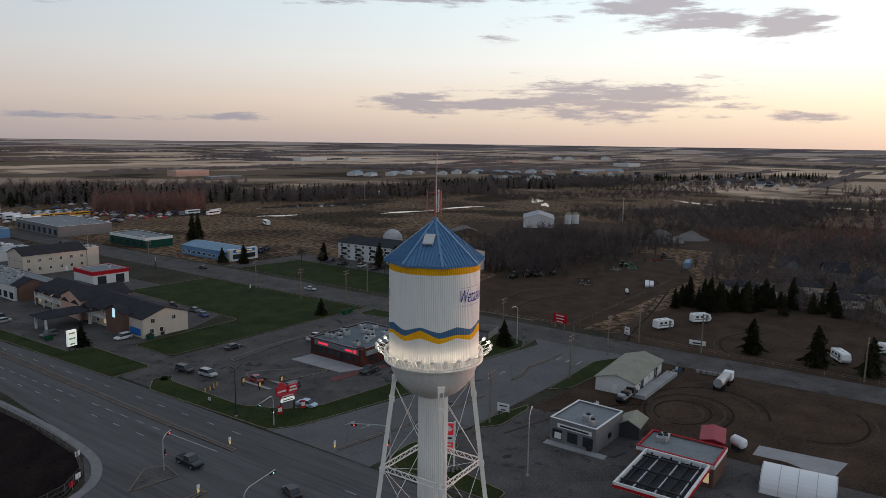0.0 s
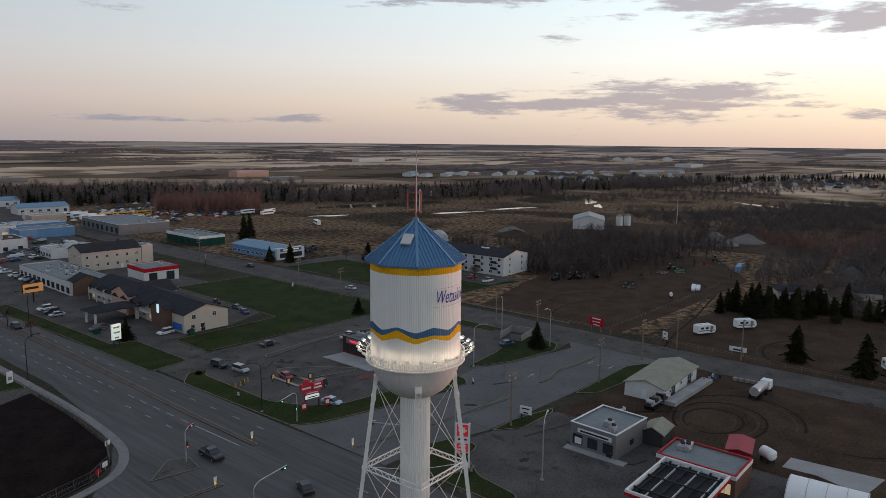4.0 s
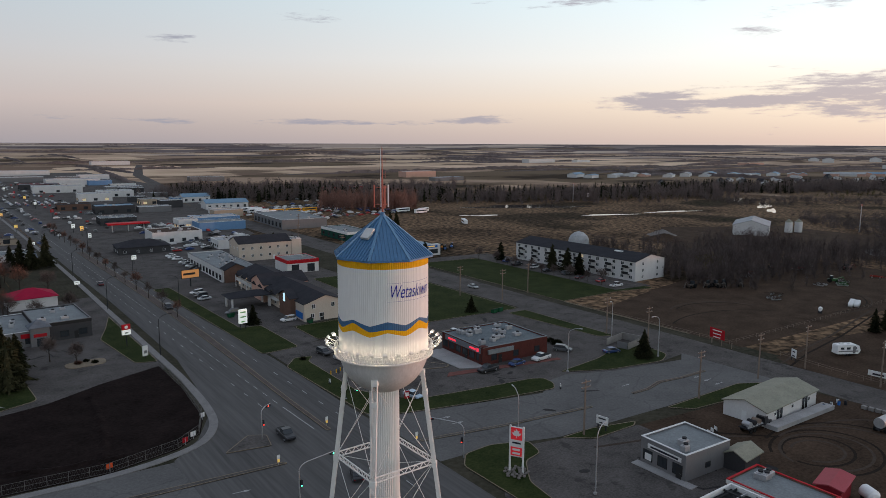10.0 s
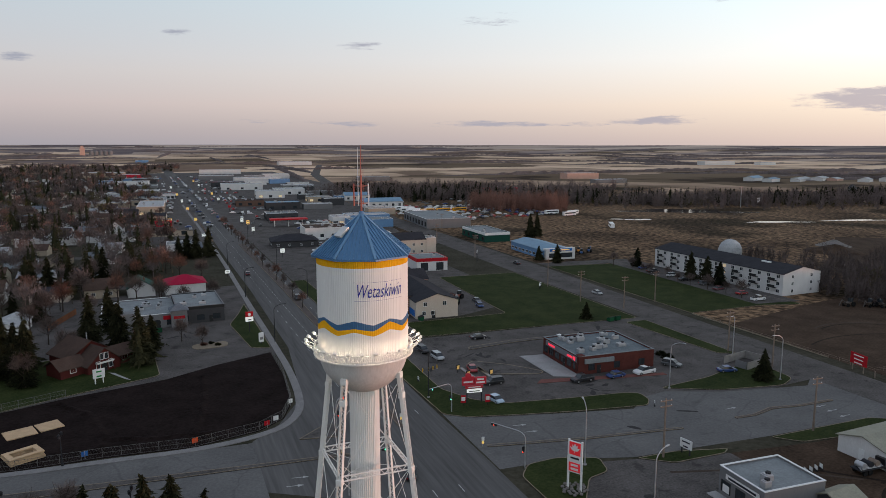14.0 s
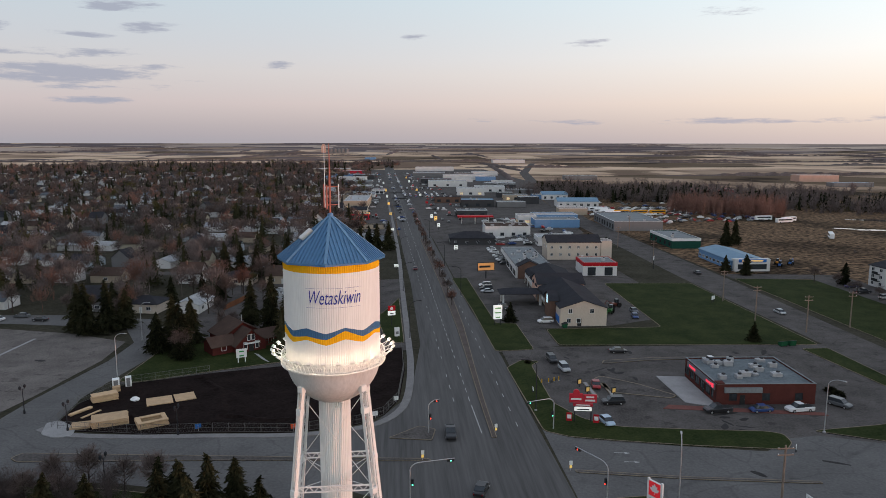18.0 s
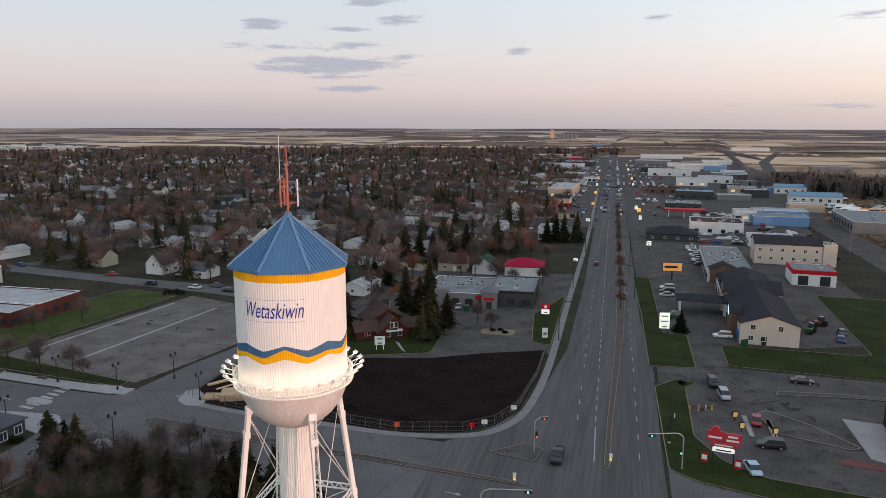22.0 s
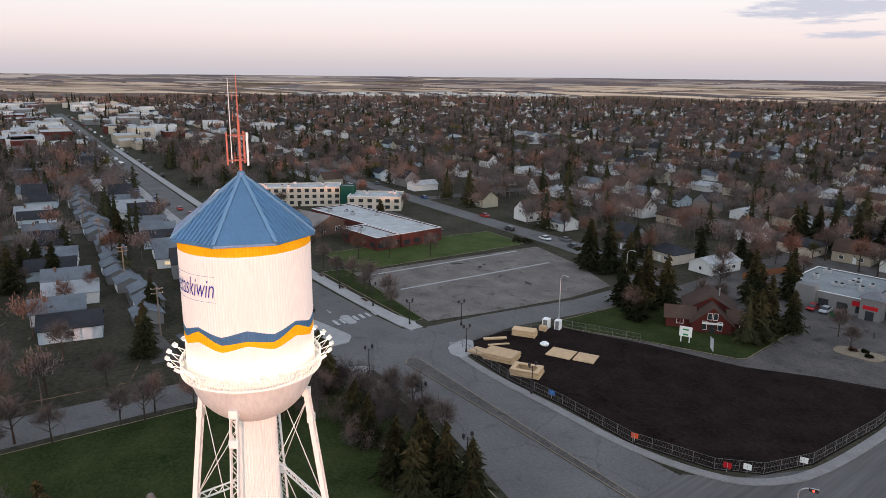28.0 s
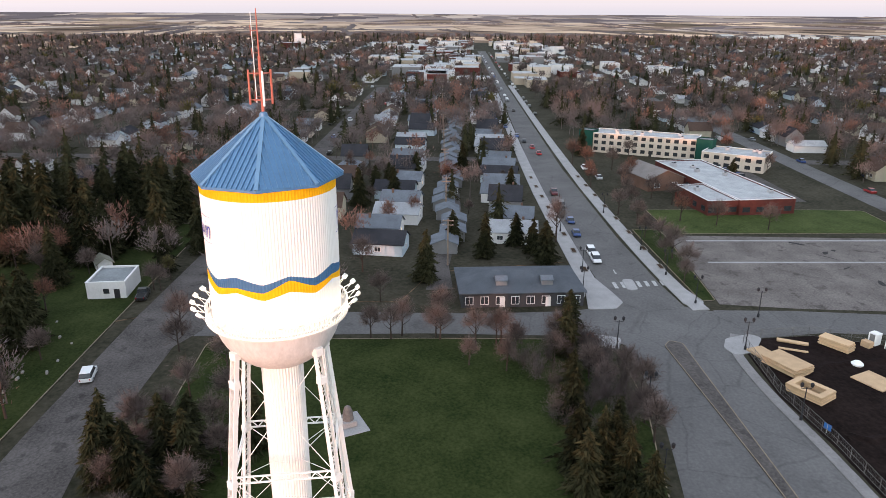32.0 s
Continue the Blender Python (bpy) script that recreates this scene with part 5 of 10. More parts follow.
for poly in ([(-4.1, -62.2), (-10.2, -67.5), (-13.3, -65.7), (-12.3, -60.6)], [(61.7, -58.2), (60.5, -60.2), (52.8, -59.4), (25.2, -56.7), (-11.3, -53.1), (-11.8, -52.2), (25.5, -54.9), (59.9, -56.6)],
             [(-35.7, -47.2), (-54, -43.4), (-74.7, -40.4), (-74.7, -39.6), (-54, -42.5), (-35.7, -46.2)], [(-88, -40.6), (-93, -40.4), (-99, -42), (-106, -40.8), (-115, -40.6), (-115, -39.8), (-106, -40), (-99, -41), (-93, -39.6), (-88, -39.8)],
             [(-24.5, -61), (-23.5, -61), (-23.5, -80), (-23.8, -105), (-24.0, -140), (-23.4, -200), (-20.4, -330), (-23.4, -330), (-26.1, -200), (-26.2, -140), (-25.2, -105), (-24.6, -80)]):
    slab("traffic_island", rounded(poly, 0.6), ASPHALT_OLD if len(poly) < 9 else MEDIAN, "raised traffic island with a concrete kerb", "traffic island", 0.15, kerb=0.16)
for line, w in (([(62.9, -71.1), (57.4, -67.6), (42.6, -65.8), (29.3, -65.6), (12.9, -64.4), (0, -67.3), (-5.1, -72.2), (-8.2, -80.4), (-9.5, -101.5), (-9.4, -122.5), (-8.6, -185.4), (-7.8, -300.3), (0, -600)], 1.7),
                ([(74, -70), (87, -69.8), (120, -72), (204, -80.5), (506, -120)], 3.4), ([(80, -51.8), (100, -53.4), (206, -64.6), (465, -100.5)], 3.8)):
    slab("pavement", strip(eased(line), w), WALK if w < 2 else CONCRETE, "pale concrete sidewalk", "sidewalk", 0.15)
slab("pavement", rounded([(79.6, -45.8), (82.6, -49.5), (93, -52.3), (91.3, -49.5), (86.1, -47.7), (83.4, -43.9), (80.8, -42)], 1), CONCRETE, "pale concrete corner sidewalk", "sidewalk", 0.155)
slab("crosswalk_island", rounded([(85.2, -59.4), (91.3, -60.2), (91.3, -62.6), (85.2, -61.7)], 1.2), CONCRETE, "small concrete refuge island", "traffic island", 0.16)


def dashes(line, length=3.0, gap=6.0, w=0.16, z=0.045):
    s = Shape()
    pts = [Vector((*p, 0)) for p in line]
    for a, b in zip(pts, pts[1:]):
        n = int((b - a).length / (length + gap))
        d = (b - a).normalized()
        o = Vector((-d.y, d.x, 0)) * w / 2
        for k in range(max(n, 1)):
            p = a + d * k * (length + gap)
            q = p + d * min(length, (b - a).length)
            s.add([p - o + Vector((0, 0, z)), q - o + Vector((0, 0, z)), q + o + Vector((0, 0, z)), p + o + Vector((0, 0, z))], [(0, 1, 2, 3)])
    return s


marks = Shape()
for off, ln_, gap_ in ((-5.8, 2.3, 5.6), (1.9, 2.6, 2.7), (5.3, 2.3, 5.6)):
    line = [(hx(y) + off, y) for y in ((-80 if off > 0 else -66), -110, -180, -300, -600, -1200)]
    d = dashes(line, ln_, gap_)
    marks.add(d.v, d.f)
d = dashes([(-21.9, -63.3), (-21.5, -77.5)], 14.2, 1, 0.2)
marks.add(d.v, d.f)
for line in ([(-20.5, -35), (-20.5, 59)], [(-25.1, -35.2), (-25.1, 58.8)]):
    d = dashes(line, 2.5, 5)
    marks.add(d.v, d.f)
for k in range(7):
    marks.add([(86.5 + 0.12 * k, -57.2 - 1.75 * k, 0.04), (90, -57.6 - 1.75 * k, 0.04), (90, -58.4 - 1.75 * k, 0.04), (86.5 + 0.12 * k, -58 - 1.75 * k, 0.04)], [(0, 1, 2, 3)])
solo("road_markings", marks, ROAD_PAINT, "worn white painted lane dashes", "road marking", kind="structure")
lines = Shape()
for k in range(2):
    d = dashes([(100 + 16 * k, -84 - 2 * k), (94 + 16 * k, -146 - 4 * k)], 52, 11, 0.9, 0.07)
    lines.add(d.v, d.f)
solo("parking_divider", Shape().add(lines.v, lines.f), CONCRETE, "low concrete divider strips in the lot", "kerb", kind="structure")

# ---- the restaurant and its lot ----
TEAL_ROOF = mat("weathered_membrane", (0.135, 0.155, 0.165), 0.85, 4.0, 0.35, 0.5)
SIGN_GLOW = glow("lit_red_letters", (1.0, 0.04, 0.08), 0.9)
FASCIA_GREY = wall_mat("fascia_grey", (0.16, 0.165, 0.18))
rest = flat_building("restaurant", "red brick fast-food restaurant with a grey flat roof", -84, -83.2, 21.0, 18.5, 4.5, -3.0, BRICK_RED, TEAL_ROOF, GREY_ROOF, 16, [(1, 6, 0.9, 2.2, 1.7), (2, 3, 0.9, 1.6, 1.6)], [(1, 2.0), (2, -5.0)], None, "restaurant", 5)
part("corner_tower", Shape().box(9.75, 8.5, -0.1, 1.6, 1.6, 4.9, 0, 0.04), BRICK_RED, rest, "brick corner pier")
part("fascia", Shape().box(10.62, 0.5, 2.9, 0.2, 16.0, 1.35, 0, 0.02), FASCIA_GREY, rest, "grey fascia over the windows")
part("sign_lettering", Shape().box(10.76, 5.2, 3.35, 0.1, 2.6, 0.5, 0, 0.02).box(10.76, 7.4, 3.2, 0.1, 0.9, 0.9, 0, 0.02), SIGN_GLOW, rest, "lit red sign lettering")
part("sign_lettering", Shape().box(10.76, -4.2, 3.35, 0.1, 3.6, 0.5, 0, 0.02), SIGN_GLOW, rest, "lit red sign lettering")
part("pale_canopy", Shape().box(5.0, 9.45, 2.7, 8.0, 0.5, 1.1, 0, 0.03), GREY_ROOF, rest)
slab("restaurant_walk", [(-73, -72.8), (-73.6, -92), (-67, -93), (-67, -76)], CONCRETE, "concrete walk before the restaurant", "sidewalk", 0.15)
slab("lot_island", rounded([(-51.5, -92), (-54, -94), (-61, -88), (-67, -80), (-65, -78.5), (-53, -83)], 1.2), ASPHALT_OLD, "drive-through island with a pale kerb", "traffic island", 0.15, kerb=0.3)
slab("lot_island", rounded([(-57, -103), (-71, -105), (-93, -105), (-93, -106.5), (-71, -107), (-58, -105.5)], 0.7), ASPHALT_OLD, "raised island in the lot with a pale kerb", "traffic island", 0.15, kerb=0.25)
red_walk = mat("red_paving", (0.16, 0.07, 0.06), 0.9, 1.5, 0.25)
slab("red_walk", [(-63, -75), (-93, -68.5), (-93, -67), (-61, -73)], red_walk, "faded red painted walkway", "sidewalk", 0.12)
sign = thing("restaurant_sign", "red double sign board on posts beside the highway", "sign", pose(-42.5, -67.5, 0, 0, 0, 172) @ Matrix.Diagonal((0.85, 0.85, 0.85, 1)))
for x in (-1.9, 1.9):
    part("post", Shape().box(x, 0, -0.1, 0.25, 0.25, 4.2), DARK_STEEL, sign)
part("sign_board", Shape().box(-1.65, 0, 4.7, 3.1, 0.5, 2.2, 0, 0.06), SIGN_RED, sign, "lit red board")
part("sign_board", Shape().box(1.55, 0, 4.7, 3.1, 0.5, 2.0, 0, 0.06), SIGN_RED, sign, "lit red board")
part("sign_strip", Shape().box(0, 0, 3.85, 4.6, 0.4, 0.7, 0, 0.04), SIGN_RED, sign)
part("reader_board", Shape().box(0, 0, 2.7, 4.0, 0.3, 0.9, 0, 0.03), SIGN_LIT, sign, "white message board")
part("round_crest", Shape().rod((-1.6, -0.3, 7.1), (-1.6, 0.3, 7.1), 0.75, n=16), SIGN_RED, sign)
for s_ in (-1, 1):
    for x, z, w in ((-1.65, 5.4, 2.4), (1.55, 5.9, 1.8), (1.55, 5.1, 2.3), (0, 4.05, 3.2), (0, 3.0, 2.8)):
        part("lettering", Shape().box(x, s_ * 0.27, z, w, 0.02, 0.42 if z > 4.2 else 0.25), WHITE_TRIM if z > 3.5 else TEXT_DARK, sign)
for x, y in ((-39.5, -66.4), (-44.5, -65)):
    b = thing("banner_stand", "small red and white advertising stand on the grass", "sign", pose(x, y, 0.15, 0, 0, 165))
    part("post", Shape().box(0, 0.1, -0.1, 0.08, 0.08, 1.9), DARK_STEEL, b)
    part("panel", Shape().box(0, 0, 0.6, 1.1, 0.08, 1.7, 0, 0.02), RED_TRIM, b)
    part("panel_picture", Shape().box(0, -0.05, 1.1, 0.8, 0.02, 0.8), WHITE_TRIM, b)
MENU = glow("lit_menu", (0.8, 0.5, 0.15), 0.12)
for x, y in ((-47.5, -82), (-53, -81), (-47, -87)):
    b = thing("menu_board", "lit drive-through menu board", "menu board", pose(x, y, 0, 0, 0, 200))
    part("post", Shape().box(0, 0, 0, 0.15, 0.15, 0.9), DARK_STEEL, b)
    part("board", Shape().box(0, 0, 0.8, 1.1, 0.25, 1.2, 0, 0.03), DARK_TRIM, b)
    part("lit_panel", Shape().box(0, -0.14, 0.9, 0.8, 0.02, 0.9), MENU, b)
slab("lane_island", rounded([(-48.5, -80), (-49.6, -80), (-49.6, -90), (-48.5, -90)], 0.5), CONCRETE, "narrow concrete lane island", "traffic island", 0.15, kerb=0.2)
slab("lane_island", rounded([(-52.5, -78), (-53.6, -78), (-53.6, -89), (-52.5, -89)], 0.5), CONCRETE, "narrow concrete lane island", "traffic island", 0.15, kerb=0.2)

# ---- the motel ----
motel = thing("motel", "two-storey cream stucco motel with dark shingle roofs", "motel", pose(-63.5, -172, 0, 0, 0, -2.5))
wl, sl = gable_shapes(66, 14, 5.5, 2.3)
turn = pose(0, 0, 0, 0, 0, 90)
for s_ in (wl,):
    part("wall", s_, CREAM_WALL, motel, m=turn)
for s_ in sl:
    part("roof_slope", s_, DARK_ROOF, motel, m=turn)
w2, s2 = gable_shapes(16, 13, 6.2, 2.6)
wing = part("centre_wing", w2, SALMON_WALL, motel, "salmon stucco centre wing", m=pose(0.5, -6, 0.0, 0, 0, 0))
for s_ in s2:
    part("wing_roof", s_, DARK_ROOF, wing)
part("entry_wall", Shape().box(7.6, 21, -0.1, 1.6, 9, 6.2, 0, 0.05), BRICK_BROWN, motel, "brown brick entry bay")
wg, sg = gable_shapes(2.4, 9.5, 6.2, 2.0)
part("entry_gable", wg, BRICK_BROWN, motel, m=pose(7.6, 21, 0))
for s_ in sg:
    part("entry_roof", s_, DARK_ROOF, motel, m=pose(7.6, 21, 0))
part("lit_sign", Shape().box(8.95, 21, 4.6, 0.15, 1.3, 2.6, 0, 0.05), glow("motel_lit_sign", (0.55, 0.85, 0.95), 1.0), motel, "lit pale blue upright sign")
for k in range(14):
    y = -31 + 4.3 * k
    if abs(y - 21) < 5.5:
        continue
    for z in (0.9, 3.9):
        window(motel, 1.6, 1.5, pose(7.02, y, z, 0, 0, 90), (k + int(z)) % 5 == 0)
for k in range(7):
    if k < 7:
        rail = Shape().box(7.7, -29 + 6.4 * k, 2.7, 1.4, 5.9, 0.2).box(8.3, -29 + 6.4 * k, 3.75, 0.1, 5.9, 0.12)
        for j in range(12):
            rail.box(8.3, -31.8 + 6.4 * k + 0.51 * j, 2.9, 0.07, 0.1, 0.9)
        part("balcony", rail, WHITE_TRIM, motel, "white railed balcony")
        part("awning", Shape().add([(7.0, -31.6 + 6.4 * k, 5.55), (8.7, -31.6 + 6.4 * k, 4.75), (8.7, -26.4 + 6.4 * k, 4.75), (7.0, -26.4 + 6.4 * k, 5.55), (7.0, -29 + 6.4 * k, 6.6), (8.7, -29 + 6.4 * k, 5.9)], [(0, 1, 5, 4), (4, 5, 2, 3), (1, 2, 5)]), DARK_ROOF, motel, "dark shingled dormer over the balcony")
    part("balcony_post", Shape().box(8.3, -32 + 6.4 * k, 0, 0.2, 0.2, 4.8), WHITE_TRIM, motel)
for x, z in ((-4.4, 1.0), (-1.5, 1.0), (-4.0, 3.9), (2.5, 3.9)):
    window(motel, 1.2, 1.4, pose(x * -1, 33.02, z, 0, 0, 180), False)
door_part(motel, pose(1.2, 33.02, 0, 0, 0, 180), DARK_TRIM, 1.2, 2.3)
part("lit_shopfront", Shape().box(7.1, 29, 0.6, 0.1, 5.5, 2.0), BLUE_TRIM, motel, "blue shop windows")
can = thing("entrance_canopy", "dark hipped entrance canopy on white columns", "canopy", pose(-48.5, -170, 0, 0, 0, -2))
part("canopy_roof", hip_roof(14, 8, 4.0, 1.5), DARK_ROOF, can)
for x in (-6.2, 6.2):
    for y in (-3.2, 3.2):
        part("column", Shape().box(x, y, -0.1, 0.6, 0.6, 4.2, 0, 0.04), WHITE_WALL, can)
pylon_sign(-36.5, -141.6, 8, 2.0, 2.6, 4.2, SIGN_LIT, "tall lit white motel sign with a dark frame", 3, mat("sign_soft_green", (0.20, 0.42, 0.18), 0.6, 1, 0.1), 2, 0.6)

# ---- shops along the highway's west side ----
flat_building("car_wash", "white and red car wash hall", -90.5, -224, 14, 15, 5.5, -3, WHITE_WALL, GREY_ROOF, RED_TRIM, 1, [(2, 2, 0.2, 3.2, 3.4)], (), (RED_TRIM, 1.4), "car wash", 3)
gable_building("hotel", "cream three-storey hotel with a dark hipped roof", pose(-89.8, -264, 0, 0, 0, -3), 25, 15, 8.2, 2.6, CREAM_WALL, DARK_ROOF, [(2, 6, 5.2, 1.1, 1.3), (2, 6, 1.8, 1.1, 1.3), (1, 3, 5.2, 1.1, 1.3)], [(2, 4)], False, "hotel")
flat_building("stair_block", "cream stair block beside the hotel", -104.8, -260, 5, 9, 8.8, -3, CREAM_WALL, GREY_ROOF, WHITE_TRIM, 2)
flat_building("strip_mall", "long grey-roofed shop row with pale walls", -63, -240, 15, 52, 5.0, -2, WHITE_WALL, GREY_ROOF, GREY_WALL, 14, [(1, 11, 0.6, 2.6, 2.2)], (), None, "shop", 9)
gable_building("shop_gable", "small gabled brick shop front", pose(-60, -215.5, 0, 0, 0, 88), 6, 9, 5, 2.2, BRICK_BROWN, DARK_ROOF, [(3, 2, 0.8, 1.6, 1.8)], (), False, "shop")
gable_building("diner", "low dark restaurant with a hipped shingle roof", pose(-47.8, -315, 0, 0, 0, -3), 24, 16, 3.4, 3.0, DARK_WALL, DARK_ROOF, [(2, 4, 0.9, 1.2, 1.2), (1, 3, 0.9, 1.2, 1.2)], (), False, "restaurant", hip=True)
flat_building("store", "white flat-roofed store beside the highway", -71.8, -347, 26, 22, 6.2, -3, WHITE_WALL, BROWN_ROOF, WHITE_TRIM, 6, [(2, 4, 0.8, 2.0, 1.8)], (), None, "shop", 4)
flat_building("white_workshop", "low white workshop with metal roof", -91.8, -307, 20, 15, 4.6, -3, WHITE_WALL, WHITE_ROOF, WHITE_TRIM, 5, [(1, 4, 1.0, 1.4, 1.2)], (), None, "workshop", 6)
flat_building("green_store", "dark green farm store with a white roof edge", -156.8, -304, 15, 35, 5.2, -2, GREEN_WALL, GREY_ROOF, WHITE_TRIM, 2, [(1, 5, 0.9, 2.4, 2.0)], (), (WHITE_TRIM, 1.3), "shop", 2)
blue_shop = gable_building("supply_store", "blue and white metal supply store", pose(-158.5, -242, 0, 0, 0, 88), 36, 16, 4.2, 1.6, BLUE_WALL, BLUE_ROOF, [(0, 9, 1.0, 2.4, 1.2), (2, 5, 1.0, 1.4, 1.2)], (), False, "shop")
part("front_block", Shape().box(18.3, 0, -0.1, 3.0, 15.5, 5.4, 0, 0.05), WHITE_WALL, blue_shop, "white front block")
part("sign_board", Shape().box(19.9, 0, 3.9, 0.2, 12, 1.3, 0, 0.03), BLUE_TRIM, blue_shop, "blue sign board")
part("lettering", Shape().box(20.02, 0, 4.3, 0.03, 9, 0.5), SIGN_YEL, blue_shop)
part("shop_window", Shape().box(19.83, 0, 0.9, 0.1, 12.5, 2.2), PANE, blue_shop)
flat_building("grey_warehouse", "long grey metal warehouse", -157.8, -386, 30, 58, 6.0, -4, GREY_WALL, GREY_ROOF, WHITE_TRIM, 3, [(1, 8, 1.0, 3.0, 3.0)], (), None, "warehouse", 8)
gable_building("blue_barn", "long shed with a blue metal roof", pose(-159.8, -522, 0, 0, 0, -5), 34, 20, 5, 2.5, WHITE_WALL, BLUE_ROOF, [(2, 6, 1, 2.2, 2.4)], (), False, "shed")
gable_building("blue_barn", "white shed with a blue metal roof", pose(-157.8, -598, 0, 0, 0, -5), 24, 18, 5, 2.5, WHITE_WALL, BLUE_ROOF, [(2, 4, 1, 2.2, 2.4)], (), False, "shed")

# ---- apartment house and the yards to the west ----
apt = gable_building("apartment_building", "long white three-storey apartment building with a dark roof", pose(-198.4, -157, 0, 0, 0, 91.5), 69, 19, 8.0, 2.2, WHITE_WALL, DARK_ROOF, [(0, 16, z, 1.5, 1.3) for z in (0.9, 3.6, 6.2)] + [(1, 2, z, 1.1, 1.3) for z in (0.9, 3.6, 6.2)], [(0, 3)], False, "apartment building")
for k in range(8):
    for z in (2.6, 5.2):
        part("balcony", Shape().box(-30 + 8.6 * k, -10.1, z, 3.2, 1.2, 0.15).box(-30 + 8.6 * k, -10.65, z + 0.15, 3.2, 0.08, 0.9), DARK_TRIM, apt, "dark railed balcony")
part("roof_vent", Shape().box(20, -2, 9.3, 4, 1.2, 0.9, 0, 0.05), WHITE_TRIM, apt)
solo("dome_house", Shape().turned([(5.6, -0.1), (5.6, 2.2), (5.2, 4.2), (4.2, 6.0), (2.5, 7.4), (0.3, 8.0)], 24), WHITE_ROOF, "white panelled geodesic dome behind the apartments", "dome", pose(-243, -203, 0), smooth=False)
slab("apartment_lot", [(-142, -114), (-186, -118), (-187, -212), (-142, -217), (-142, -207), (-177, -204), (-181, -132), (-142, -118)], ASPHALT_OLD, "dark asphalt apartment parking lot", "parking lot", 0.06)
slab("apartment_lot", [(-171, -116), (-189, -114), (-189, -207), (-173, -207)], ASPHALT_OLD, "dark asphalt apartment parking lot", "parking lot", 0.16)
for k, (kd, pt) in enumerate((("pickup", "white"), ("sedan", "red"), ("sedan", "dark_red"), ("suv", "grey"), ("sedan", "black"), ("suv", "white"), ("pickup", "black"), ("sedan", "blue"))):
    put_car(kd, pt, -176 - (k % 2) * 2, -120 - k * 9.5, 180 + (k % 3) * 3, 0.17)
gable_building("metal_barn", "pale metal farm shed in the yard", pose(-374, -182, 0, 0, 0, 28), 30, 20, 6, 3, WHITE_WALL, WHITE_ROOF, (), [(0, 0)], False, "shed")
for x, y in ((-395, -170), (-401, -167)):
    silo = thing("grain_silo", "white steel grain silo with a conical top", "silo", pose(x, y, 0))
    part("silo_wall", Shape().turned([(2.3, -0.1), (2.3, 6.4)], 20), WHITE_WALL, silo)
    part("silo_top", Shape().turned([(2.4, 6.4), (0.3, 8.2)], 20), METAL_ROOF, silo)
GRAVEL = mat("grey_gravel", (0.16, 0.145, 0.135), 0.95, 4.0, 0.3, 0.5, 0.05)


def heap(name, x, y, r, h, material, label):
    prof = [(r * (1 - k / 7) ** 0.9 + 0.05, h * (k / 7) ** 1.15) for k in range(8)]
    s = Shape().turned(prof, 22)
    s.v = [(a * (1 + 0.22 * noise.noise((a / 6, b / 6, x))), b * (1 + 0.22 * noise.noise((b / 6, a / 6, y))), c * (1 + 0.2 * noise.noise((a / 5, b / 5, 7)))) for a, b, c in s.v]
    return solo(name, s, material, label, "heap", pose(x, y, -0.05))


heap("gravel_heap", -353, -92, 14, 7, GRAVEL, "large grey gravel heap in the work yard")
heap("gravel_heap", -373, -80, 11, 5, GRAVEL, "grey gravel heap in the work yard")
heap("dirt_heap", -386, -52, 16, 4, DIRT, "long brown dirt heap")
heap("dirt_heap", -301, -192, 14, 4, DIRT, "brown dirt heap beside the sheds")
heap("gravel_heap", -319, -207, 9, 3.5, GRAVEL, "grey rubble heap beside the sheds")
slab("work_yard", [(-263, -162), (-351, -232), (-421, -192), (-421, -42), (-331, -32), (-321, -132)], DIRT, "bare dirt work yard with rubble", "ground", 0.02)
CONT = mat("container_paint", (0.20, 0.30, 0.42), 0.6, 2.0, 0.15, obj=0.6)


def container(x, y, rz, ln=6.0, label="pale blue steel shipping container"):
    s = Shape().box(0, 0, 0, ln, 2.4, 2.6, 0, 0.04)
    for k in range(int(ln / 0.5)):
        for y_ in (-1.215, 1.215):
            s.box(-ln / 2 + 0.3 + 0.5 * k, y_, 0.15, 0.22, 0.05, 2.3)
    c = thing("shipping_container", label, "container", pose(x, y, 0.03, 0, 0, rz))
    part("body", s, CONT, c)
    part("door", Shape().box(ln / 2 + 0.03, -0.6, 0.1, 0.05, 1.15, 2.4), CONT, c)
    part("door", Shape().box(ln / 2 + 0.03, 0.6, 0.1, 0.05, 1.15, 2.4), CONT, c)
    return c


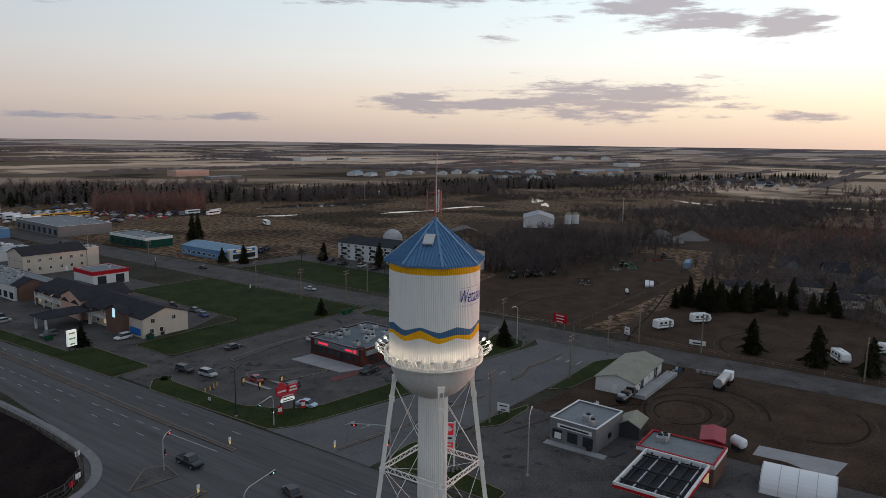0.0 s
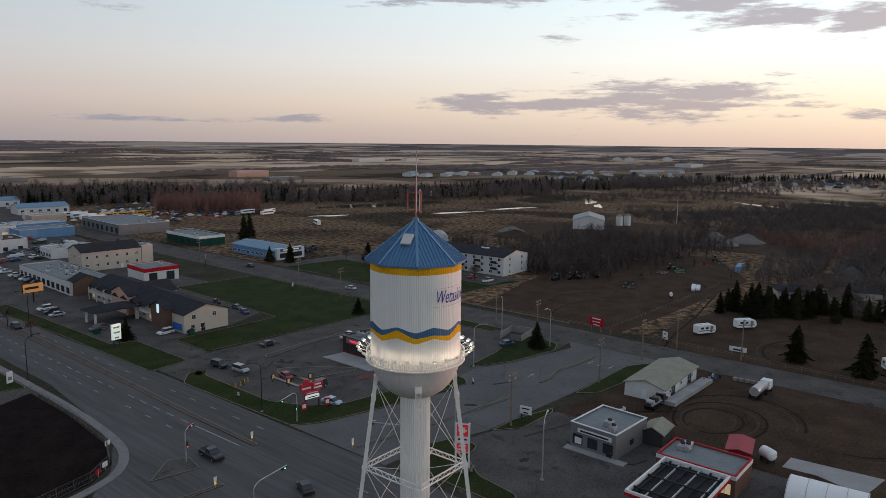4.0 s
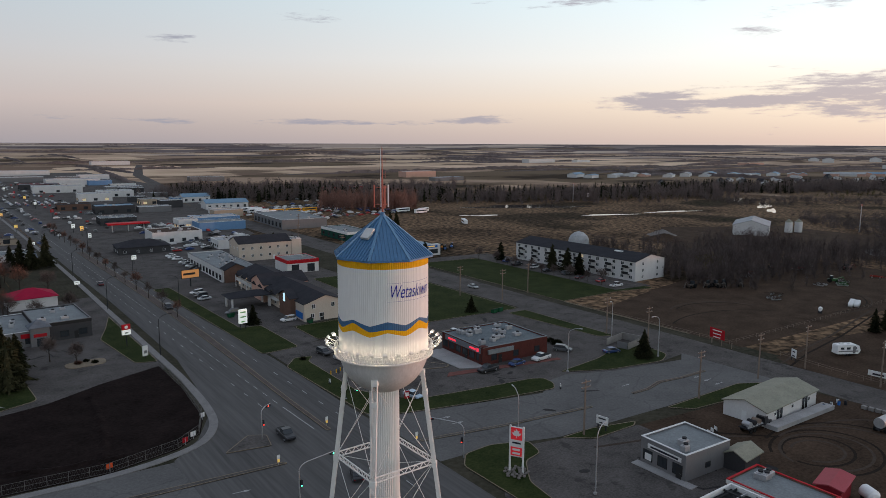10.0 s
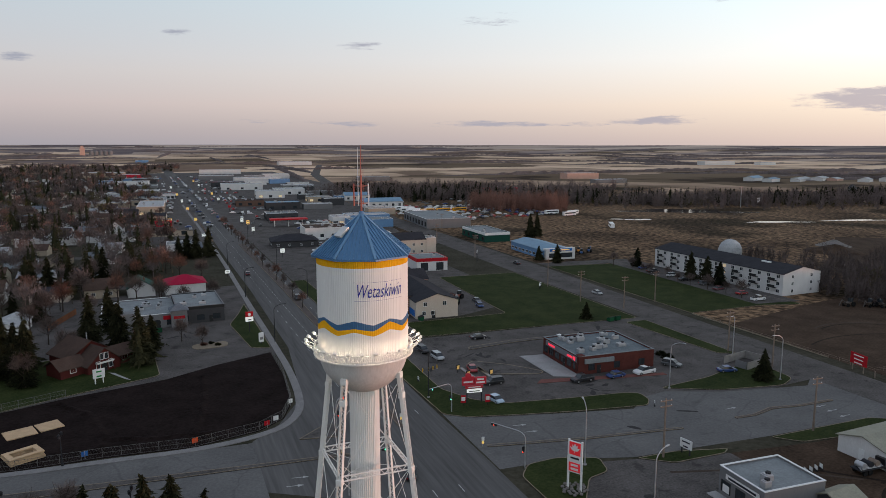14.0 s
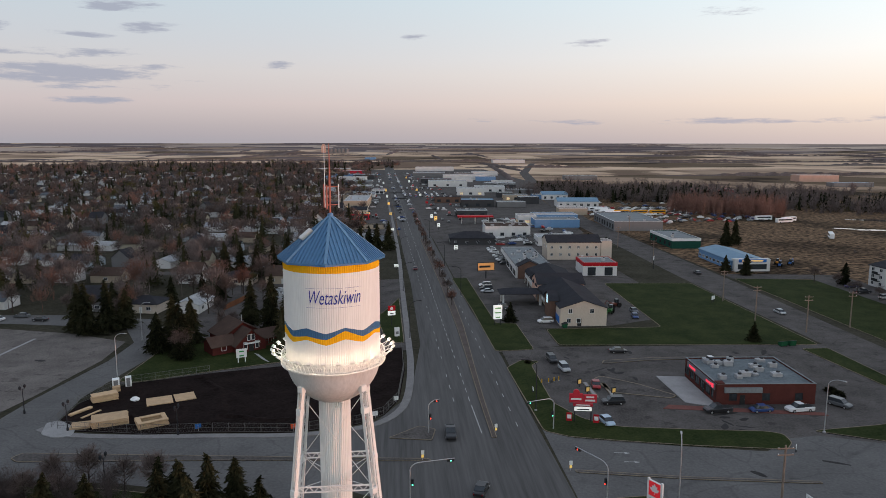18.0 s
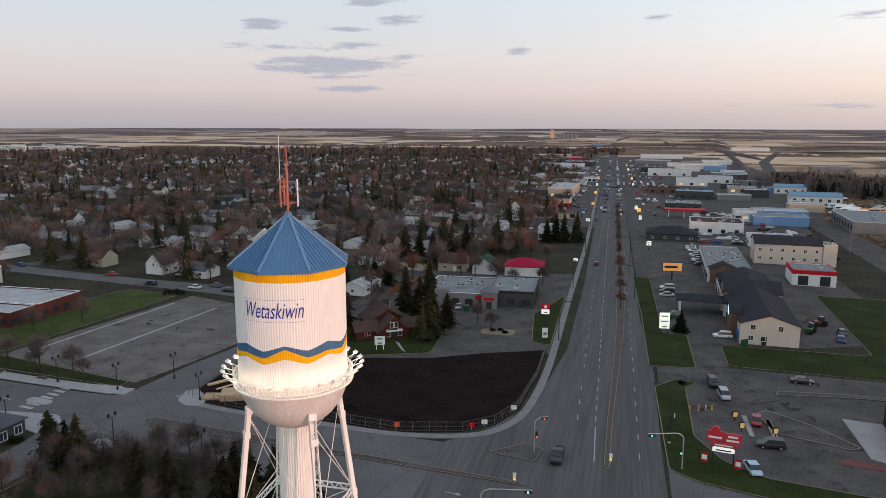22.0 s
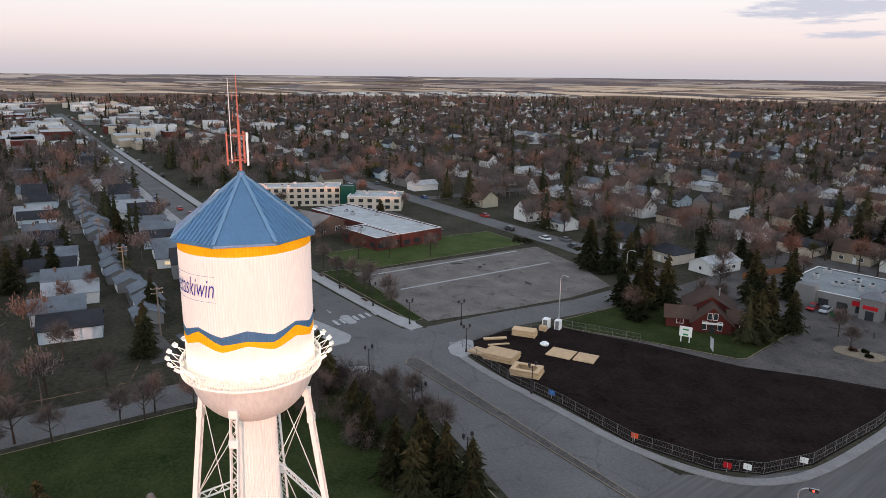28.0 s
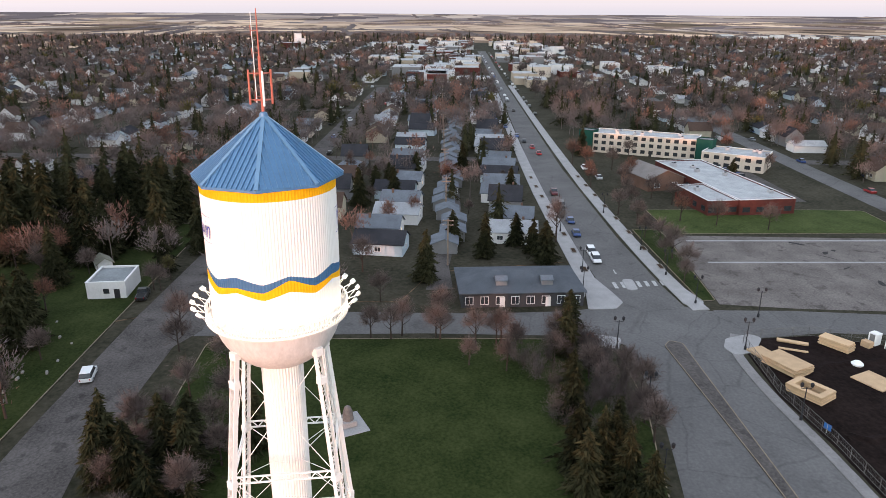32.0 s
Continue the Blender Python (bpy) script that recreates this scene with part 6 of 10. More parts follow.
container(-274, -53, 10, 12)
for k in range(9):
    solo("wrapped_bale", Shape().rod((-0.75, 0, 0.78), (0.75, 0, 0.78), 0.78, n=14), WHITE_PAINT, "round hay bale wrapped in white film", "bale", pose(-222 + 1.75 * (k % 5) + 0.3 * (k // 5), -54 + 0.6 * (k % 5) + 1.9 * (k // 5), 0.03, 0, 0, 110), "wrapped bales in the yard", smooth=False)
for k, (x, y, c_) in enumerate(((-244, -76, "brown"), (-251, -71, "green"), (-258, -74, "brown"), (-278, -70, "red"), (-287, -66, "brown"), (-271, -99, "red"), (-284, -101, "green"), (-205, -73, "brown"), (-212, -76, "brown"), (-244, -105, "red"), (-237, -103, "brown"))):
    dh = thing("disc_harrow", c_ + " steel disc harrow standing in the yard", "farm implement", pose(x, y, 0.03, 0, 0, 35 * k), "implements in the yard")
    pm = mat("implement_" + c_ + str(k), {"brown": (0.05, 0.035, 0.026), "green": (0.015, 0.09, 0.02), "red": (0.22, 0.03, 0.02)}[c_], 0.7, 1.0, 0.3)
    frame_ = Shape()
    for u_ in (-1.6, -0.5, 0.5, 1.6):
        frame_.box(0, u_, 0.75, 4.6, 0.16, 0.16)
    part("beam_frame", frame_.box(-2.2, 0, 0.74, 0.16, 3.6, 0.18).box(2.2, 0, 0.74, 0.16, 3.6, 0.18).bar((2.2, 0, 0.8), (4.4, 0, 0.5), 0.16), pm, dh)
    gang = Shape()
    for u_ in range(9):
        for v_ in (-1.4, 1.4):
            gang.rod((v_ - 0.05, -1.7 + 0.42 * u_, 0.42), (v_ + 0.05, -1.66 + 0.42 * u_, 0.42), 0.42, n=9)
    part("disc_gang", gang, STEEL, dh)
for x, y, s_ in ((-198.5, -53.6, 0.7),):
    tk = thing("fuel_tank", "white horizontal steel fuel tank on a stand", "tank", pose(x, y, 0, 0, 0, 25))
    part("barrel", Shape().rod((-1.6 * s_, 0, 1.3), (1.6 * s_, 0, 1.3), 0.85 * s_, n=16), WHITE_PAINT, tk, smooth=False)
    part("stand", Shape().box(-1, 0, -0.05, 0.2, 1.2, 0.9).box(1, 0, -0.05, 0.2, 1.2, 0.9), DARK_STEEL, tk)


def machine(x, y, rz, c, label):
    """A farm machine: chassis, cab, boom and wheels."""
    t = thing("farm_machine", label, "machinery", pose(x, y, 0, 0, 0, rz))
    pm = car_paint("machine_" + label.split()[0], c)
    part("chassis", Shape().box(0, 0, 0.7, 3.6, 1.2, 0.9, 0, 0.1), pm, t)
    part("cab", Shape().box(-0.6, 0, 1.6, 1.3, 1.2, 1.2, 0, 0.08), PANE, t)
    part("boom", Shape().bar((1.2, 0, 1.5), (3.4, 0, 2.6), 0.25).bar((3.4, 0, 2.6), (4.6, 0, 0.6), 0.22), pm, t)
    for sx, r in ((-1.2, 0.85), (1.3, 0.6)):
        for sy in (-0.85, 0.85):
            part("wheel", Shape().rod((sx, sy - 0.2, r), (sx, sy + 0.2, r), r, n=12), RUBBER, t)


for k, (x, y) in enumerate(((-250, -104), (-262, -106), (-207, -97), (-254, -76), (-288, -86), (-292, -70))):
    machine(x, y, 40 * k, ((0.02, 0.10, 0.02), (0.12, 0.03, 0.02), (0.06, 0.045, 0.035))[k % 3], ("green tractor parked in the yard", "rusty red implement in the yard", "brown weathered implement in the yard")[k % 3])
for k in range(4):
    machine(-198 - 6 * k, -102 + 3 * k, 15 * k, (0.06, 0.045, 0.035), "brown weathered implement in the yard")
machine(-75, -154, 60, (0.02, 0.16, 0.05), "green tractor parked in the yard")
machine(-79, -162, 20, (0.20, 0.05, 0.03), "rusty red implement in the yard")
pylon_sign(-138, -52, 80, 1.6, 5.2, 2.8, RED_TRIM, "red farm equipment sale board on posts", 3, WHITE_TRIM, 3, 0.15, post=WOOD_POLE)
pylon_sign(-141, -12, 95, 1.2, 4.4, 1.3, WHITE_TRIM, "white roadside advertising board", 1, TEXT_DARK, 2, 0.12, post=WOOD_POLE)
pylon_sign(-141, -32, 60, 0.8, 2.2, 2.2, WHITE_TRIM, "white notice board on the fence", 2, TEXT_DARK, 2, 0.1)
fence_line("post_fence", "low wooden post fence along the field", [(-140, -106), (-141, -50), (-173, -49), (-233, -48)], 3.2, 1.1, False, WOOD_POLE)
fence_line("post_fence", "low wooden post fence beside the road", [(-142, -36), (-140, -22), (-138, 8), (-137, 58)], 4.0, 1.2, False, WOOD_POLE)


def travel_trailer(x, y, rz, ln=6.4):
    t = thing("travel_trailer", "white travel trailer parked on the dirt", "trailer", pose(x, y, 0.02, 0, 0, rz), "parked trailers")
    p = [(-ln / 2, 0.6), (ln / 2 - 0.6, 0.6), (ln / 2, 1.4), (ln / 2 - 0.4, 2.7), (ln / 2 - 1.2, 3.0), (-ln / 2 + 0.2, 3.0), (-ln / 2, 2.6)]
    n = len(p)
    body = Shape().add([(a, -1.2, b) for a, b in p] + [(a, 1.2, b) for a, b in p], [tuple(range(n)), tuple(range(2 * n - 1, n - 1, -1))] + [(i, n + i, n + (i + 1) % n, (i + 1) % n) for i in range(n)])
    part("body", body, WHITE_PAINT, t)
    for s_ in (-1, 1):
        part("stripe", Shape().box(-0.2, s_ * 1.21, 1.2, ln * 0.85, 0.02, 0.3), GREY_WALL, t)
        for k in range(3):
            part("window", Shape().box(-ln * 0.3 + k * ln * 0.27, s_ * 1.21, 1.8, 1.0, 0.03, 0.6), PANE, t)
        for k in (-0.5, 0.5):
            part("wheel", Shape().rod((k - 0.3, s_ * 0.95, 0.36), (k - 0.3, s_ * 1.2, 0.36), 0.36, n=12), RUBBER, t)
    part("door", Shape().box(ln * 0.22, -1.23, 0.75, 0.7, 0.03, 1.9), GREY_WALL, t)
    part("hitch", Shape().bar((ln / 2 - 0.6, 0, 0.6), (ln / 2 + 1.0, 0, 0.5), 0.15), DARK_STEEL, t)
    part("roof_vent", Shape().box(0.5, 0, 3.0, 0.6, 0.6, 0.2).box(-1.6, 0, 3.0, 0.9, 0.8, 0.28), WHITE_TRIM, t)


for x, y, rz in ((-157, -26.5, 150), (-171.8, -19.5, 140), (-152.5, 21.5, 30), (-168, 31, 105)):
    travel_trailer(x, y, rz)
slab("trailer_yard", [(-136.2, 58), (-136.2, -30), (-140, -36), (-166, -38), (-231, -24), (-231, 58)], DIRT, "bare dirt trailer storage yard", "ground", 0.02)

# ---- filling station ----
office = flat_building("office_building", "small grey office with a flat roof and white edge", -68, -12.6, 11.5, 9.4, 4.6, -3, GREY_WALL, GREY_ROOF, WHITE_TRIM, 2, [(1, 3, 0.7, 1.9, 1.9), (2, 1, 1.2, 1.2, 1.0)], [(1, 3.4)], None, "office", 2)
part("sign_board", Shape().box(5.9, 0.4, 3.1, 0.12, 7.0, 0.8, 0, 0.02), WHITE_TRIM, office, "white sign board")
bars_w = Shape().box(5.97, 0.4, 3.32, 0.03, 5.8, 0.34)
part("lettering", bars_w, TEXT_DARK, office)
part("window_poster", Shape().box(5.95, -2.9, 0.9, 0.06, 1.4, 1.2), WHITE_TRIM, office)
slab("office_walk", [(-60.5, -18), (-60.5, -6), (-62.3, -6), (-62.3, -18)], CONCRETE, "concrete step before the office", "sidewalk", 0.15)
store = flat_building("station_store", "filling station store with red and white edge", -65.6, 6.0, 8.4, 13, 4.0, 0, BRICK_BROWN, GREY_ROOF, RED_TRIM, 3, [(1, 4, 0.6, 2.0, 2.0)], [(1, 0)], (WHITE_TRIM, 0.7), "store", 7)
gas = thing("fuel_canopy", "red and white fuel station canopy with open steel deck", "canopy", pose(-50.5, 7.5, 0))
part("fascia", ring([(-7.3, -5.2), (7.3, -5.2), (7.3, 5.2), (-7.3, 5.2)], 0.3, 4.7, 5.6), WHITE_TRIM, gas)
part("red_band", ring([(-7.36, -5.26), (7.36, -5.26), (7.36, 5.26), (-7.36, 5.26)], 0.055, 4.75, 5.2), RED_TRIM, gas)
part("deck", Shape().box(0, 0, 4.75, 14, 9.8, 0.1), DARK_STEEL, gas)
for k in range(6):
    part("roof_beam", Shape().bar((-7, -4 + 1.6 * k, 5.15), (7, -4 + 1.6 * k, 5.15), 0.16, 0.3), STEEL if k % 2 else DARK_STEEL, gas)
for k in range(3):
    part("cross_beam", Shape().bar((-5 + 5 * k, -4.8, 5.3), (-5 + 5 * k, 4.8, 5.3), 0.3, 0.25), DARK_STEEL, gas)
for x in (-4.5, 4.5):
    part("column", Shape().box(x, 0, -0.1, 0.4, 0.4, 4.9, 0, 0.03), WHITE_TRIM, gas)
    part("pump", Shape().box(x, 1.4, 0, 0.6, 0.9, 1.7, 0, 0.05), RED_TRIM, gas, "red fuel pump")
shed = gable_building("metal_shed", "white metal shed with a weathered roof", pose(-104.5, -17.6, 0, 0, 0, 2), 21, 9.0, 3.1, 1.3, WHITE_WALL, METAL_ROOF, [(2, 3, 1.6, 1.0, 0.8), (2, 2, 0.1, 2.6, 2.8)], [(1, 0)], False, "shed")
slab("loading_dock", [(-94, -12.7), (-115, -12), (-115, -9.5), (-94, -10.2)], CONCRETE, "raised concrete loading dock", "dock", 0.9)
gable_building("dark_shed", "small dark shed with a metal roof", pose(-75, -6.2, 0, 0, 0, 5), 5.5, 4.0, 2.6, 1.0, DARK_WALL, METAL_ROOF, (), [(0, 0)], False, "shed")
gable_building("red_shed", "red metal shed with a red roof", pose(-76.2, 8.6, 0, 0, 0, 12), 6.4, 3.6, 3.2, 0.4, mat("dark_red_metal", (0.22, 0.02, 0.03), 0.6, 2, 0.15), mat("red_metal_roof", (0.32, 0.06, 0.075), 0.5, 2, 0.15), (), [(1, 0)], False, "shed")
pt_ = thing("propane_tank", "large white propane tank on steel saddles", "tank", pose(-79.6, 12.4, 0, 0, 0, 60))
part("barrel", Shape().rod((-1.1, 0, 1.6), (1.1, 0, 1.6), 1.0, n=20).rod((-1.5, 0, 1.6), (-1.1, 0, 1.6), 0.55, 1.0, 20).rod((1.1, 0, 1.6), (1.5, 0, 1.6), 1.0, 0.55, 20), WHITE_PAINT, pt_)
part("saddle", Shape().box(-0.8, 0, -0.05, 0.3, 1.6, 0.9).box(0.8, 0, -0.05, 0.3, 1.6, 0.9), DARK_STEEL, pt_)
slab("concrete_pad", [(-84, 15.2), (-85.4, 29.6), (-76.6, 28), (-79.4, 20.5), (-79, 15)], CONCRETE, "old stained concrete pad", "ground", 0.05)
hoop = thing("fabric_shelter", "white arched fabric storage shelter", "shelter", pose(-69, 24, 0, 0, 0, 95))
n_, arc = 14, []
for k in range(n_ + 1):
    a = math.pi * k / n_
    arc.append((4.0 * math.cos(a), 3.4 * math.sin(a) ** 0.8))
hs = Shape().add([(-5.5, a, b) for a, b in arc] + [(5.5, a, b) for a, b in arc], [(i, i + 1, n_ + 2 + i, n_ + 1 + i) for i in range(n_)] + [tuple(range(n_, -1, -1)), tuple(range(n_ + 1, 2 * n_ + 2))])
part("cover", hs, WHITE_PAINT, hoop)
for k in range(5):
    s_ = Shape()
    for (a, b), (c, d) in zip(arc, arc[1:]):
        s_.bar((-5.4 + 2.7 * k, a * 1.008, b * 1.008), (-5.4 + 2.7 * k, c * 1.008, d * 1.008), 0.08, 0.05)
    part("rib", s_, STEEL, hoop)
tanker = thing("tanker_truck", "silver fuel tanker truck parked on the dirt", "truck", pose(-114, 1.4, 0.03, 0, 0, 178))
part("barrel", Shape().rod((-4.4, 0, 1.9), (2.2, 0, 1.9), 1.05, n=18), STEEL, tanker, "silver cylindrical tank")
part("chassis", Shape().box(-0.4, 0, 0.65, 9.0, 0.9, 0.3), DARK_STEEL, tanker)
part("cab", Shape().box(3.9, 0, 0.6, 2.2, 2.2, 2.1, 0, 0.15), WHITE_PAINT, tanker)
part("windscreen", Shape().box(5.01, 0, 1.6, 0.05, 1.9, 0.8), PANE, tanker)
for sx in (-3.6, -2.5, 1.0, 4.2):
    for sy in (-0.95, 0.95):
        part("wheel", Shape().rod((sx, sy - 0.2, 0.5), (sx, sy + 0.2, 0.5), 0.5, n=12), RUBBER, tanker)
LEAF_RED = glow("maple_sign_red", (0.62, 0.02, 0.03), 0.3)
leaf = thing("station_sign", "red and white filling station price sign on two posts", "sign", pose(-41.5, -26.6, 0.15, 0, 0, 120))
for x in (-1.15, 1.15):
    part("post", Shape().box(x, 0, -0.1, 0.28, 0.28, 8.4), WHITE_TRIM, leaf)
part("sign_box", Shape().box(0, 0, 2.9, 2.1, 0.3, 5.2, 0, 0.04), WHITE_TRIM, leaf)
for s_ in (-1, 1):
    part("leaf_panel", Shape().box(0, s_ * 0.16, 5.9, 1.95, 0.03, 2.1), LEAF_RED, leaf)
    star = [(0, 1.75), (0.22, 1.3), (0.5, 1.45), (0.42, 1.0), (0.85, 1.05), (0.6, 0.62), (0.3, 0.45), (0.06, 0.5), (0.06, 0.12), (-0.06, 0.12), (-0.06, 0.5), (-0.3, 0.45), (-0.6, 0.62), (-0.85, 1.05), (-0.42, 1.0), (-0.5, 1.45), (-0.22, 1.3)]
    part("leaf_emblem", Shape().add([(a, s_ * 0.185, 6.1 + b) for a, b in star], [tuple(range(len(star)))]), WHITE_TRIM, leaf)
    part("price_panel", Shape().box(0, s_ * 0.16, 3.1, 1.95, 0.03, 1.5), LEAF_RED, leaf)
    part("lettering", Shape().box(0, s_ * 0.17, 5.2, 1.5, 0.03, 0.3), TEXT_DARK, leaf)
    for k in range(2):
        part("lettering", Shape().box(0, s_ * 0.19, 3.35 + 0.65 * k, 1.3, 0.02, 0.35), WHITE_TRIM, leaf)
rk = Shape()
for k in range(26):
    a, r = 2.4 * k, 2.2 * math.sqrt((k + 1) / 26)
    rk.box(r * math.cos(a), r * math.sin(a), 0, 0.6, 0.5, 0.35, 40 * k, 0.12)
solo("rock_bed", rk, GRAVEL, "bed of grey rocks under the station sign", "rocks", pose(-41.5, -26.6, 0.15), kind="stuff")
pylon_sign(-67, -30.4, 100, 1.2, 2.6, 1.7, WHITE_TRIM, "white advertising board on the grass", 2, TEXT_DARK, 2, 0.15)

# ---- building site ----
FENCE_GREY = mat("dull_galvanised_wire", (0.13, 0.125, 0.12), 0.7, 1.0, 0.2)
fence_line("site_fence", "temporary steel mesh fence round the soil lot", [(59.2, -70.5), (42.6, -67.5), (29.3, -67.6), (13.9, -66.3), (2, -69.4), (-3.1, -73.8), (-6.2, -82.3), (-7.6, -101.4), (-7.4, -120.4)], 3.0, 1.8, True, FENCE_GREY)
fence_line("site_fence", "temporary steel mesh fence round the soil lot", [(38.8, -103), (55.6, -96.2), (61.3, -84), (60.9, -71.6)], 3.0, 1.8, True, FENCE_GREY)


def lumber_pile(x, y, rz, w, d, layers, label="stack of pale wooden roof panels on bare soil", hollow=False):
    t = thing("lumber_stack", label, "lumber", pose(x, y, 0.06, 0, 0, rz), "lumber stacks")
    q = random.Random(int(x * 7))
    for k in range(layers):
        ox, oy = q.uniform(-0.15, 0.15), q.uniform(-0.15, 0.15)
        if hollow:
            part("panel", ring([(-w / 2 + ox, -d / 2 + oy), (w / 2 + ox, -d / 2 + oy), (w / 2 + ox, d / 2 + oy), (-w / 2 + ox, d / 2 + oy)], 0.9, 0.22 * k, 0.22 * k + 0.18), LUMBER, t)
        else:
            part("panel", Shape().box(ox, oy, 0.22 * k, w, d, 0.18, q.uniform(-1.5, 1.5)), LUMBER, t)
    return t


lumber_pile(50.5, -73.3, 20, 6.5, 4.4, 6)
lumber_pile(42.1, -72, 28, 5.6, 4.0, 6, "open stack of pale wooden wall frames", True)
lumber_pile(56.5, -86, 30, 5.0, 2.4, 7)
lumber_pile(44.5, -84.5, 22, 5.2, 4.6, 1, "flat wooden platform lying on the soil")
lumber_pile(40, -86.6, 22, 4.2, 4.4, 1, "flat wooden platform lying on the soil")
lumber_pile(58.8, -79.3, 60, 5.0, 0.9, 2, "low stack of pale boards")
lumber_pile(56, -77.9, 62, 4.6, 0.5, 1, "low stack of pale boards")
lumber_pile(55.4, -71.7, 15, 3.4, 3.2, 2)
for x, y, s_ in ((56.9, -93.3, 1.5), (54.7, -94.7, 1.3)):
    c_ = thing("site_toilet", "white portable site cabin", "cabin", pose(x, y, 0.06, 0, 0, 20))
    part("cabin", Shape().box(0, 0, 0, s_, s_, 2.2, 0, 0.06), WHITE_PAINT, c_)
    part("door", Shape().box(0, s_ / 2 + 0.02, 0.1, s_ * 0.6, 0.04, 1.9), GREY_WALL, c_)
solo("crate", Shape().box(0, 0, 0, 1.6, 1.2, 1.1, 0, 0.04), LUMBER, "pale wooden crate on the soil", "crate", pose(56.1, -91.4, 0.06, 0, 0, 20))
solo("wrapped_bundle", Shape().turned([(0.9, 0), (1.0, 0.3), (0.5, 0.7), (0.1, 0.8)], 10), WHITE_PAINT, "white wrapped bundle on the soil", "bundle", pose(50, -85.3, 0.06))
for x, y, mt, lb in ((32.1, -68, BLUE_TRIM, "blue notice panel on the site fence"), (13.9, -66.8, mat("orange_panel", (0.7, 0.1, 0.03), 0.6, 1, 0.1), "orange warning panel on the site fence"), (0.5, -70.2, RED_TRIM, "red notice panel on the site fence"), (-1.5, -72.1, WHITE_TRIM, "white notice panel on the site fence"), (-5.7, -80.3, WHITE_TRIM, "white notice panel on the site fence")):
    b = thing("site_notice", lb, "sign", pose(x, y, 0.06, 0, 0, 20))
    part("post", Shape().box(0, 0.06, 0, 0.06, 0.06, 1.4), STEEL, b)
    part("panel", Shape().box(0, 0, 0.5, 1.1, 0.05, 0.9), mt, b)
for k, line in enumerate((((15.5, -68.5), (12.2, -79), (11.0, -90), (10.2, -108)), ((30.5, -70), (29.6, -77), (33, -90), (40.5, -100)), ((30, -76), (20, -72.6), (9.5, -71.5)), ((44, -71), (50, -80), (51, -92)))):
    s_, n_ = Shape(), 0
    for a, b in zip(line, line[1:]):
        a, b = Vector((*a, 0)), Vector((*b, 0))
        o_ = Vector((a.y - b.y, b.x - a.x, 0)).normalized()
        for j in range(10):
            p_ = a.lerp(b, j / 10) + o_ * 0.9 * noise.noise((n_ / 3, k, 0))
            w_, h_ = 1.1 + 0.5 * noise.noise((n_ / 2, k, 4)), 0.30 + 0.2 * noise.noise((n_ / 2, 9, k))
            s_.v += [tuple(p_ + o_ * w_ + Vector((0, 0, -0.02))), tuple(p_ + o_ * 0.2 + Vector((0, 0, h_))), tuple(p_ - o_ * 0.2 + Vector((0, 0, h_ * 0.9))), tuple(p_ - o_ * w_ + Vector((0, 0, -0.02)))]
            if n_:
                s_.f += [(4 * n_ - 4 + i, 4 * n_ - 3 + i, 4 * n_ + 1 + i, 4 * n_ + i) for i in range(3)]
            n_ += 1
    solo("soil_ridge", s_, SOIL, "low ridge of black topsoil", "soil", pose(0, 0, 0.06), kind="stuff")

# ---- lodge, burger shops east of the highway ----
RED_WOOD = wall_mat("red_stained_wood", (0.085, 0.022, 0.019))
lodge = thing("lodge", "red wooden chalet with steep brown shingle roofs", "lodge", pose(33.6, -121.6, 0, 0, 0, 125))
for nm, w, d, h, rise, x, y, rz in (("hall", 9, 11, 3.6, 3.2, -7.5, 0, 0), ("front_gable", 8, 8.2, 2.4, 3.5, -1.5, 0, 0), ("side_wing", 6, 6.2, 2.5, 1.7, -2.6, 6.6, 90), ("side_wing", 6, 6.2, 2.5, 1.7, -2.6, -6.6, 90)):
    wg, sg = gable_shapes(w, d, h, rise, 0.55)
    wing = part(nm, wg, RED_WOOD, lodge, m=pose(x, y, 0, 0, 0, rz))
    for s_ in sg:
        part("roof_slope", s_, BROWN_ROOF, wing)
for x, y, w, h, z in ((2.53, -1.6, 1.0, 2.0, 0.8), (2.53, 1.6, 1.0, 2.0, 0.8), (2.53, -0.6, 0.9, 1.6, 3.1), (2.53, 0.6, 0.9, 1.6, 3.1), (0.43, 6.6, 1.4, 1.2, 1.0), (0.43, -6.6, 1.4, 1.2, 1.0)):
    window(lodge, w, h, pose(x + 0.02, y, z, 0, 0, 90))
door_part(lodge, pose(2.54, 0, 0, 0, 0, 90), DARK_TRIM, 1.4, 2.2)
part("name_board", Shape().box(3.2, 0, 2.3, 0.1, 4.4, 0.45, 0, 0.02), WHITE_TRIM, lodge, "white name board")
for y in (-2.2, 2.2):
    part("porch_post", Shape().box(3.2, y, 0, 0.22, 0.22, 2.4), RED_WOOD, lodge)
part("vent_pipe", Shape().rod((-8, 2, 5.0), (-8, 2, 7.6), 0.15, n=8), STEEL, lodge)
slab("lodge_walk", [(29.8, -116.6), (31.2, -117.6), (27.6, -111.5), (25.8, -109.6)], CONCRETE, "concrete path to the chalet door", "sidewalk", 0.17)
pylon_sign(32.7, -110.1, 200, 1.4, 2.6, 2.2, WHITE_TRIM, "green and white lodge sign", 2, mat("sign_green", (0.03, 0.22, 0.06), 0.5, 1, 0.1), 2, 0.15, post=WHITE_TRIM)
flat_building("burger_shop", "grey flat-roofed burger shop with dark front", 8.4, -171.2, 14, 22, 5.2, 3, DARK_WALL, GREY_ROOF, GREY_WALL, 4, [(2, 3, 0.8, 2.2, 1.8), (3, 3, 0.8, 2.2, 1.8)], [(2, 3)], (DARK_TRIM, 0.9), "restaurant", 4)
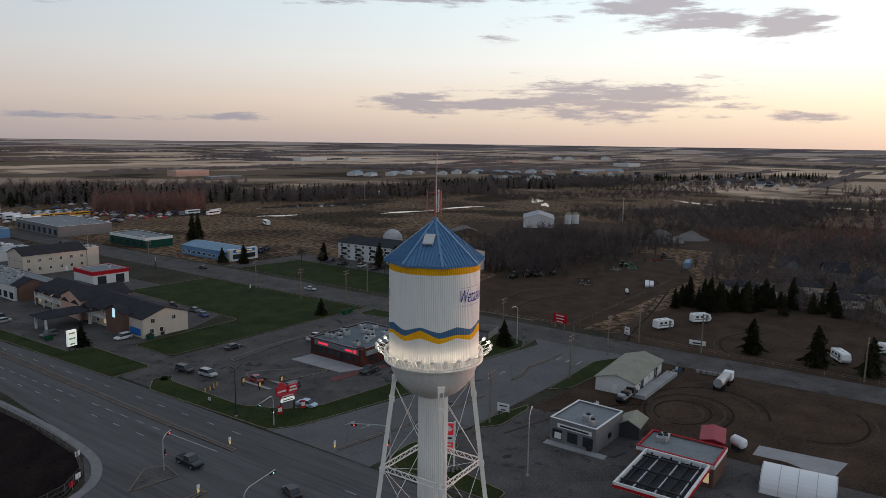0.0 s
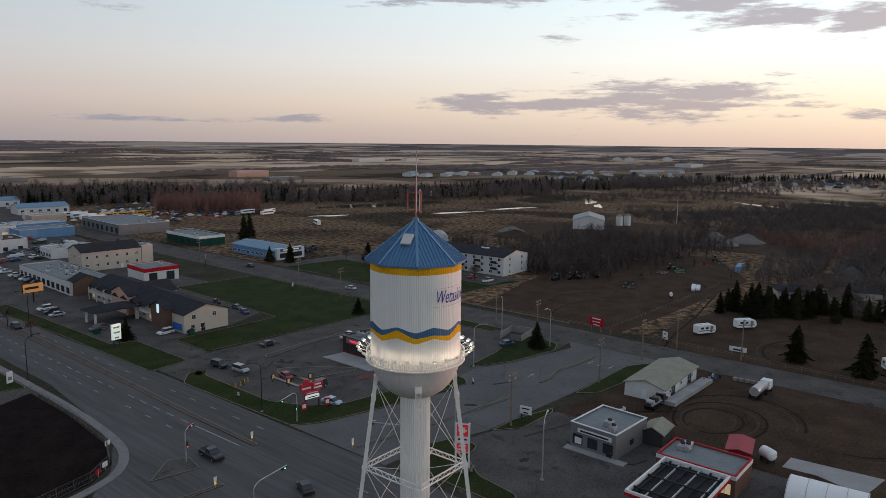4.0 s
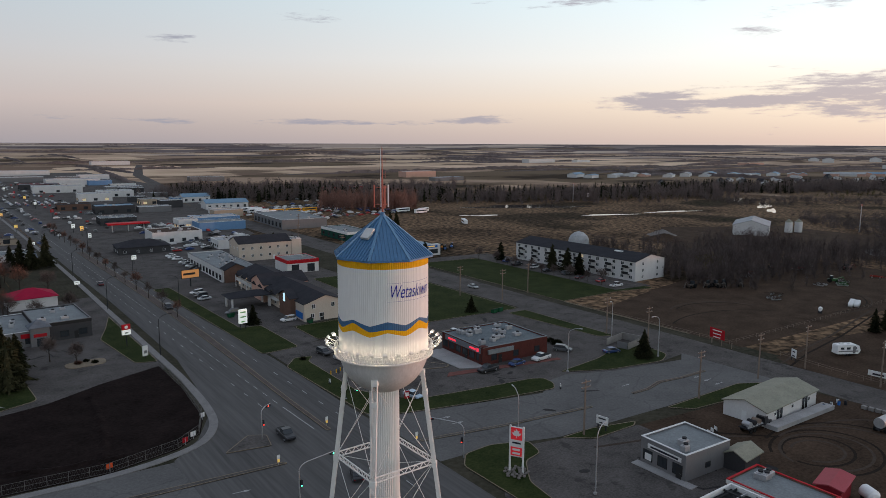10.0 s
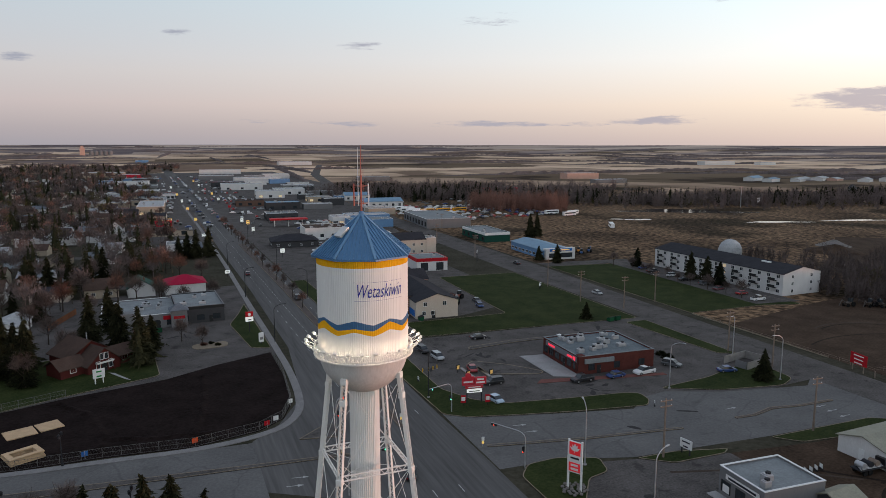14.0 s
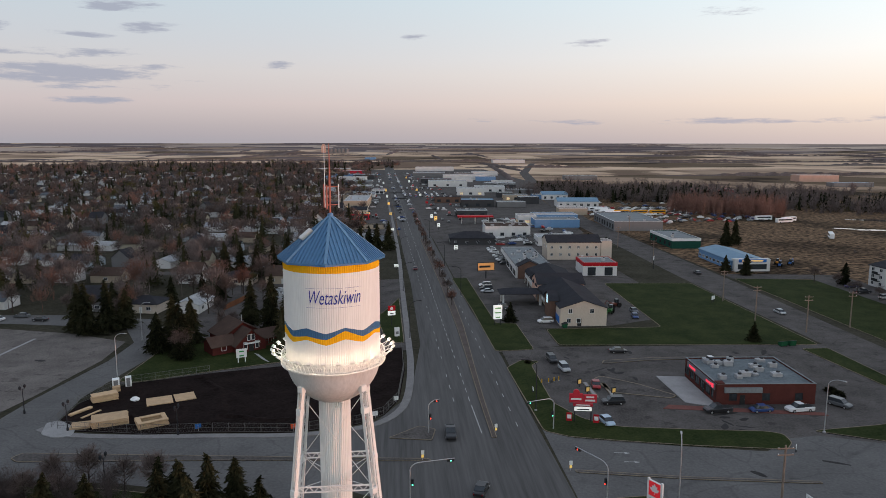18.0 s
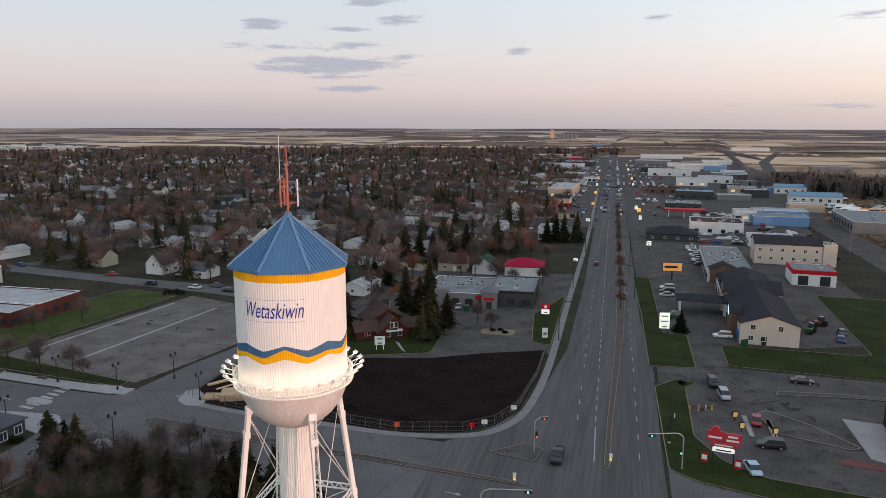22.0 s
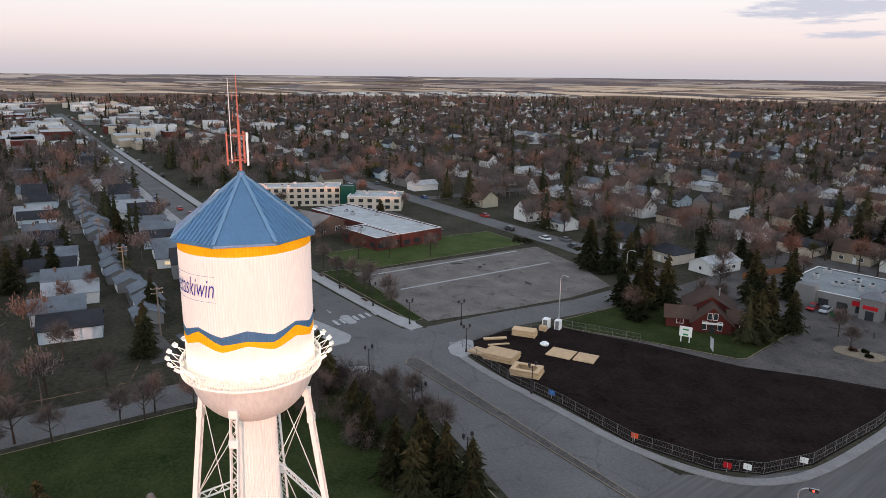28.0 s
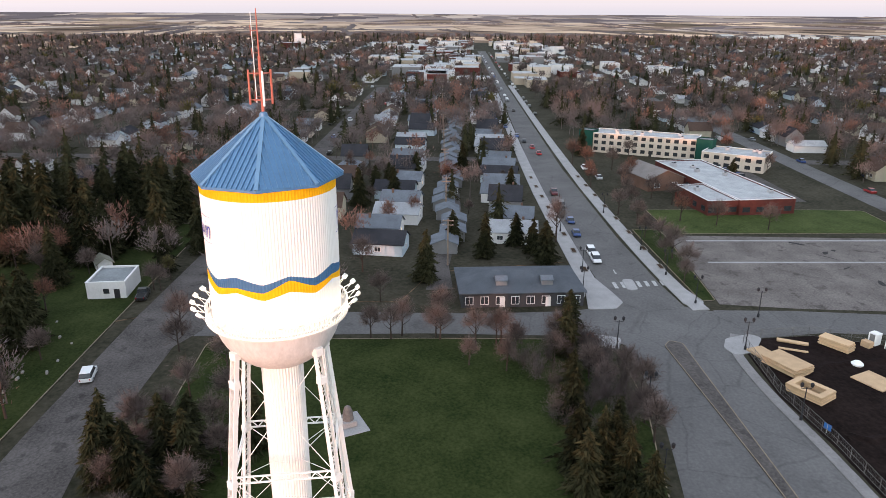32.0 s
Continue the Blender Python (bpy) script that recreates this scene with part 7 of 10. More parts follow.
bshop = flat_building("shop_row", "low grey shop row with rooftop units", 25.5, -169.5, 21, 24, 4.2, 3, GREY_WALL, GREY_ROOF, WHITE_TRIM, 9, [(2, 5, 0.8, 2.2, 1.7)], [(2, -5), (2, 5)], None, "shop", 12)
part("stair_tower", Shape().box(4, 12.3, -0.1, 4.5, 3.0, 5.6, 0, 0.05), GREY_WALL, bshop, "raised entrance block")
part("red_panel", Shape().box(-8, 12.1, 2.4, 3.4, 0.15, 1.2), RED_TRIM, bshop)
gable_building("red_roof_restaurant", "restaurant with a bright red hipped roof", pose(11, -212, 0, 0, 0, 4), 14, 12, 3.6, 2.6, WHITE_WALL, mat("red_shingle_roof", (0.30, 0.012, 0.04), 0.7, 2.0, 0.2), [(3, 4, 0.8, 1.6, 1.5)], [(3, 3)], False, "restaurant", hip=True)
slab("planter_island", rounded([(2.4, -130.4), (11.5, -130.0), (11.8, -135.2), (2.2, -136)], 2.4), KERB, "kerbed planting island", "traffic island", 0.15)
shop_sign = pylon_sign(-4.7, -142.7, 10, 3.4, 2.2, 1.3, SIGN_LIT, "red and white lit roadside sign", 1, GREY_WALL, 1, 0.5)
part("crest_box", Shape().box(0, 0, 4.75, 2.2, 0.5, 1.5, 0, 0.05), RED_TRIM, shop_sign, "red upper sign box")
part("crest", Shape().rod((0, -0.27, 5.5), (0, 0.27, 5.5), 0.45, n=16), WHITE_TRIM, shop_sign)
pylon_sign(-6.2, -128.8, 15, 0.8, 1.4, 2.6, WHITE_TRIM, "upright white sign panel", 1, GREY_WALL, 1, 0.3)

# ---- park side and the streets to the east ----
blue_off = gable_building("office_block", "low office with a dark blue shingle roof", pose(86, -36.2, 0, 0, 0, 87), 24, 14, 3.0, 2.4, DARK_WALL, mat("slate_shingle_roof", (0.080, 0.088, 0.100), 0.9, 3.0, 0.3, 0.2), [(2, 8, 0.6, 1.5, 1.7)], [(2, 5), (2, -4)], False, "office", hip=True)
for x in (-5, 4):
    wg, sg = gable_shapes(2.2, 2.4, 0.9, 0.5, 0.15)
    dm = part("dormer", wg, GREY_WALL, blue_off, "small roof dormer", m=pose(x, 4.0, 3.9))
    for s_ in sg:
        part("dormer_roof", s_, GREYBLUE_ROOF, dm)
flat_building("pump_house", "small white pump house with a flat grey roof", 95.6, 45.7, 9.5, 7.5, 3.6, 0, WHITE_WALL, GREY_ROOF, WHITE_TRIM, 0, [(3, 1, 1.2, 1.0, 1.0)], [(3, 2)], None, "pump house")
gable_building("garden_shed", "small white garden shed", pose(108.4, 52.1, 0, 0, 0, 30), 4, 3, 2.2, 1.0, WHITE_WALL, METAL_ROOF, (), [(0, 0)], False, "shed")
monu = thing("park_monument", "grey stone park monument on a paved pad", "monument", pose(40.7, -2.7, 0.15))
part("paving", Shape().box(0, 0, -0.1, 5.5, 4.5, 0.15, 20, 0.03), CONCRETE, monu, "square concrete paving")
part("plinth", Shape().box(0, 0, 0.05, 2.0, 2.0, 0.8, 20, 0.06), CONCRETE, monu)
part("stone", Shape().turned([(0.8, 0.8), (0.7, 2.0), (0.4, 2.8), (0.1, 3.0)], 9), GRAVEL, monu)
flat_building("school", "low red brick school with a pale gravel roof", 165, -118.5, 56, 17, 4.6, 2, BRICK_RED, WHITE_ROOF, WHITE_TRIM, 6, [(0, 10, 1.0, 2.2, 1.5), (2, 10, 1.0, 2.2, 1.5), (3, 4, 1.0, 2.2, 1.5)], [(3, 2)], None, "school", 2)
flat_building("school_wing", "low red brick school wing with a pale roof", 147.5, -106, 20, 9, 4.4, 2, BRICK_RED, WHITE_ROOF, WHITE_TRIM, 2, [(3, 3, 1.0, 2.4, 1.5), (2, 4, 1.0, 2.0, 1.5)], (), None, "school", 2)
gable_building("school_hall", "brick school hall with a grey pitched roof", pose(176, -101, 0, 0, 0, 10), 17, 13, 4.0, 2.6, BRICK_BROWN, mat("pale_taupe_shingle", (0.185, 0.168, 0.158), 0.9, 3.0, 0.25, 0.2), [(3, 2, 1.0, 2.0, 1.6)], (), False, "school")
flat_building("care_home", "long cream three-storey care home with green stair ends", 229.5, -120, 13, 41, 8.0, -31, CREAM_WALL, WHITE_ROOF, WHITE_TRIM, 8, [(3, 13, z, 1.6, 1.4) for z in (0.9, 3.5, 6.0)], [(3, 3)], None, "care home", 3)
flat_building("care_home_wing", "two-storey cream wing with a pale roof", 201, -144, 15, 22, 5.8, -40, CREAM_WALL, WHITE_ROOF, WHITE_TRIM, 5, [(3, 6, z, 1.8, 1.4) for z in (0.9, 3.5)], (), None, "care home", 5)
for x, y in ((238, -98.5), (212, -137)):
    flat_building("stair_tower", "dark green stair tower of the care home", x, y, 6, 6, 8.8, 49, GREEN_WALL, GREY_ROOF, DARK_TRIM, 0)

# ---- lamps, poles, traffic lights ----
for x, y, a in ((-34.4, -73.7, 180), (-29.2, -181.4, 180), (-27.7, -241.3, 180), (-9.8, -128.5, 0), (-8.8, -190.4, 0), (-8.8, -260.4, 0), (-6.8, -340.2, 0), (-25.8, -331.2, 180)):
    copies("black_lamp", street_lamp(11.0, 2.6, DARK_STEEL, "tall black highway lamp with a curved arm"), pose(x, y, 0.02, 0, 0, a + 180))
for x, y, a in ((-115, -54, 0), (59.1, -99.9, 160), (64.4, -131.8, 160), (-48, -33.5, 250), (-47, -14, 200), (-119, -73, 30), (-87, -59, 120)):
    copies("steel_lamp", street_lamp(), pose(x, y, 0.1, 0, 0, a))
for x, y, a in ((77.2, -70.3, 80), (69.7, -79.2, 80), (59.7, -48, 80), (57, -69.7, 80), (35.4, -66.3, 80), (84.3, -49.5, 80), (96.5, -53.1, 80), (93, -70.9, 80), (110.1, -71.8, 80), (40.7, -45.9, 80), (23.6, -41, 80), (126.7, -56.4, 80), (142.9, -73.5, 80)):
    copies("heritage", heritage_lamp, pose(x, y, 0.15, 0, 0, a))
for x, y in ((-120.6, -76.3), (-97, -29.6), (-120.4, -29.6), (-62.5, -30.9), (-137, -27), (-137.5, -10), (-124.8, -127.6), (-116.8, -141.6), (-119.1, -168), (-122, -242), (-121, -62), (-138, 28), (-141, -132), (-121.8, -292), (-144.8, -342)):
    copies("pole", utility_pole(11), pose(x, y, 0, 0, 0, 0))
for k in range(9):
    copies("pole", utility_pole(11), pose(104 + 42 * k, -24 - 4.4 * k, 0, 0, 0, 80))
RED_LIGHT, GREEN_LIGHT = glow("signal_red", (1.0, 0.05, 0.03), 3.0), glow("signal_green", (0.1, 1.0, 0.5), 3.0)


def traffic_light(x, y, rz, reach, lit):
    t = thing("traffic_light", "steel traffic light mast with an overhead arm", "traffic light", pose(x, y, 0.1, 0, 0, rz))
    part("mast", Shape().rod((0, 0, -0.1), (0, 0, 5.2), 0.13, 0.1, 8), STEEL, t)
    s_, last = Shape(), Vector((0, 0, 5.2))
    for k in range(1, 6):
        a = k / 5 * math.pi / 2
        p = Vector((1.6 * (1 - math.cos(a)), 0, 5.2 + 1.1 * math.sin(a)))
        s_.rod(last, p, 0.08, n=6)
        last = p
    s_.rod(last, (reach, 0, 6.35), 0.07, n=6)
    part("arm", s_, STEEL, t)
    for xx, z in ((reach - 0.6, 5.9), (0.35, 2.6)):
        hd = part("signal_head", Shape().box(xx, 0, z, 1.1 if xx > 1 else 0.4, 0.35, 0.4 if xx > 1 else 1.1, 0, 0.04), DARK_STEEL, t)
        for sy in (-1, 1):
            part("signal_lens", Shape().rod((xx, sy * 0.17, z + 0.2), (xx, sy * 0.2, z + 0.2), 0.13, n=10), lit, hd)


traffic_light(-35.9, -64.2, 20, 6.0, GREEN_LIGHT)
traffic_light(-11.8, -64.1, 200, 2.2, RED_LIGHT)
traffic_light(-37.9, -36.4, -60, 7.0, RED_LIGHT)
traffic_light(-7.7, -38.4, 190, 7.0, GREEN_LIGHT)
for x, y in ((-24.6, -63.2), (-10.2, -52.6), (-34.9, -46.9)):
    b = thing("median_marker", "small yellow and white traffic marker post", "sign", pose(x, y, 0.15, 0, 0, 0))
    part("post", Shape().box(0, 0, -0.05, 0.07, 0.07, 1.6), STEEL, b)
    part("plate", Shape().box(0, 0.05, 1.0, 0.55, 0.04, 0.75), WHITE_TRIM, b)
    # unlit plate, brightened by the glowing sign yellow
    part("hazard_plate", Shape().box(0, 0.05, 0.45, 0.4, 0.04, 0.5), SIGN_YEL, b)

# ---- parked and waiting cars near the crossing ----
for kd, pt, x, y, a in (("pickup", "black", -15.9, -62.8, 88), ("sedan", "black", -19, -40.9, 250), ("suv", "black", -51.5, -76.5, 0), ("sedan", "pale_blue", -47, -66.5, 100), ("pickup", "white", -88.5, -69.8, 5), ("sedan", "blue", -80.5, -70.2, 5), ("pickup", "black", -71.5, -70.5, 5), ("pickup", "white", -84, -101.5, 185),
                        ("sedan", "black", -64, -112, 178), ("suv", "black", -45, -106, 95), ("suv", "silver", -46.5, -99, 95), ("sedan", "red", -50.8, -87, 80), ("suv", "grey", -98.5, -72, 120), ("sedan", "blue", -108, -63.5, 165), ("suv", "white", -51.5, -143.5, 5), ("sedan", "silver", -39.5, -187.9, 5), ("suv", "black", -39.8, -192.9, 5),
                        ("suv", "white", -40.2, -199, 5), ("suv", "grey", -40.5, -162, 5), ("sedan", "silver", -129.5, -150, 92), ("sedan", "black", -132, -218, 268), ("suv", "black", -25.6, -181.2, 88), ("sedan", "dark_red", -14.7, -235.7, 268), ("sedan", "silver", 23.1, -155, 95), ("sedan", "red", 26, -154.7, 95), ("suv", "white", 58.3, 37.9, 8),
                        ("suv", "white", 103.3, -58.4, 173), ("suv", "white", 108.4, -58.9, 173), ("sedan", "blue", 123.4, -59.7, 173), ("sedan", "blue", 134.8, -61.4, 173), ("suv", "black", 150.8, -63.3, 173), ("pickup", "dark_red", 166.3, -65.1, 173), ("sedan", "white", 116.8, -157.2, 353), ("sedan", "black", 103.3, -156.1, 350), ("suv", "black", 134.8, -157.6, 353), ("sedan", "grey", -83, -155, 90), ("sedan", "blue", -81, -148, 80), ("pickup", "black", 91.3, 39, 5)):
    put_car(kd, pt, x, y, a)

# ---- small things round the lots and yards ----
YELLOW = mat("safety_yellow", (0.62, 0.36, 0.02), 0.6, 0.5, 0.15)
BIN_GREEN = mat("bin_green", (0.015, 0.075, 0.035), 0.6, 1.0, 0.2)
BLOCK = mat("cast_block", (0.24, 0.225, 0.21), 0.9, 1.5, 0.25)
for k, (x, y) in enumerate(((-39.1, -90.1), (-40.8, -90.6), (-42.2, -91.2), (-43.4, -91.6))):
    b = thing("bollard", "short yellow steel bollard on the asphalt", "bollard", pose(x, y, 0.02), "yellow bollards")
    part("post", Shape().turned([(0.12, -0.1), (0.12, 0.95), (0.06, 1.02)], 10), YELLOW, b)
    part("foot", Shape().turned([(0.2, -0.05), (0.2, 0.06)], 10), CONCRETE, b)


def dumpster(x, y, rz, mt=BIN_GREEN, label="green steel waste container with sloping lid"):
    t = thing("waste_container", label, "dumpster", pose(x, y, 0.02, 0, 0, rz))
    part("bin", Shape().add([(-0.9, -0.6, 0.15), (0.9, -0.6, 0.15), (0.9, 0.6, 0.15), (-0.9, 0.6, 0.15), (-0.95, -0.75, 1.1), (0.95, -0.75, 1.1), (0.95, 0.75, 1.5), (-0.95, 0.75, 1.5)], [(3, 2, 1, 0), (4, 5, 6, 7), (0, 1, 5, 4), (1, 2, 6, 5), (2, 3, 7, 6), (3, 0, 4, 7)]), mt, t)
    part("lid", Shape().box(0, 0, 0, 1.96, 1.6, 0.06, 0, 0.01, pose(0, 0, 1.31, 15, 0, 0)), DARK_TRIM, t)
    for sx in (-0.7, 0.7):
        part("skid", Shape().box(sx, 0, 0, 0.1, 1.2, 0.16), DARK_STEEL, t)


for x, y, a in ((-110.5, -114.8, 10), (-113.2, -115.2, 8), (-38.6, -158.2, 20), (-56, -137.5, 90), (-100, -236, 30), (20, -152.5, 5), (-75.5, -1.2, 95)):
    dumpster(x, y, a)
for x, y, a, z, w, h_ in ((-114.6, -165.9, 40, 1.2, 2.2, 1.3), (-117.8, -230.4, 60, 4.0, 2.4, 1.6), (-35.9, -84.3, 95, 0.5, 0.7, 0.8), (-77, -51.5, 60, 0.5, 0.7, 0.8)):
    pylon_sign(x, y, a, z, w, h_, WHITE_TRIM, "white board on posts in the grass", 2, TEXT_DARK, 2, 0.12)
ad = thing("billboard", "orange picture billboard on a steel post", "billboard", pose(-42.5, -214.4, 0, 0, 0, 6))
part("post", Shape().rod((0, 0, -0.1), (0, 0, 3.4), 0.25, n=10), DARK_STEEL, ad)
part("board", Shape().box(0, 0, 3.2, 7.0, 0.5, 3.4, 0, 0.05), DARK_TRIM, ad)
for s_ in (-1, 1):
    part("picture", Shape().box(0, s_ * 0.26, 3.4, 6.7, 0.02, 3.0), glow("lit_poster", (0.75, 0.32, 0.10), 0.25), ad, "lit orange picture")
    part("picture_band", Shape().box(0.5, s_ * 0.28, 4.5, 4.6, 0.02, 0.8), DARK_TRIM, ad)

# waste enclosure of the restaurant
enc = thing("waste_enclosure", "roofless enclosure of pale concrete panels", "enclosure", pose(-117, -66.5, 0.02, 0, 0, 12))
for k in range(4):
    part("panel", Shape().box(-3.3 + 2.2 * k, -3.2, -0.05, 2.14, 0.18, 2.0, 0, 0.02), BLOCK, enc)
    part("panel", Shape().box(-3.3 + 2.2 * k, 3.2, -0.05, 2.14, 0.18, 2.0, 0, 0.02), BLOCK, enc)
for k in range(3):
    part("panel", Shape().box(-4.4, -2.1 + 2.1 * k, -0.05, 0.18, 2.04, 2.0, 0, 0.02), BLOCK, enc)
part("gate", Shape().box(4.4, 1.5, 0.1, 0.1, 3.0, 1.8), GREY_WALL, enc)

# clutter beside the metal shed
for k in range(6):
    solo("concrete_block", Shape().box(0, 0, 0, 1.1, 0.75, 0.75, 0, 0.05), BLOCK, "grey cast concrete block on the dirt", "block", pose(-120.4 - 0.15 * k, -6 + 1.3 * k, 0.03, 0, 0, 84 + 5 * (k % 3)), "concrete blocks")
drum_paints = (BLUE_TRIM, DARK_STEEL, WHITE_PAINT)
for k, (x, y) in enumerate(((-113.9, -11.2), (-115.4, -10.6), (-119.5, -11), (-118.4, -10.2), (-119.6, -9.4), (-116.6, -10.9))):
    d_ = thing("steel_drum", ("blue", "dark", "white")[k % 3] + " steel drum standing in the dirt yard", "drum", pose(x, y, 0.03), "drums by the shed")
    part("barrel", Shape().turned([(0.29, 0), (0.29, 0.28), (0.31, 0.3), (0.29, 0.32), (0.29, 0.58), (0.31, 0.6), (0.29, 0.62), (0.29, 0.9)], 14), drum_paints[k % 3], d_)
    part("lid", Shape().turned([(0.3, 0.9), (0.3, 0.93)], 14), DARK_STEEL, d_)
rig = thing("service_truck", "dark service truck loaded with pipes and reels", "truck", pose(-92, -13.6, 0.03, 0, 0, 178))
part("cab", loft([[(x, -1.0, 0.6), (x, 1.0, 0.6), (x, 0.9, z), (x, -0.9, z)] for x, z in ((1.6, 2.2), (2.6, 2.3), (3.0, 1.5), (4.0, 1.35))]), car_paint("black", PAINTS["black"]), rig)
part("flatbed", Shape().box(-1.2, 0, 0.9, 5.4, 2.2, 0.18, 0, 0.02), DARK_STEEL, rig)
for k in range(3):
    part("reel", Shape().rod((-2.8 + 1.5 * k, -0.8, 1.65), (-2.8 + 1.5 * k, 0.8, 1.65), 0.55, n=12), (STEEL, DARK_STEEL, WOOD_POLE)[k], rig)
for k in range(4):
    part("pipe", Shape().rod((-3.8, -0.9 + 0.15 * k, 1.2 + 0.1 * k), (1.2, -0.9 + 0.15 * k, 1.2 + 0.1 * k), 0.06, n=6), STEEL, rig)
for sx in (-2.8, -1.7, 3.1):
    for sy in (-0.95, 0.95):
        part("wheel", Shape().rod((sx, sy - 0.15, 0.48), (sx, sy + 0.15, 0.48), 0.48, n=12), RUBBER, rig)
for k in range(4):
    b = thing("barrier_board", "small white barrier board on two feet", "barrier", pose(-80.6 - 1.3 * k, -17.0 - 0.1 * k, 0.03, 0, 0, 70))
    part("board", Shape().box(0, 0, 0.35, 0.9, 0.06, 0.7, 0, 0.01), WHITE_TRIM, b)
    for sx in (-0.3, 0.3):
        part("foot", Shape().box(sx, 0, -0.02, 0.07, 0.5, 0.4), DARK_STEEL, b)
# tyre tracks on the dirt
TRACK_DARK = mat("wet_tyre_track", (0.020, 0.0145, 0.011), 0.9, 1.5, 0.35, 0.3, 0.03)
TRACK_PALE = mat("dry_tyre_track", (0.060, 0.045, 0.035), 0.95, 1.5, 0.35, 0.3, 0.03)
for k, (cx, cy, r, a0, a1) in enumerate(((-92, -1.5, 5.2, 20, 300), (-92, -1.5, 7.1, 0, 330), (-93, -0.5, 9.0, 40, 350), (-93, -0.5, 10.9, 60, 320), (-95, 2, 14, 100, 280), (-95, 2, 15.9, 100, 290), (-100, 8, 20, 150, 260), (-104, 22, 12, 0, 140), (-104, 22, 13.9, 0, 150), (-155, 4, 16, 200, 340), (-155, 4, 17.9, 200, 330), (-215, -70, 26, 60, 170), (-215, -70, 28, 60, 175), (-172, -72, 17, 180, 300), (-172, -72, 19, 180, 300), (-162, -52, 30, 210, 300))):
    arc_ = [(cx + r * math.cos(radians(a0 + (a1 - a0) * j / 24)), cy + r * 0.8 * math.sin(radians(a0 + (a1 - a0) * j / 24))) for j in range(25)]
    slab("tyre_track", strip(arc_, 0.55), TRACK_DARK if k % 2 else TRACK_PALE, "curved tyre track pressed into the dirt", "track", 0.036 + 0.002 * (k % 3))
for k, line in enumerate(([(-136, -30), (-150, -33), (-175, -36), (-215, -43)], [(-136, -32.5), (-150, -35), (-176, -38.5), (-216, -45.5)], [(-76, -24), (-84, -17), (-92, -9)], [(-60, -26), (-76, -21), (-88, -12)])):
    slab("tyre_track", strip(line, 0.6), TRACK_PALE if k % 2 else TRACK_DARK, "long tyre track pressed into the dirt", "track", 0.044)


def bush(x, y, r, h_, seed, mt=NEEDLES, label="dark rounded evergreen shrub", z=0.1):
    g = np.random.default_rng(seed)
    n = 700
    d = g.normal(size=(n, 3))
    d /= np.linalg.norm(d, axis=1, keepdims=True)
    d[:, 2] = np.abs(d[:, 2])
    p = d * np.array([r, r, h_]) * g.uniform(0.6, 1.0, n)[:, None] * (1 + 0.2 * np.sin(4 * d[:, :1] + 3 * d[:, 1:2]))
    v, f = tri_cloud(p, d, g.uniform(0.3, 0.6, n), g.uniform(0.1, 0.25, n), g)
    b = thing("shrub", label, "shrub", pose(x, y, z))
    part("stem", Shape().rod((0, 0, -0.1), (0, 0, h_ * 0.5), 0.06, 0.03, 6), BARK, b)
    part("foliage", np_mesh("foliage", v, f, mt), None, b)


for k, (x, y, r, h_) in enumerate(((-101.5, -77.0, 1.7, 1.5), (-101.9, -80.2, 1.4, 1.2), (5, -132.3, 0.8, 0.7), (8.6, -133.6, 0.9, 0.8), (6.6, -134.6, 0.7, 0.6), (77.5, -44.6, 1.3, 1.0), (63.5, -44.5, 1.5, 1.2), (61.5, -41.8, 1.6, 1.3), (-38.6, -104.6, 0.8, 0.8), (120.5, -147.5, 2.2, 1.9), (117.5, -149.0, 2.0, 1.6))):
    bush(x, y, r, h_, 60 + k, NEEDLES if k not in (3, 6, 7) else TWIGS[1], "dark rounded evergreen shrub" if k not in (3, 6, 7) else "leafless reddish brown shrub")
# painted arrows
arr = Shape()
for x, y, a in ((-45.8, -53.1, 172), (-46.4, -49.5, 172), (-109.8, -38.6, 0), (-109.7, -35.9, 0), (-109.7, -32.9, 0), (-91.1, -44.6, 180), (-1.7, -47.2, 172), (-0.4, -44.6, 172), (96, -60.4, 173)):
    arr.add([(-1.4, -0.1, 0.05), (0.4, -0.1, 0.05), (0.4, 0.1, 0.05), (-1.4, 0.1, 0.05), (0.4, -0.42, 0.05), (1.4, 0, 0.05), (0.4, 0.42, 0.05)], [(0, 1, 2, 3), (4, 5, 6)], pose(x, y, 0, 0, 0, a))
solo("turn_arrows", arr, ROAD_PAINT, "worn white arrows painted on the avenue", "road marking", kind="structure")
# entrance tower of the shop row and the garden fence behind it
tow = thing("entrance_tower", "square entrance tower with a grey-blue hipped roof", "tower", pose(14.2, -158.6, 0, 0, 0, 3))
part("wall", Shape().box(0, 0, -0.1, 4.6, 4.0, 5.2, 0, 0.05), GREY_WALL, tow)
part("roof", hip_roof(4.6, 4.0, 5.1, 1.9), GREYBLUE_ROOF, tow)
part("sign_panel", Shape().box(0, 2.06, 2.6, 3.2, 0.1, 0.9, 0, 0.02), RED_TRIM, tow, "red sign panel")
part("doorway", Shape().box(0, 2.04, 0, 1.8, 0.08, 2.2), PANE, tow)
fen = thing("board_fence", "tall orange-brown wooden board fence", "fence", pose(50, -166.3, 0, 0, 0, -105))
cedar = mat("cedar_boards", (0.20, 0.085, 0.045), 0.85, 1.5, 0.25, obj=0.4)
fb = Shape().box(0, 0, 0, 0.94, 0.05, 1.8, 0, 0.01).mesh("board", cedar)
for k in range(22):
    part("board", fb, None, fen, m=pose(k * 0.96, 0.01 * (k % 2), 0.05))
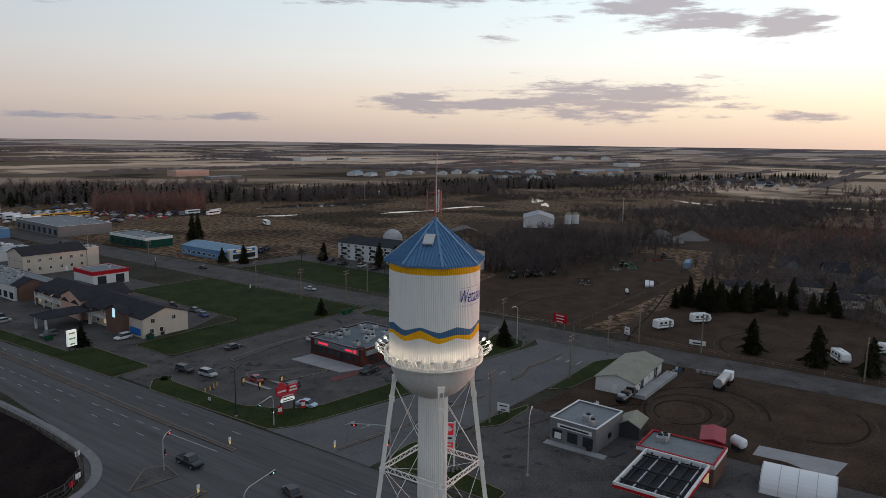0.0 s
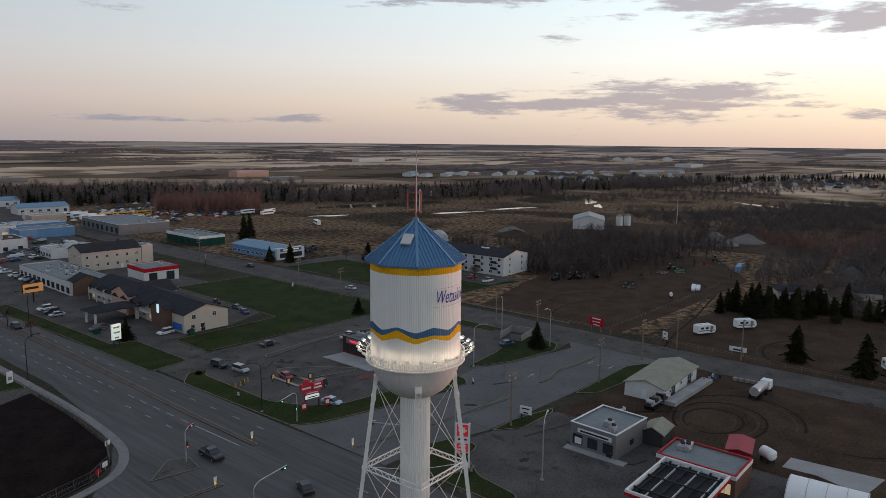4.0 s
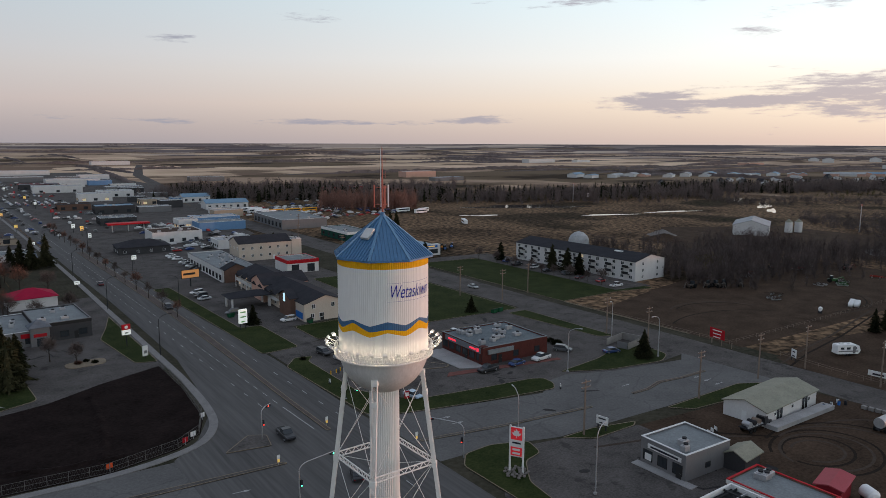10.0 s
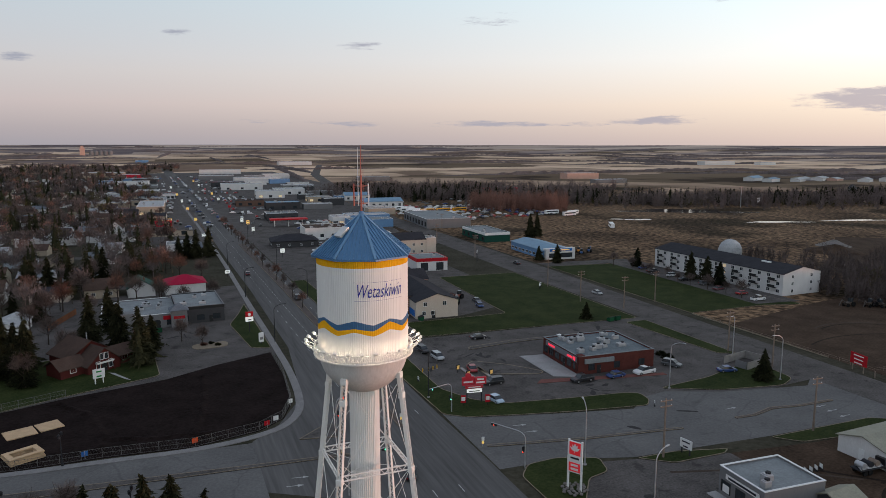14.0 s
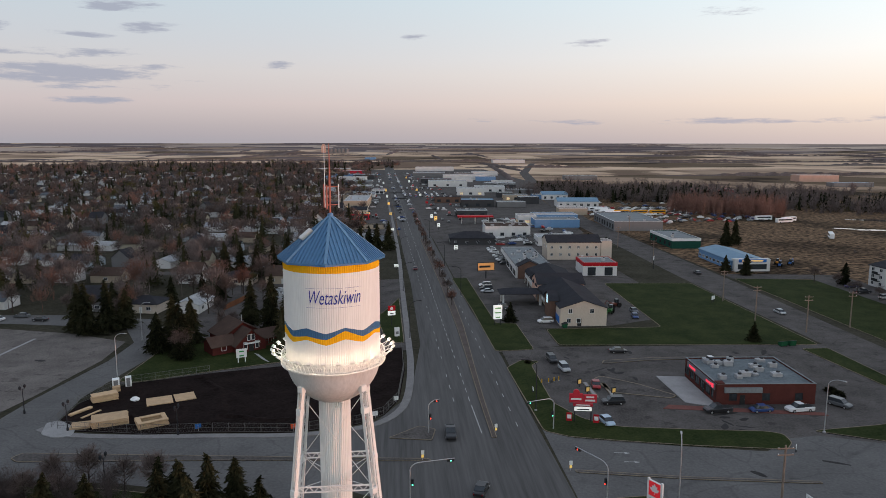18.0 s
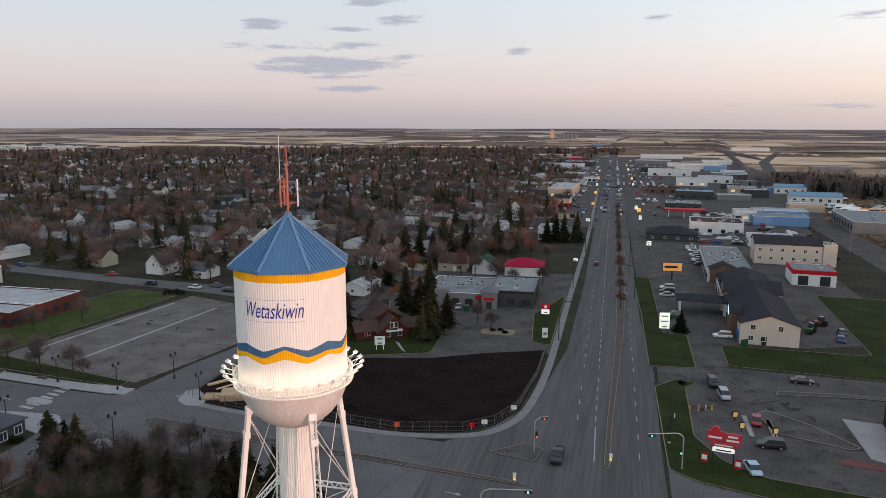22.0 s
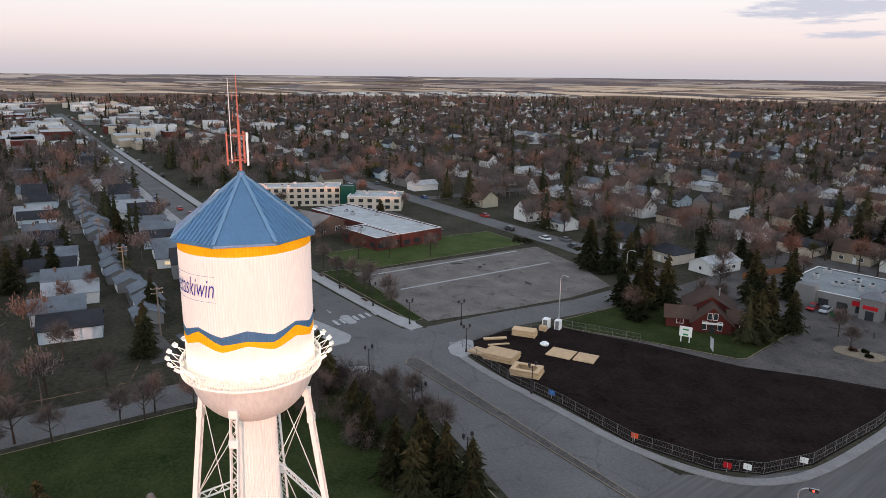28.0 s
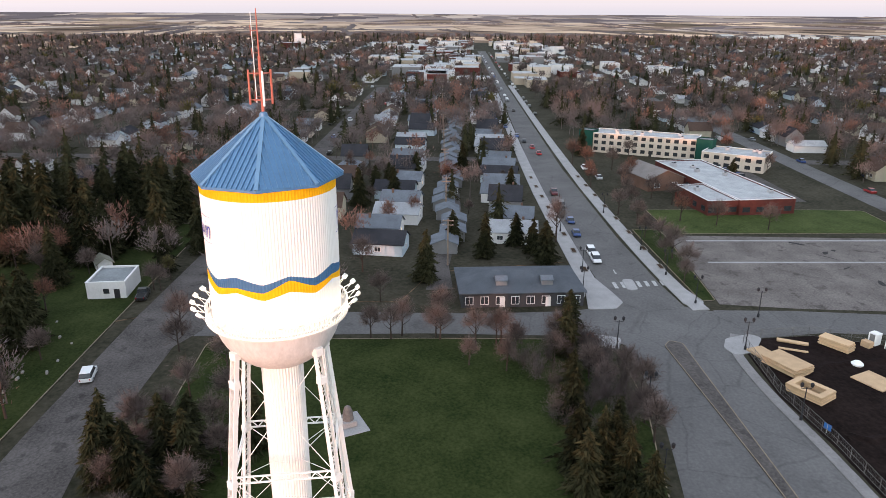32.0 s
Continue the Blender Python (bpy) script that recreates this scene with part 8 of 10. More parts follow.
part("rail", Shape().bar((-0.5, 0.07, 0.4), (20.6, 0.07, 0.4), 0.08).bar((-0.5, 0.07, 1.5), (20.6, 0.07, 1.5), 0.08), cedar, fen)
for x, y, c, lb in ((-175.6, -231.8, (0.03, 0.12, 0.35), "blue boom lift parked beside the store"), (-178, -238, (0.55, 0.22, 0.02), "orange boom lift parked beside the store"), (-183, -236, (0.03, 0.12, 0.35), "blue boom lift parked beside the store")):
    machine(x, y, 50 + x, c, lb)
# flat pale stones in the grass plot
sr = random.Random(12)
for k in range(26):
    x, y = 47 + 34 * sr.random(), 44.5 + 10 * sr.random()
    solo("flat_stone", Shape().box(0, 0, -0.05, sr.uniform(0.5, 0.9), 0.35, 0.2 + 0.12 * (k % 3), 0, 0.03), BLOCK, "small pale stone set in the grass", "stone", pose(x, y, 0.15, 0, 0, sr.uniform(0, 20)), "pale stones")
# planter beds along the new sidewalks
for k in range(8):
    for side, y0, sl in ((0, -70.8, -0.088), (1, -53.0, -0.098)):
        x = 98 + 13 * k
        y = y0 + sl * (x - 87)
        pb = thing("planter_bed", "brown planting bed with a low stone edge", "planter", pose(x, y, 0.15, 0, 0, -6), "planter beds")
        part("edge", ring([(-1.6, -0.6), (1.6, -0.6), (1.6, 0.6), (-1.6, 0.6)], 0.12, -0.05, 0.16), BLOCK, pb)
        part("soil", Shape().box(0, 0, -0.05, 2.9, 0.95, 0.14), DIRT, pb)

# paved corners of the crossing with the new sidewalks
for poly in ([(76.4, -48.2), (76, -53.6), (79, -56.2), (84, -55.8), (97, -54.2), (97.2, -50.6), (90, -51.4), (82, -49.6)], [(65.9, -45.4), (63.4, -50.1), (59.4, -48.4), (60.4, -45.2)], [(61.4, -68.4), (62.8, -73.8), (60.9, -75), (56, -71), (55.2, -67.2), (58, -66.4)], [(74.6, -70.6), (77, -67.9), (86, -68.2), (86, -71.4), (78, -72.4)]):
    slab("pavement", rounded(poly, 0.8), CONCRETE, "pale concrete corner sidewalk", "sidewalk", 0.162)
# the school's cars
for k in range(9):
    f = k / 8
    put_car(("sedan", "suv", "pickup")[k % 3], ("blue", "blue", "white", "grey", "black")[k % 5], 160 + 44 * f, -132.5 - 4.5 * f, 96, 0.05)
slab("school_lot", [(150, -128.5), (206, -132), (206, -146), (150, -140)], ASPHALT_OLD, "asphalt parking lot behind the school", "parking lot", 0.02)

# dark repairs and oil stains on the lots
TAR = mat("tar_repair", (0.038, 0.036, 0.035), 0.8, 1.5, 0.4, 0.3)
tp = random.Random(31)
for k in range(46):
    x, y, ln_, wd_ = tp.choice(((-92, -62, 58, 0), (-72, -66, 10, 0), (-78, -110, 60, 0), (-52, -95, 20, 0), (-55, -20, 26, 0), (-60, -8, 18, 0), (25, -145, 40, 0), (95, -115, 34, 0), (-60, -44, 60, 0)))
    cx, cy, a = x + tp.uniform(-0.5, 0.5) * ln_, y + tp.uniform(-4, 4), tp.uniform(0, 180)
    w_, d_ = tp.uniform(0.6, 3.2), tp.uniform(0.2, 0.7)
    pts = []
    for j in range(9):
        t_ = 2 * math.pi * j / 9
        v_ = pose(cx, cy, 0, 0, 0, a) @ Vector((w_ * math.cos(t_) * tp.uniform(0.7, 1.2), d_ * math.sin(t_) * tp.uniform(0.7, 1.2), 0))
        pts.append((v_.x, v_.y))
    slab("tar_patch", pts, TAR, "dark tar repair on worn asphalt", "road patch", 0.046 + 0.0006 * (k % 9))

# ---- the town's houses ----
U, V, TOWN = Vector((0.9916, -0.1290)), Vector((0.1290, 0.9916)), Vector((70, -60))


def town(s, o):
    p = TOWN + U * s + V * o
    return p.x, p.y


def inside(x, y, poly):
    hit, n = False, len(poly)
    for i in range(n):
        (a, b), (c, d) = poly[i], poly[i - 1]
        if (b > y) != (d > y) and x < (c - a) * (y - b) / (d - b) + a:
            hit = not hit
    return hit


KEEP_CLEAR = [
    [(-41, 68), (-41, -62), (61.1, -72.5), (73.7, -68.5), (93, -68.1), (93, -36.5), (84.3, -12.1), (86.1, 38.4), (19.7, 48.7)],
    [(59.2, -66.8), (122.6, -79.3), (122.6, -150.1), (57.4, -145.3)], [(-61, -62), (62.9, -59.2), (62.9, -97.3), (51.9, -109.3), (25.5, -110.6), (19.7, -140.5), (57.4, -145.3), (43.5, -209.3), (19.7, -237.1), (-61, -242)],
    [(118.5, -79.5), (264.5, -83.2), (264.5, -155.3), (196.2, -177.8), (110.1, -155.3)], [(-61, -232), (12, -224.5), (17, -619.2), (40, -1332.3), (-201.8, -1402)],
    [(66.5, -59.1), (103.3, -56.5), (103.3, -25.1), (66.5, -21.1)], [(86.1, 40.3), (103.3, 39.4), (103.3, 52.4), (86.1, 53.4)]]
STRIP = [(24.5, -538, 19, 62), (18.5, -437, 14, 10), (15.5, -380, 30, 5), (9.5, -300, 13, 13), (29.5, -722, 22, 30), (100.5, -1184, 62, 40), (36.5, -980, 30, 40), (28.5, -610, 26, 20), (32.5, -814, 24, 30), (50.5, -888, 40, 26), (58.5, -1092, 34, 30), (11, -212, 16, 14)]
clear_of = lambda x, y: not any(inside(x, y, p) for p in KEEP_CLEAR) and not any(abs(x - a) < w / 2 + 7 and abs(y - b) < d / 2 + 6 for a, b, w, d in STRIP)
STREETS = [-91, -170, -248, -326, -404, -482, -560, -640, -720, -800, -880, -960, 92, 170, 248, 326, 410, 500]
CROSS = [150 + 140 * k for k in range(7)]
for o in STREETS:
    if o in (-91, 92):
        continue
    a, b = (-18 if o < 0 else 30), 1100
    slab("road_street", [town(a, o - 4), town(b, o - 4), town(b, o + 4), town(a, o + 4)], ASPHALT_OLD, "narrow residential asphalt street", z=0.02)
for s in CROSS:
    slab("road_cross_street", [town(s - 4, -960), town(s + 4, -960), town(s + 4, -95), town(s - 4, -95)], ASPHALT_OLD, "narrow residential cross street", z=0.016)
    slab("road_cross_street", [town(s - 4, 560), town(s + 4, 560), town(s + 4, 8), town(s - 4, 8)], ASPHALT_OLD, "narrow residential cross street", z=0.016)

HOUSE_LOOKS = [
    ("white bungalow with a grey-blue shingle roof", 11, 8, 3.0, 2.2, WHITE_WALL, GREYBLUE_ROOF, False),
    ("cream bungalow with a dark hipped roof", 12, 9, 3.0, 2.0, CREAM_WALL, DARK_ROOF, True),
    ("white storey-and-a-half house with a brown roof", 9, 8, 4.2, 3.6, WHITE_WALL, BROWN_ROOF, False),
    ("tan bungalow with a brown shingle roof", 12, 8.5, 3.0, 2.3, TAN_WALL, BROWN_ROOF, False),
    ("grey house with a dark steep roof", 9, 8, 4.4, 3.4, GREY_WALL, DARK_ROOF, False),
    ("pale blue bungalow with a dark roof", 12, 8, 3.0, 2.2, wall_mat("pale_blue_siding", (0.40, 0.47, 0.52)), DARK_ROOF, False),
    ("pale yellow house with a brown roof", 10, 8, 3.8, 3.0, wall_mat("pale_yellow_siding", (0.34, 0.31, 0.24)), BROWN_ROOF, False),
    ("white bungalow with a pale metal roof", 13, 8, 2.9, 1.6, WHITE_WALL, WHITE_ROOF, False),
    ("white bungalow with a pale grey shingle roof", 12, 8.5, 3.0, 2.0, WHITE_WALL, mat("pale_grey_shingle", (0.27, 0.28, 0.295), 0.9, 3.0, 0.3, 0.2), False)]
HOUSES, far_houses = {}, []
q = random.Random(41)
GREEN_ROOF = mat("dark_green_metal_roof", (0.012, 0.055, 0.040), 0.6, 2.0, 0.2)
gable_building("house", "white house with a dark green roof behind the shops", pose(26, -212, 0, 0, 0, 95), 12, 9, 3.2, 2.8, WHITE_WALL, GREEN_ROOF, [(3, 2, 1.0, 1.3, 1.2), (0, 2, 1.0, 1.3, 1.2)], [(0, 1)], True)
gable_building("house", "tan house with a brown roof behind the shops", pose(39, -213, 0, 0, 0, 5), 11, 9, 3.4, 3.0, TAN_WALL, BROWN_ROOF, [(2, 2, 1.0, 1.3, 1.2), (3, 1, 1.0, 1.2, 1.2)], [(2, 1)], True)
gable_building("house", "white bungalow with a grey roof behind the shops", pose(8, -304, 0, 0, 0, 3), 16, 10, 3.4, 2.2, WHITE_WALL, GREYBLUE_ROOF, [(2, 3, 1.0, 1.4, 1.2), (3, 2, 1.0, 1.3, 1.2)], [(2, 1)], False)


def house_at(k, x, y, rz):
    if math.hypot(x, y) > 262:
        far_houses.append((k, x, y, rz))
        return
    lb, w, d, h, rise, wm, rm, hip = HOUSE_LOOKS[k]
    m = pose(x, y, 0, 0, 0, rz)
    if k in HOUSES:
        copy_thing(HOUSES[k], m)
    else:
        HOUSES[k] = gable_building("house", lb, m, w, d, h, rise, wm, rm, [(0, 2, 1.0, 1.5, 1.2), (2, 1, 1.0, 1.5, 1.2), (3, 1, h * 0.75 if rise > 3 else 1.0, 1.0, 1.1)], [(0, 0.4)], k % 2 == 0, "house", "town houses", hip, k)


slots = []
for o in STREETS:
    for side in (-17, 17):
        s = -12 if o < 0 else 34
        while s < (1150 if o > -500 else 800):
            s += q.uniform(14.5, 19)
            if all(abs(s - c) > 12 for c in CROSS):
                slots.append((s, o + side + q.uniform(-1.5, 1.5), 7 if side > 0 else 187))
for s in range(36, 440, 13):
    slots += [(s, 24 + q.uniform(-1, 1), 270), (s + 3, 56 + q.uniform(-2, 2), 90)]
for s, o, turn_ in slots:
    x, y = town(s, o)
    if clear_of(x, y) and q.random() < 0.86:
        row_house = turn_ in (90, 270)
        rz = -7.1 + turn_ - 7 + (0 if row_house else q.choice((0, 0, 90))) + q.uniform(-2, 2)
        house_at(q.choice((0, 0, 4, 5, 8)) if row_house else q.choice((0, 0, 1, 2, 2, 3, 4, 5, 6, 7, 8, 8)), x, y, rz)
for k in range(16):
    house_at(q.choice((1, 3, 3, 4)), -228 - (k % 4) * 17 + q.uniform(-2, 2), -20 + (k // 4) * 17 + 3 * (k % 4), 25 + q.choice((0, 90)) + q.uniform(-6, 6))


GARAGE = []


def garage_at(x, y, rz):
    m = pose(x, y, 0, 0, 0, rz)
    if GARAGE:
        return copy_thing(GARAGE[0], m)
    GARAGE.append(gable_building("garage", "small pale garage with a dark low roof", m, 6.5, 6.0, 2.5, 1.2, GREY_WALL, GREYBLUE_ROOF, (), (), False, "garage", "town garages"))
    part("garage_door", Shape().box(0, -3.03, 0, 4.6, 0.06, 2.1, 0, 0.01), WHITE_TRIM, GARAGE[0])


for k in range(26):
    garage_at(*town(40 + 9.5 * k, 40 + q.uniform(-2, 2)), -7 + 180 * (k % 2))


def far_house_stuff(name, label, rows, mats):
    """Distant houses as one piece of stuff: gabled bodies with their roofs."""
    vs, fs, mi = [], [], []
    for k, x, y, rz in rows:
        lb, w, d, h, rise, wm, rm, hip = HOUSE_LOOKS[k]
        wl, sl = gable_shapes(w, d, h, rise, 0.4, 0.15)
        m = pose(x, y, 0, 0, 0, rz)
        for sh, mt in ((wl, wm), (sl[0], rm), (sl[1], rm)):
            b = len(vs)
            vs += [tuple(m @ Vector(p)) for p in sh.v]
            fs += [tuple(i + b for i in f) for f in sh.f]
            mi += [mats.index(mt)] * len(sh.f)
    me = bpy.data.meshes.new(name)
    me.from_pydata(vs, [], fs)
    for mt in mats:
        me.materials.append(mt)
    me.polygons.foreach_set("material_index", mi)
    me.update()
    return tagged(new(name, me), label, "houses", kind="stuff")


for k in range(48):
    far_houses.append((q.choice((0, 1, 3, 4)), -950 - q.uniform(0, 260), -110 - q.uniform(0, 170), q.uniform(0, 90)))
for k in range(30):
    far_houses.append((q.choice((0, 4, 7)), -700 - q.uniform(0, 500), -330 - q.uniform(0, 200), q.uniform(0, 90)))
hm = []
for lk in HOUSE_LOOKS:
    for mt in (lk[5], lk[6]):
        if mt not in hm:
            hm.append(mt)
far_house_stuff("distant_houses", "many small houses of the town far off", far_houses, hm)

# ---- business strip along the highway, far ----
LITTLE = {}


def far_car(paint):
    t = thing("parked_car", "%s car in a dealer's lot" % paint.replace("_", " "), "car", None, "cars in the lots")
    part("body", loft([[(x, -0.9, 0.25), (x, 0.9, 0.25), (x, 0.9, z), (x, -0.9, z)] for x, z in ((-2.3, 0.8), (-2.0, 0.95), (1.2, 0.95), (2.3, 0.7))]), car_paint(paint, PAINTS[paint]), t)
    part("cabin_glass", loft([[(x, -0.85, 0.93), (x, 0.85, 0.93), (x, 0.72, z), (x, -0.72, z)] for x, z in ((-1.7, 0.96), (-1.2, 1.5), (0.4, 1.5), (1.1, 0.96))]), PANE, t)
    part("roof", Shape().box(-0.4, 0, 1.49, 1.6, 1.4, 0.05), car_paint(paint, PAINTS[paint]), t)
    return t


# cars standing far off, along the strip and the streets
fcr = random.Random(90)
cars_far = {m_: Shape() for m_ in ("white", "grey", "black", "silver", "red", "blue")}


def far_car_box(x, y, a):
    s_ = cars_far[fcr.choice(("white", "white", "grey", "grey", "black", "black", "silver", "red", "blue"))]
    s_.box(x, y, 0.3, 4.5, 1.8, 0.65, a).box(x, y, 0.95, 2.3, 1.6, 0.5, a)


def put_far_car(paint, x, y, a):
    if y < -380:
        return far_car_box(x, y, a)
    m = pose(x, y, 0.04, 0, 0, a)
    if paint in LITTLE:
        return copy_thing(LITTLE[paint], m)
    LITTLE[paint] = far_car(paint)
    LITTLE[paint].matrix_basis = m


def lot_of_cars(x0, y0, nx, ny, dx, dy, a, seed):
    r = random.Random(seed)
    for i in range(nx):
        for j in range(ny):
            if r.random() < 0.78:
                put_far_car(r.choice(("white", "white", "silver", "grey", "black", "red", "blue")), x0 + i * dx + r.uniform(-0.3, 0.3), y0 + j * dy + r.uniform(-0.3, 0.3), a + r.choice((0, 180)))


W_, G_, D_, T_ = WHITE_WALL, GREY_WALL, DARK_WALL, TAN_WALL
for k, (x, y, w, d, h, wl, rf, tr) in enumerate((
    (24.5, -538, 19, 62, 7, TAN_WALL, WHITE_ROOF, WHITE_TRIM), (18.5, -437, 14, 10, 4, RED_WALL, GREY_ROOF, SIGN_YEL), (15.5, -380, 30, 5, 3, TAN_WALL, BROWN_ROOF, DARK_TRIM), (9.5, -300, 13, 13, 6.5, W_, GREY_ROOF, WHITE_TRIM),
    (29.5, -722, 22, 30, 6, G_, WHITE_ROOF, WHITE_TRIM), (100.5, -1184, 62, 40, 7, T_, WHITE_ROOF, WHITE_TRIM), (58.5, -1942, 30, 30, 8, BLUE_WALL, BLUE_ROOF, WHITE_TRIM), (36.5, -980, 30, 40, 6, D_, GREY_ROOF, WHITE_TRIM), (10.5, -680, 13, 20, 5, W_, GREY_ROOF, RED_TRIM), (28.5, -610, 26, 20, 5, T_, DARK_ROOF, WHITE_TRIM), (32.5, -814, 24, 30, 6, G_, GREY_ROOF, WHITE_TRIM), (50.5, -888, 40, 26, 7, W_, WHITE_ROOF, WHITE_TRIM), (58.5, -1092, 34, 30, 7, RED_WALL, WHITE_ROOF, WHITE_TRIM),
    (-71.5, -797, 47, 26, 7, W_, WHITE_ROOF, WHITE_TRIM), (-84.5, -659, 28, 22, 7, W_, WHITE_ROOF, WHITE_TRIM), (-105.5, -940, 58, 30, 7, W_, WHITE_ROOF, WHITE_TRIM), (-54.5, -572, 24, 16, 5, BRICK_BROWN, DARK_ROOF, DARK_TRIM), (-76.5, -531, 28, 20, 6, D_, BLUE_ROOF, DARK_TRIM), (-62.5, -450, 22, 18, 5, D_, GREY_ROOF, WHITE_TRIM),
    (-81.5, -1240, 70, 30, 7, W_, WHITE_ROOF, WHITE_TRIM), (-110.5, -703, 32, 24, 6, W_, WHITE_ROOF, WHITE_TRIM), (-94, -402, 12, 14, 6, W_, WHITE_ROOF, WHITE_TRIM), (-293.5, -1700, 80, 40, 8, W_, WHITE_ROOF, RED_TRIM), (-271.5, -930, 46, 20, 6, G_, GREY_ROOF, WHITE_TRIM), (-131.5, -768, 36, 24, 6, G_, WHITE_ROOF, WHITE_TRIM), (-61.5, -860, 40, 22, 6, D_, GREY_ROOF, RED_TRIM), (-61.5, -1045, 50, 30, 6, G_, WHITE_ROOF, WHITE_TRIM), (-151.5, -1064, 40, 24, 6, W_, WHITE_ROOF, WHITE_TRIM), (-119.5, -592, 22, 16, 5, T_, GREY_ROOF, WHITE_TRIM),
    (-583, -868, 54, 24, 9, SALMON_WALL, WHITE_ROOF, WHITE_TRIM), (-561.5, -760, 50, 16, 5, G_, BLUE_ROOF, WHITE_TRIM), (-331.5, -640, 40, 18, 6, RED_WALL, BROWN_ROOF, WHITE_TRIM), (-1281.5, -1330, 90, 30, 9, W_, WHITE_ROOF, WHITE_TRIM), (-1401.5, -1290, 50, 20, 6, W_, WHITE_ROOF, WHITE_TRIM),
    (-1551.5, -884, 60, 30, 7, SALMON_WALL, BROWN_ROOF, WHITE_TRIM), (-1651.5, -600, 70, 40, 8, W_, WHITE_ROOF, WHITE_TRIM))):
    flat_building("business_building", {W_: "white flat-roofed business building by the highway", G_: "grey metal-clad business building by the highway", D_: "dark flat-roofed shop beside the highway", T_: "tan business building with a flat roof"}.get(wl, "coloured business building with a flat roof"), x, y, w, d, h, -1.5 - (k % 3), wl, rf, tr, 3 if abs(y) < 900 and abs(x) < 300 else 0, [(2, 3, 0.8, 3.0, 2.2), (1 if x < -20 else 3, 4, 0.8, 3.0, 2.0)] if abs(y) < 900 and abs(x) < 300 else (), (), None, "shop", k)
hallr = random.Random(66)
for k in range(22):
    f = k / 21
    hx_, hy_ = -780 - 520 * f + hallr.uniform(-14, 14), -725 + 250 * f + hallr.uniform(-22, 22)
    # salmon on some white halls puts the orange evening sun into the wall colour
    gable_building("storage_hall", "white metal storage hall beyond the woods", pose(hx_, hy_, 0, 0, 0, hallr.choice((22, 28, 112))), hallr.uniform(20, 40), hallr.uniform(13, 18), hallr.uniform(2.8, 4.8), hallr.uniform(1.4, 2.8), hallr.choice((WHITE_WALL, WHITE_WALL, SALMON_WALL)), hallr.choice((WHITE_ROOF, WHITE_ROOF, BLUE_ROOF)), (), (), False, "hall", "far storage halls")
for x, y, w, h_ in ((-2001, -920, 70, 8), (-2151, -860, 55, 9), (-2080, -1000, 60, 6)):
    gable_building("storage_hall", "large pale hall far out in the fields", pose(x, y, 1, 0, 0, 25), w, 28, h_, 4, WHITE_WALL, WHITE_ROOF, (), (), False, "hall", "far storage halls")
fb_ = random.Random(55)
for k in range(30):
    yy = -360 - 24 * k + fb_.uniform(-6, 6)
    xx = hx(yy) + (fb_.uniform(46, 95) if k % 3 == 0 else -fb_.uniform(62, 150))
    if any(abs(xx - a) < w / 2 + 14 and abs(yy - b) < d / 2 + 12 for a, b, w, d in STRIP):
        continue
    wl = fb_.choice((W_, W_, G_, D_, T_, BLUE_WALL))
    flat_building("business_building", "low flat-roofed workshop behind the highway shops", xx, yy, fb_.uniform(14, 30), fb_.uniform(10, 18), fb_.uniform(4, 6.5), -2, wl, fb_.choice((WHITE_ROOF, GREY_ROOF, WHITE_ROOF)), WHITE_TRIM, 1, (), (), None, "workshop", k)
fcan = thing("fuel_canopy", "red-edged fuel canopy beside the highway", "canopy", pose(-60, -403, 0, 0, 0, -2))
part("deck", Shape().box(0, 0, 4.6, 24, 8, 0.9, 0, 0.05), RED_TRIM, fcan)
for x in (-9, 0, 9):
    part("column", Shape().box(x, 0, -0.1, 0.5, 0.5, 4.8), WHITE_TRIM, fcan)
for x, y, z, w, h, mt in ((-33, -519, 5, 3.4, 3.4, SIGN_LIT), (-33, -394, 5, 3.0, 4.2, SIGN_YEL), (-33.5, -372, 2.5, 2.6, 4, SIGN_LIT), (-36, -278, 3, 3.4, 3.2, SIGN_LIT), (-30.5, -597, 5, 3, 3.6, SIGN_LIT), (-31.5, -415, 4, 3, 4, SIGN_LIT), (-29.5, -666, 5, 3, 4, SIGN_YEL), (-27.5, -740, 5, 3, 4, SIGN_RED), (-3.5, -435, 4, 3, 3, SIGN_YEL), (-4.5, -360, 2, 4, 2.4, SIGN_LIT), (-6.5, -235, 2, 3, 2, SIGN_LIT), (-1.5, -518, 4, 3, 3, SIGN_YEL), (0.5, -592, 4, 3, 4, SIGN_LIT), (2.5, -675, 4, 3, 4, SIGN_YEL), (6.5, -796, 4, 3, 4, SIGN_LIT), (-25.5, -832, 4, 3, 4, SIGN_LIT), (-23.5, -925, 4, 3, 4, SIGN_YEL)):
    pylon_sign(x, y, 4, z * 0.7, w * 0.6, h * 0.6, mt if (x + y) % 3 else RED_TRIM, "lit roadside pylon sign of a business" if mt is not SIGN_RED else "lit red roadside pylon sign", 2, GREY_WALL if mt is not SIGN_RED else WHITE_TRIM, 1, 0.5)
lot_of_cars(-78, -335, 2, 7, 16, 5, 0, 1)
lot_of_cars(-106, -420, 3, 14, 6, 3.1, 0, 2)
lot_of_cars(-50, -660, 6, 8, 5.5, 4.5, 90, 3)
lot_of_cars(-230, -500, 9, 10, 6.5, 6, 20, 4)
lot_of_cars(-190, -430, 4, 6, 7, 7, 40, 5)
lot_of_cars(-45, -760, 5, 6, 6, 5, 90, 6)
lot_of_cars(-55, -290, 1, 9, 5, 5.5, 0, 7)
lot_of_cars(8, -330, 5, 2, 4, 14, 90, 8)
lot_of_cars(186, -86, 3, 1, 8, 3, -8, 9)
lot_of_cars(208, -158, 9, 2, 3.2, 12, 50, 10)
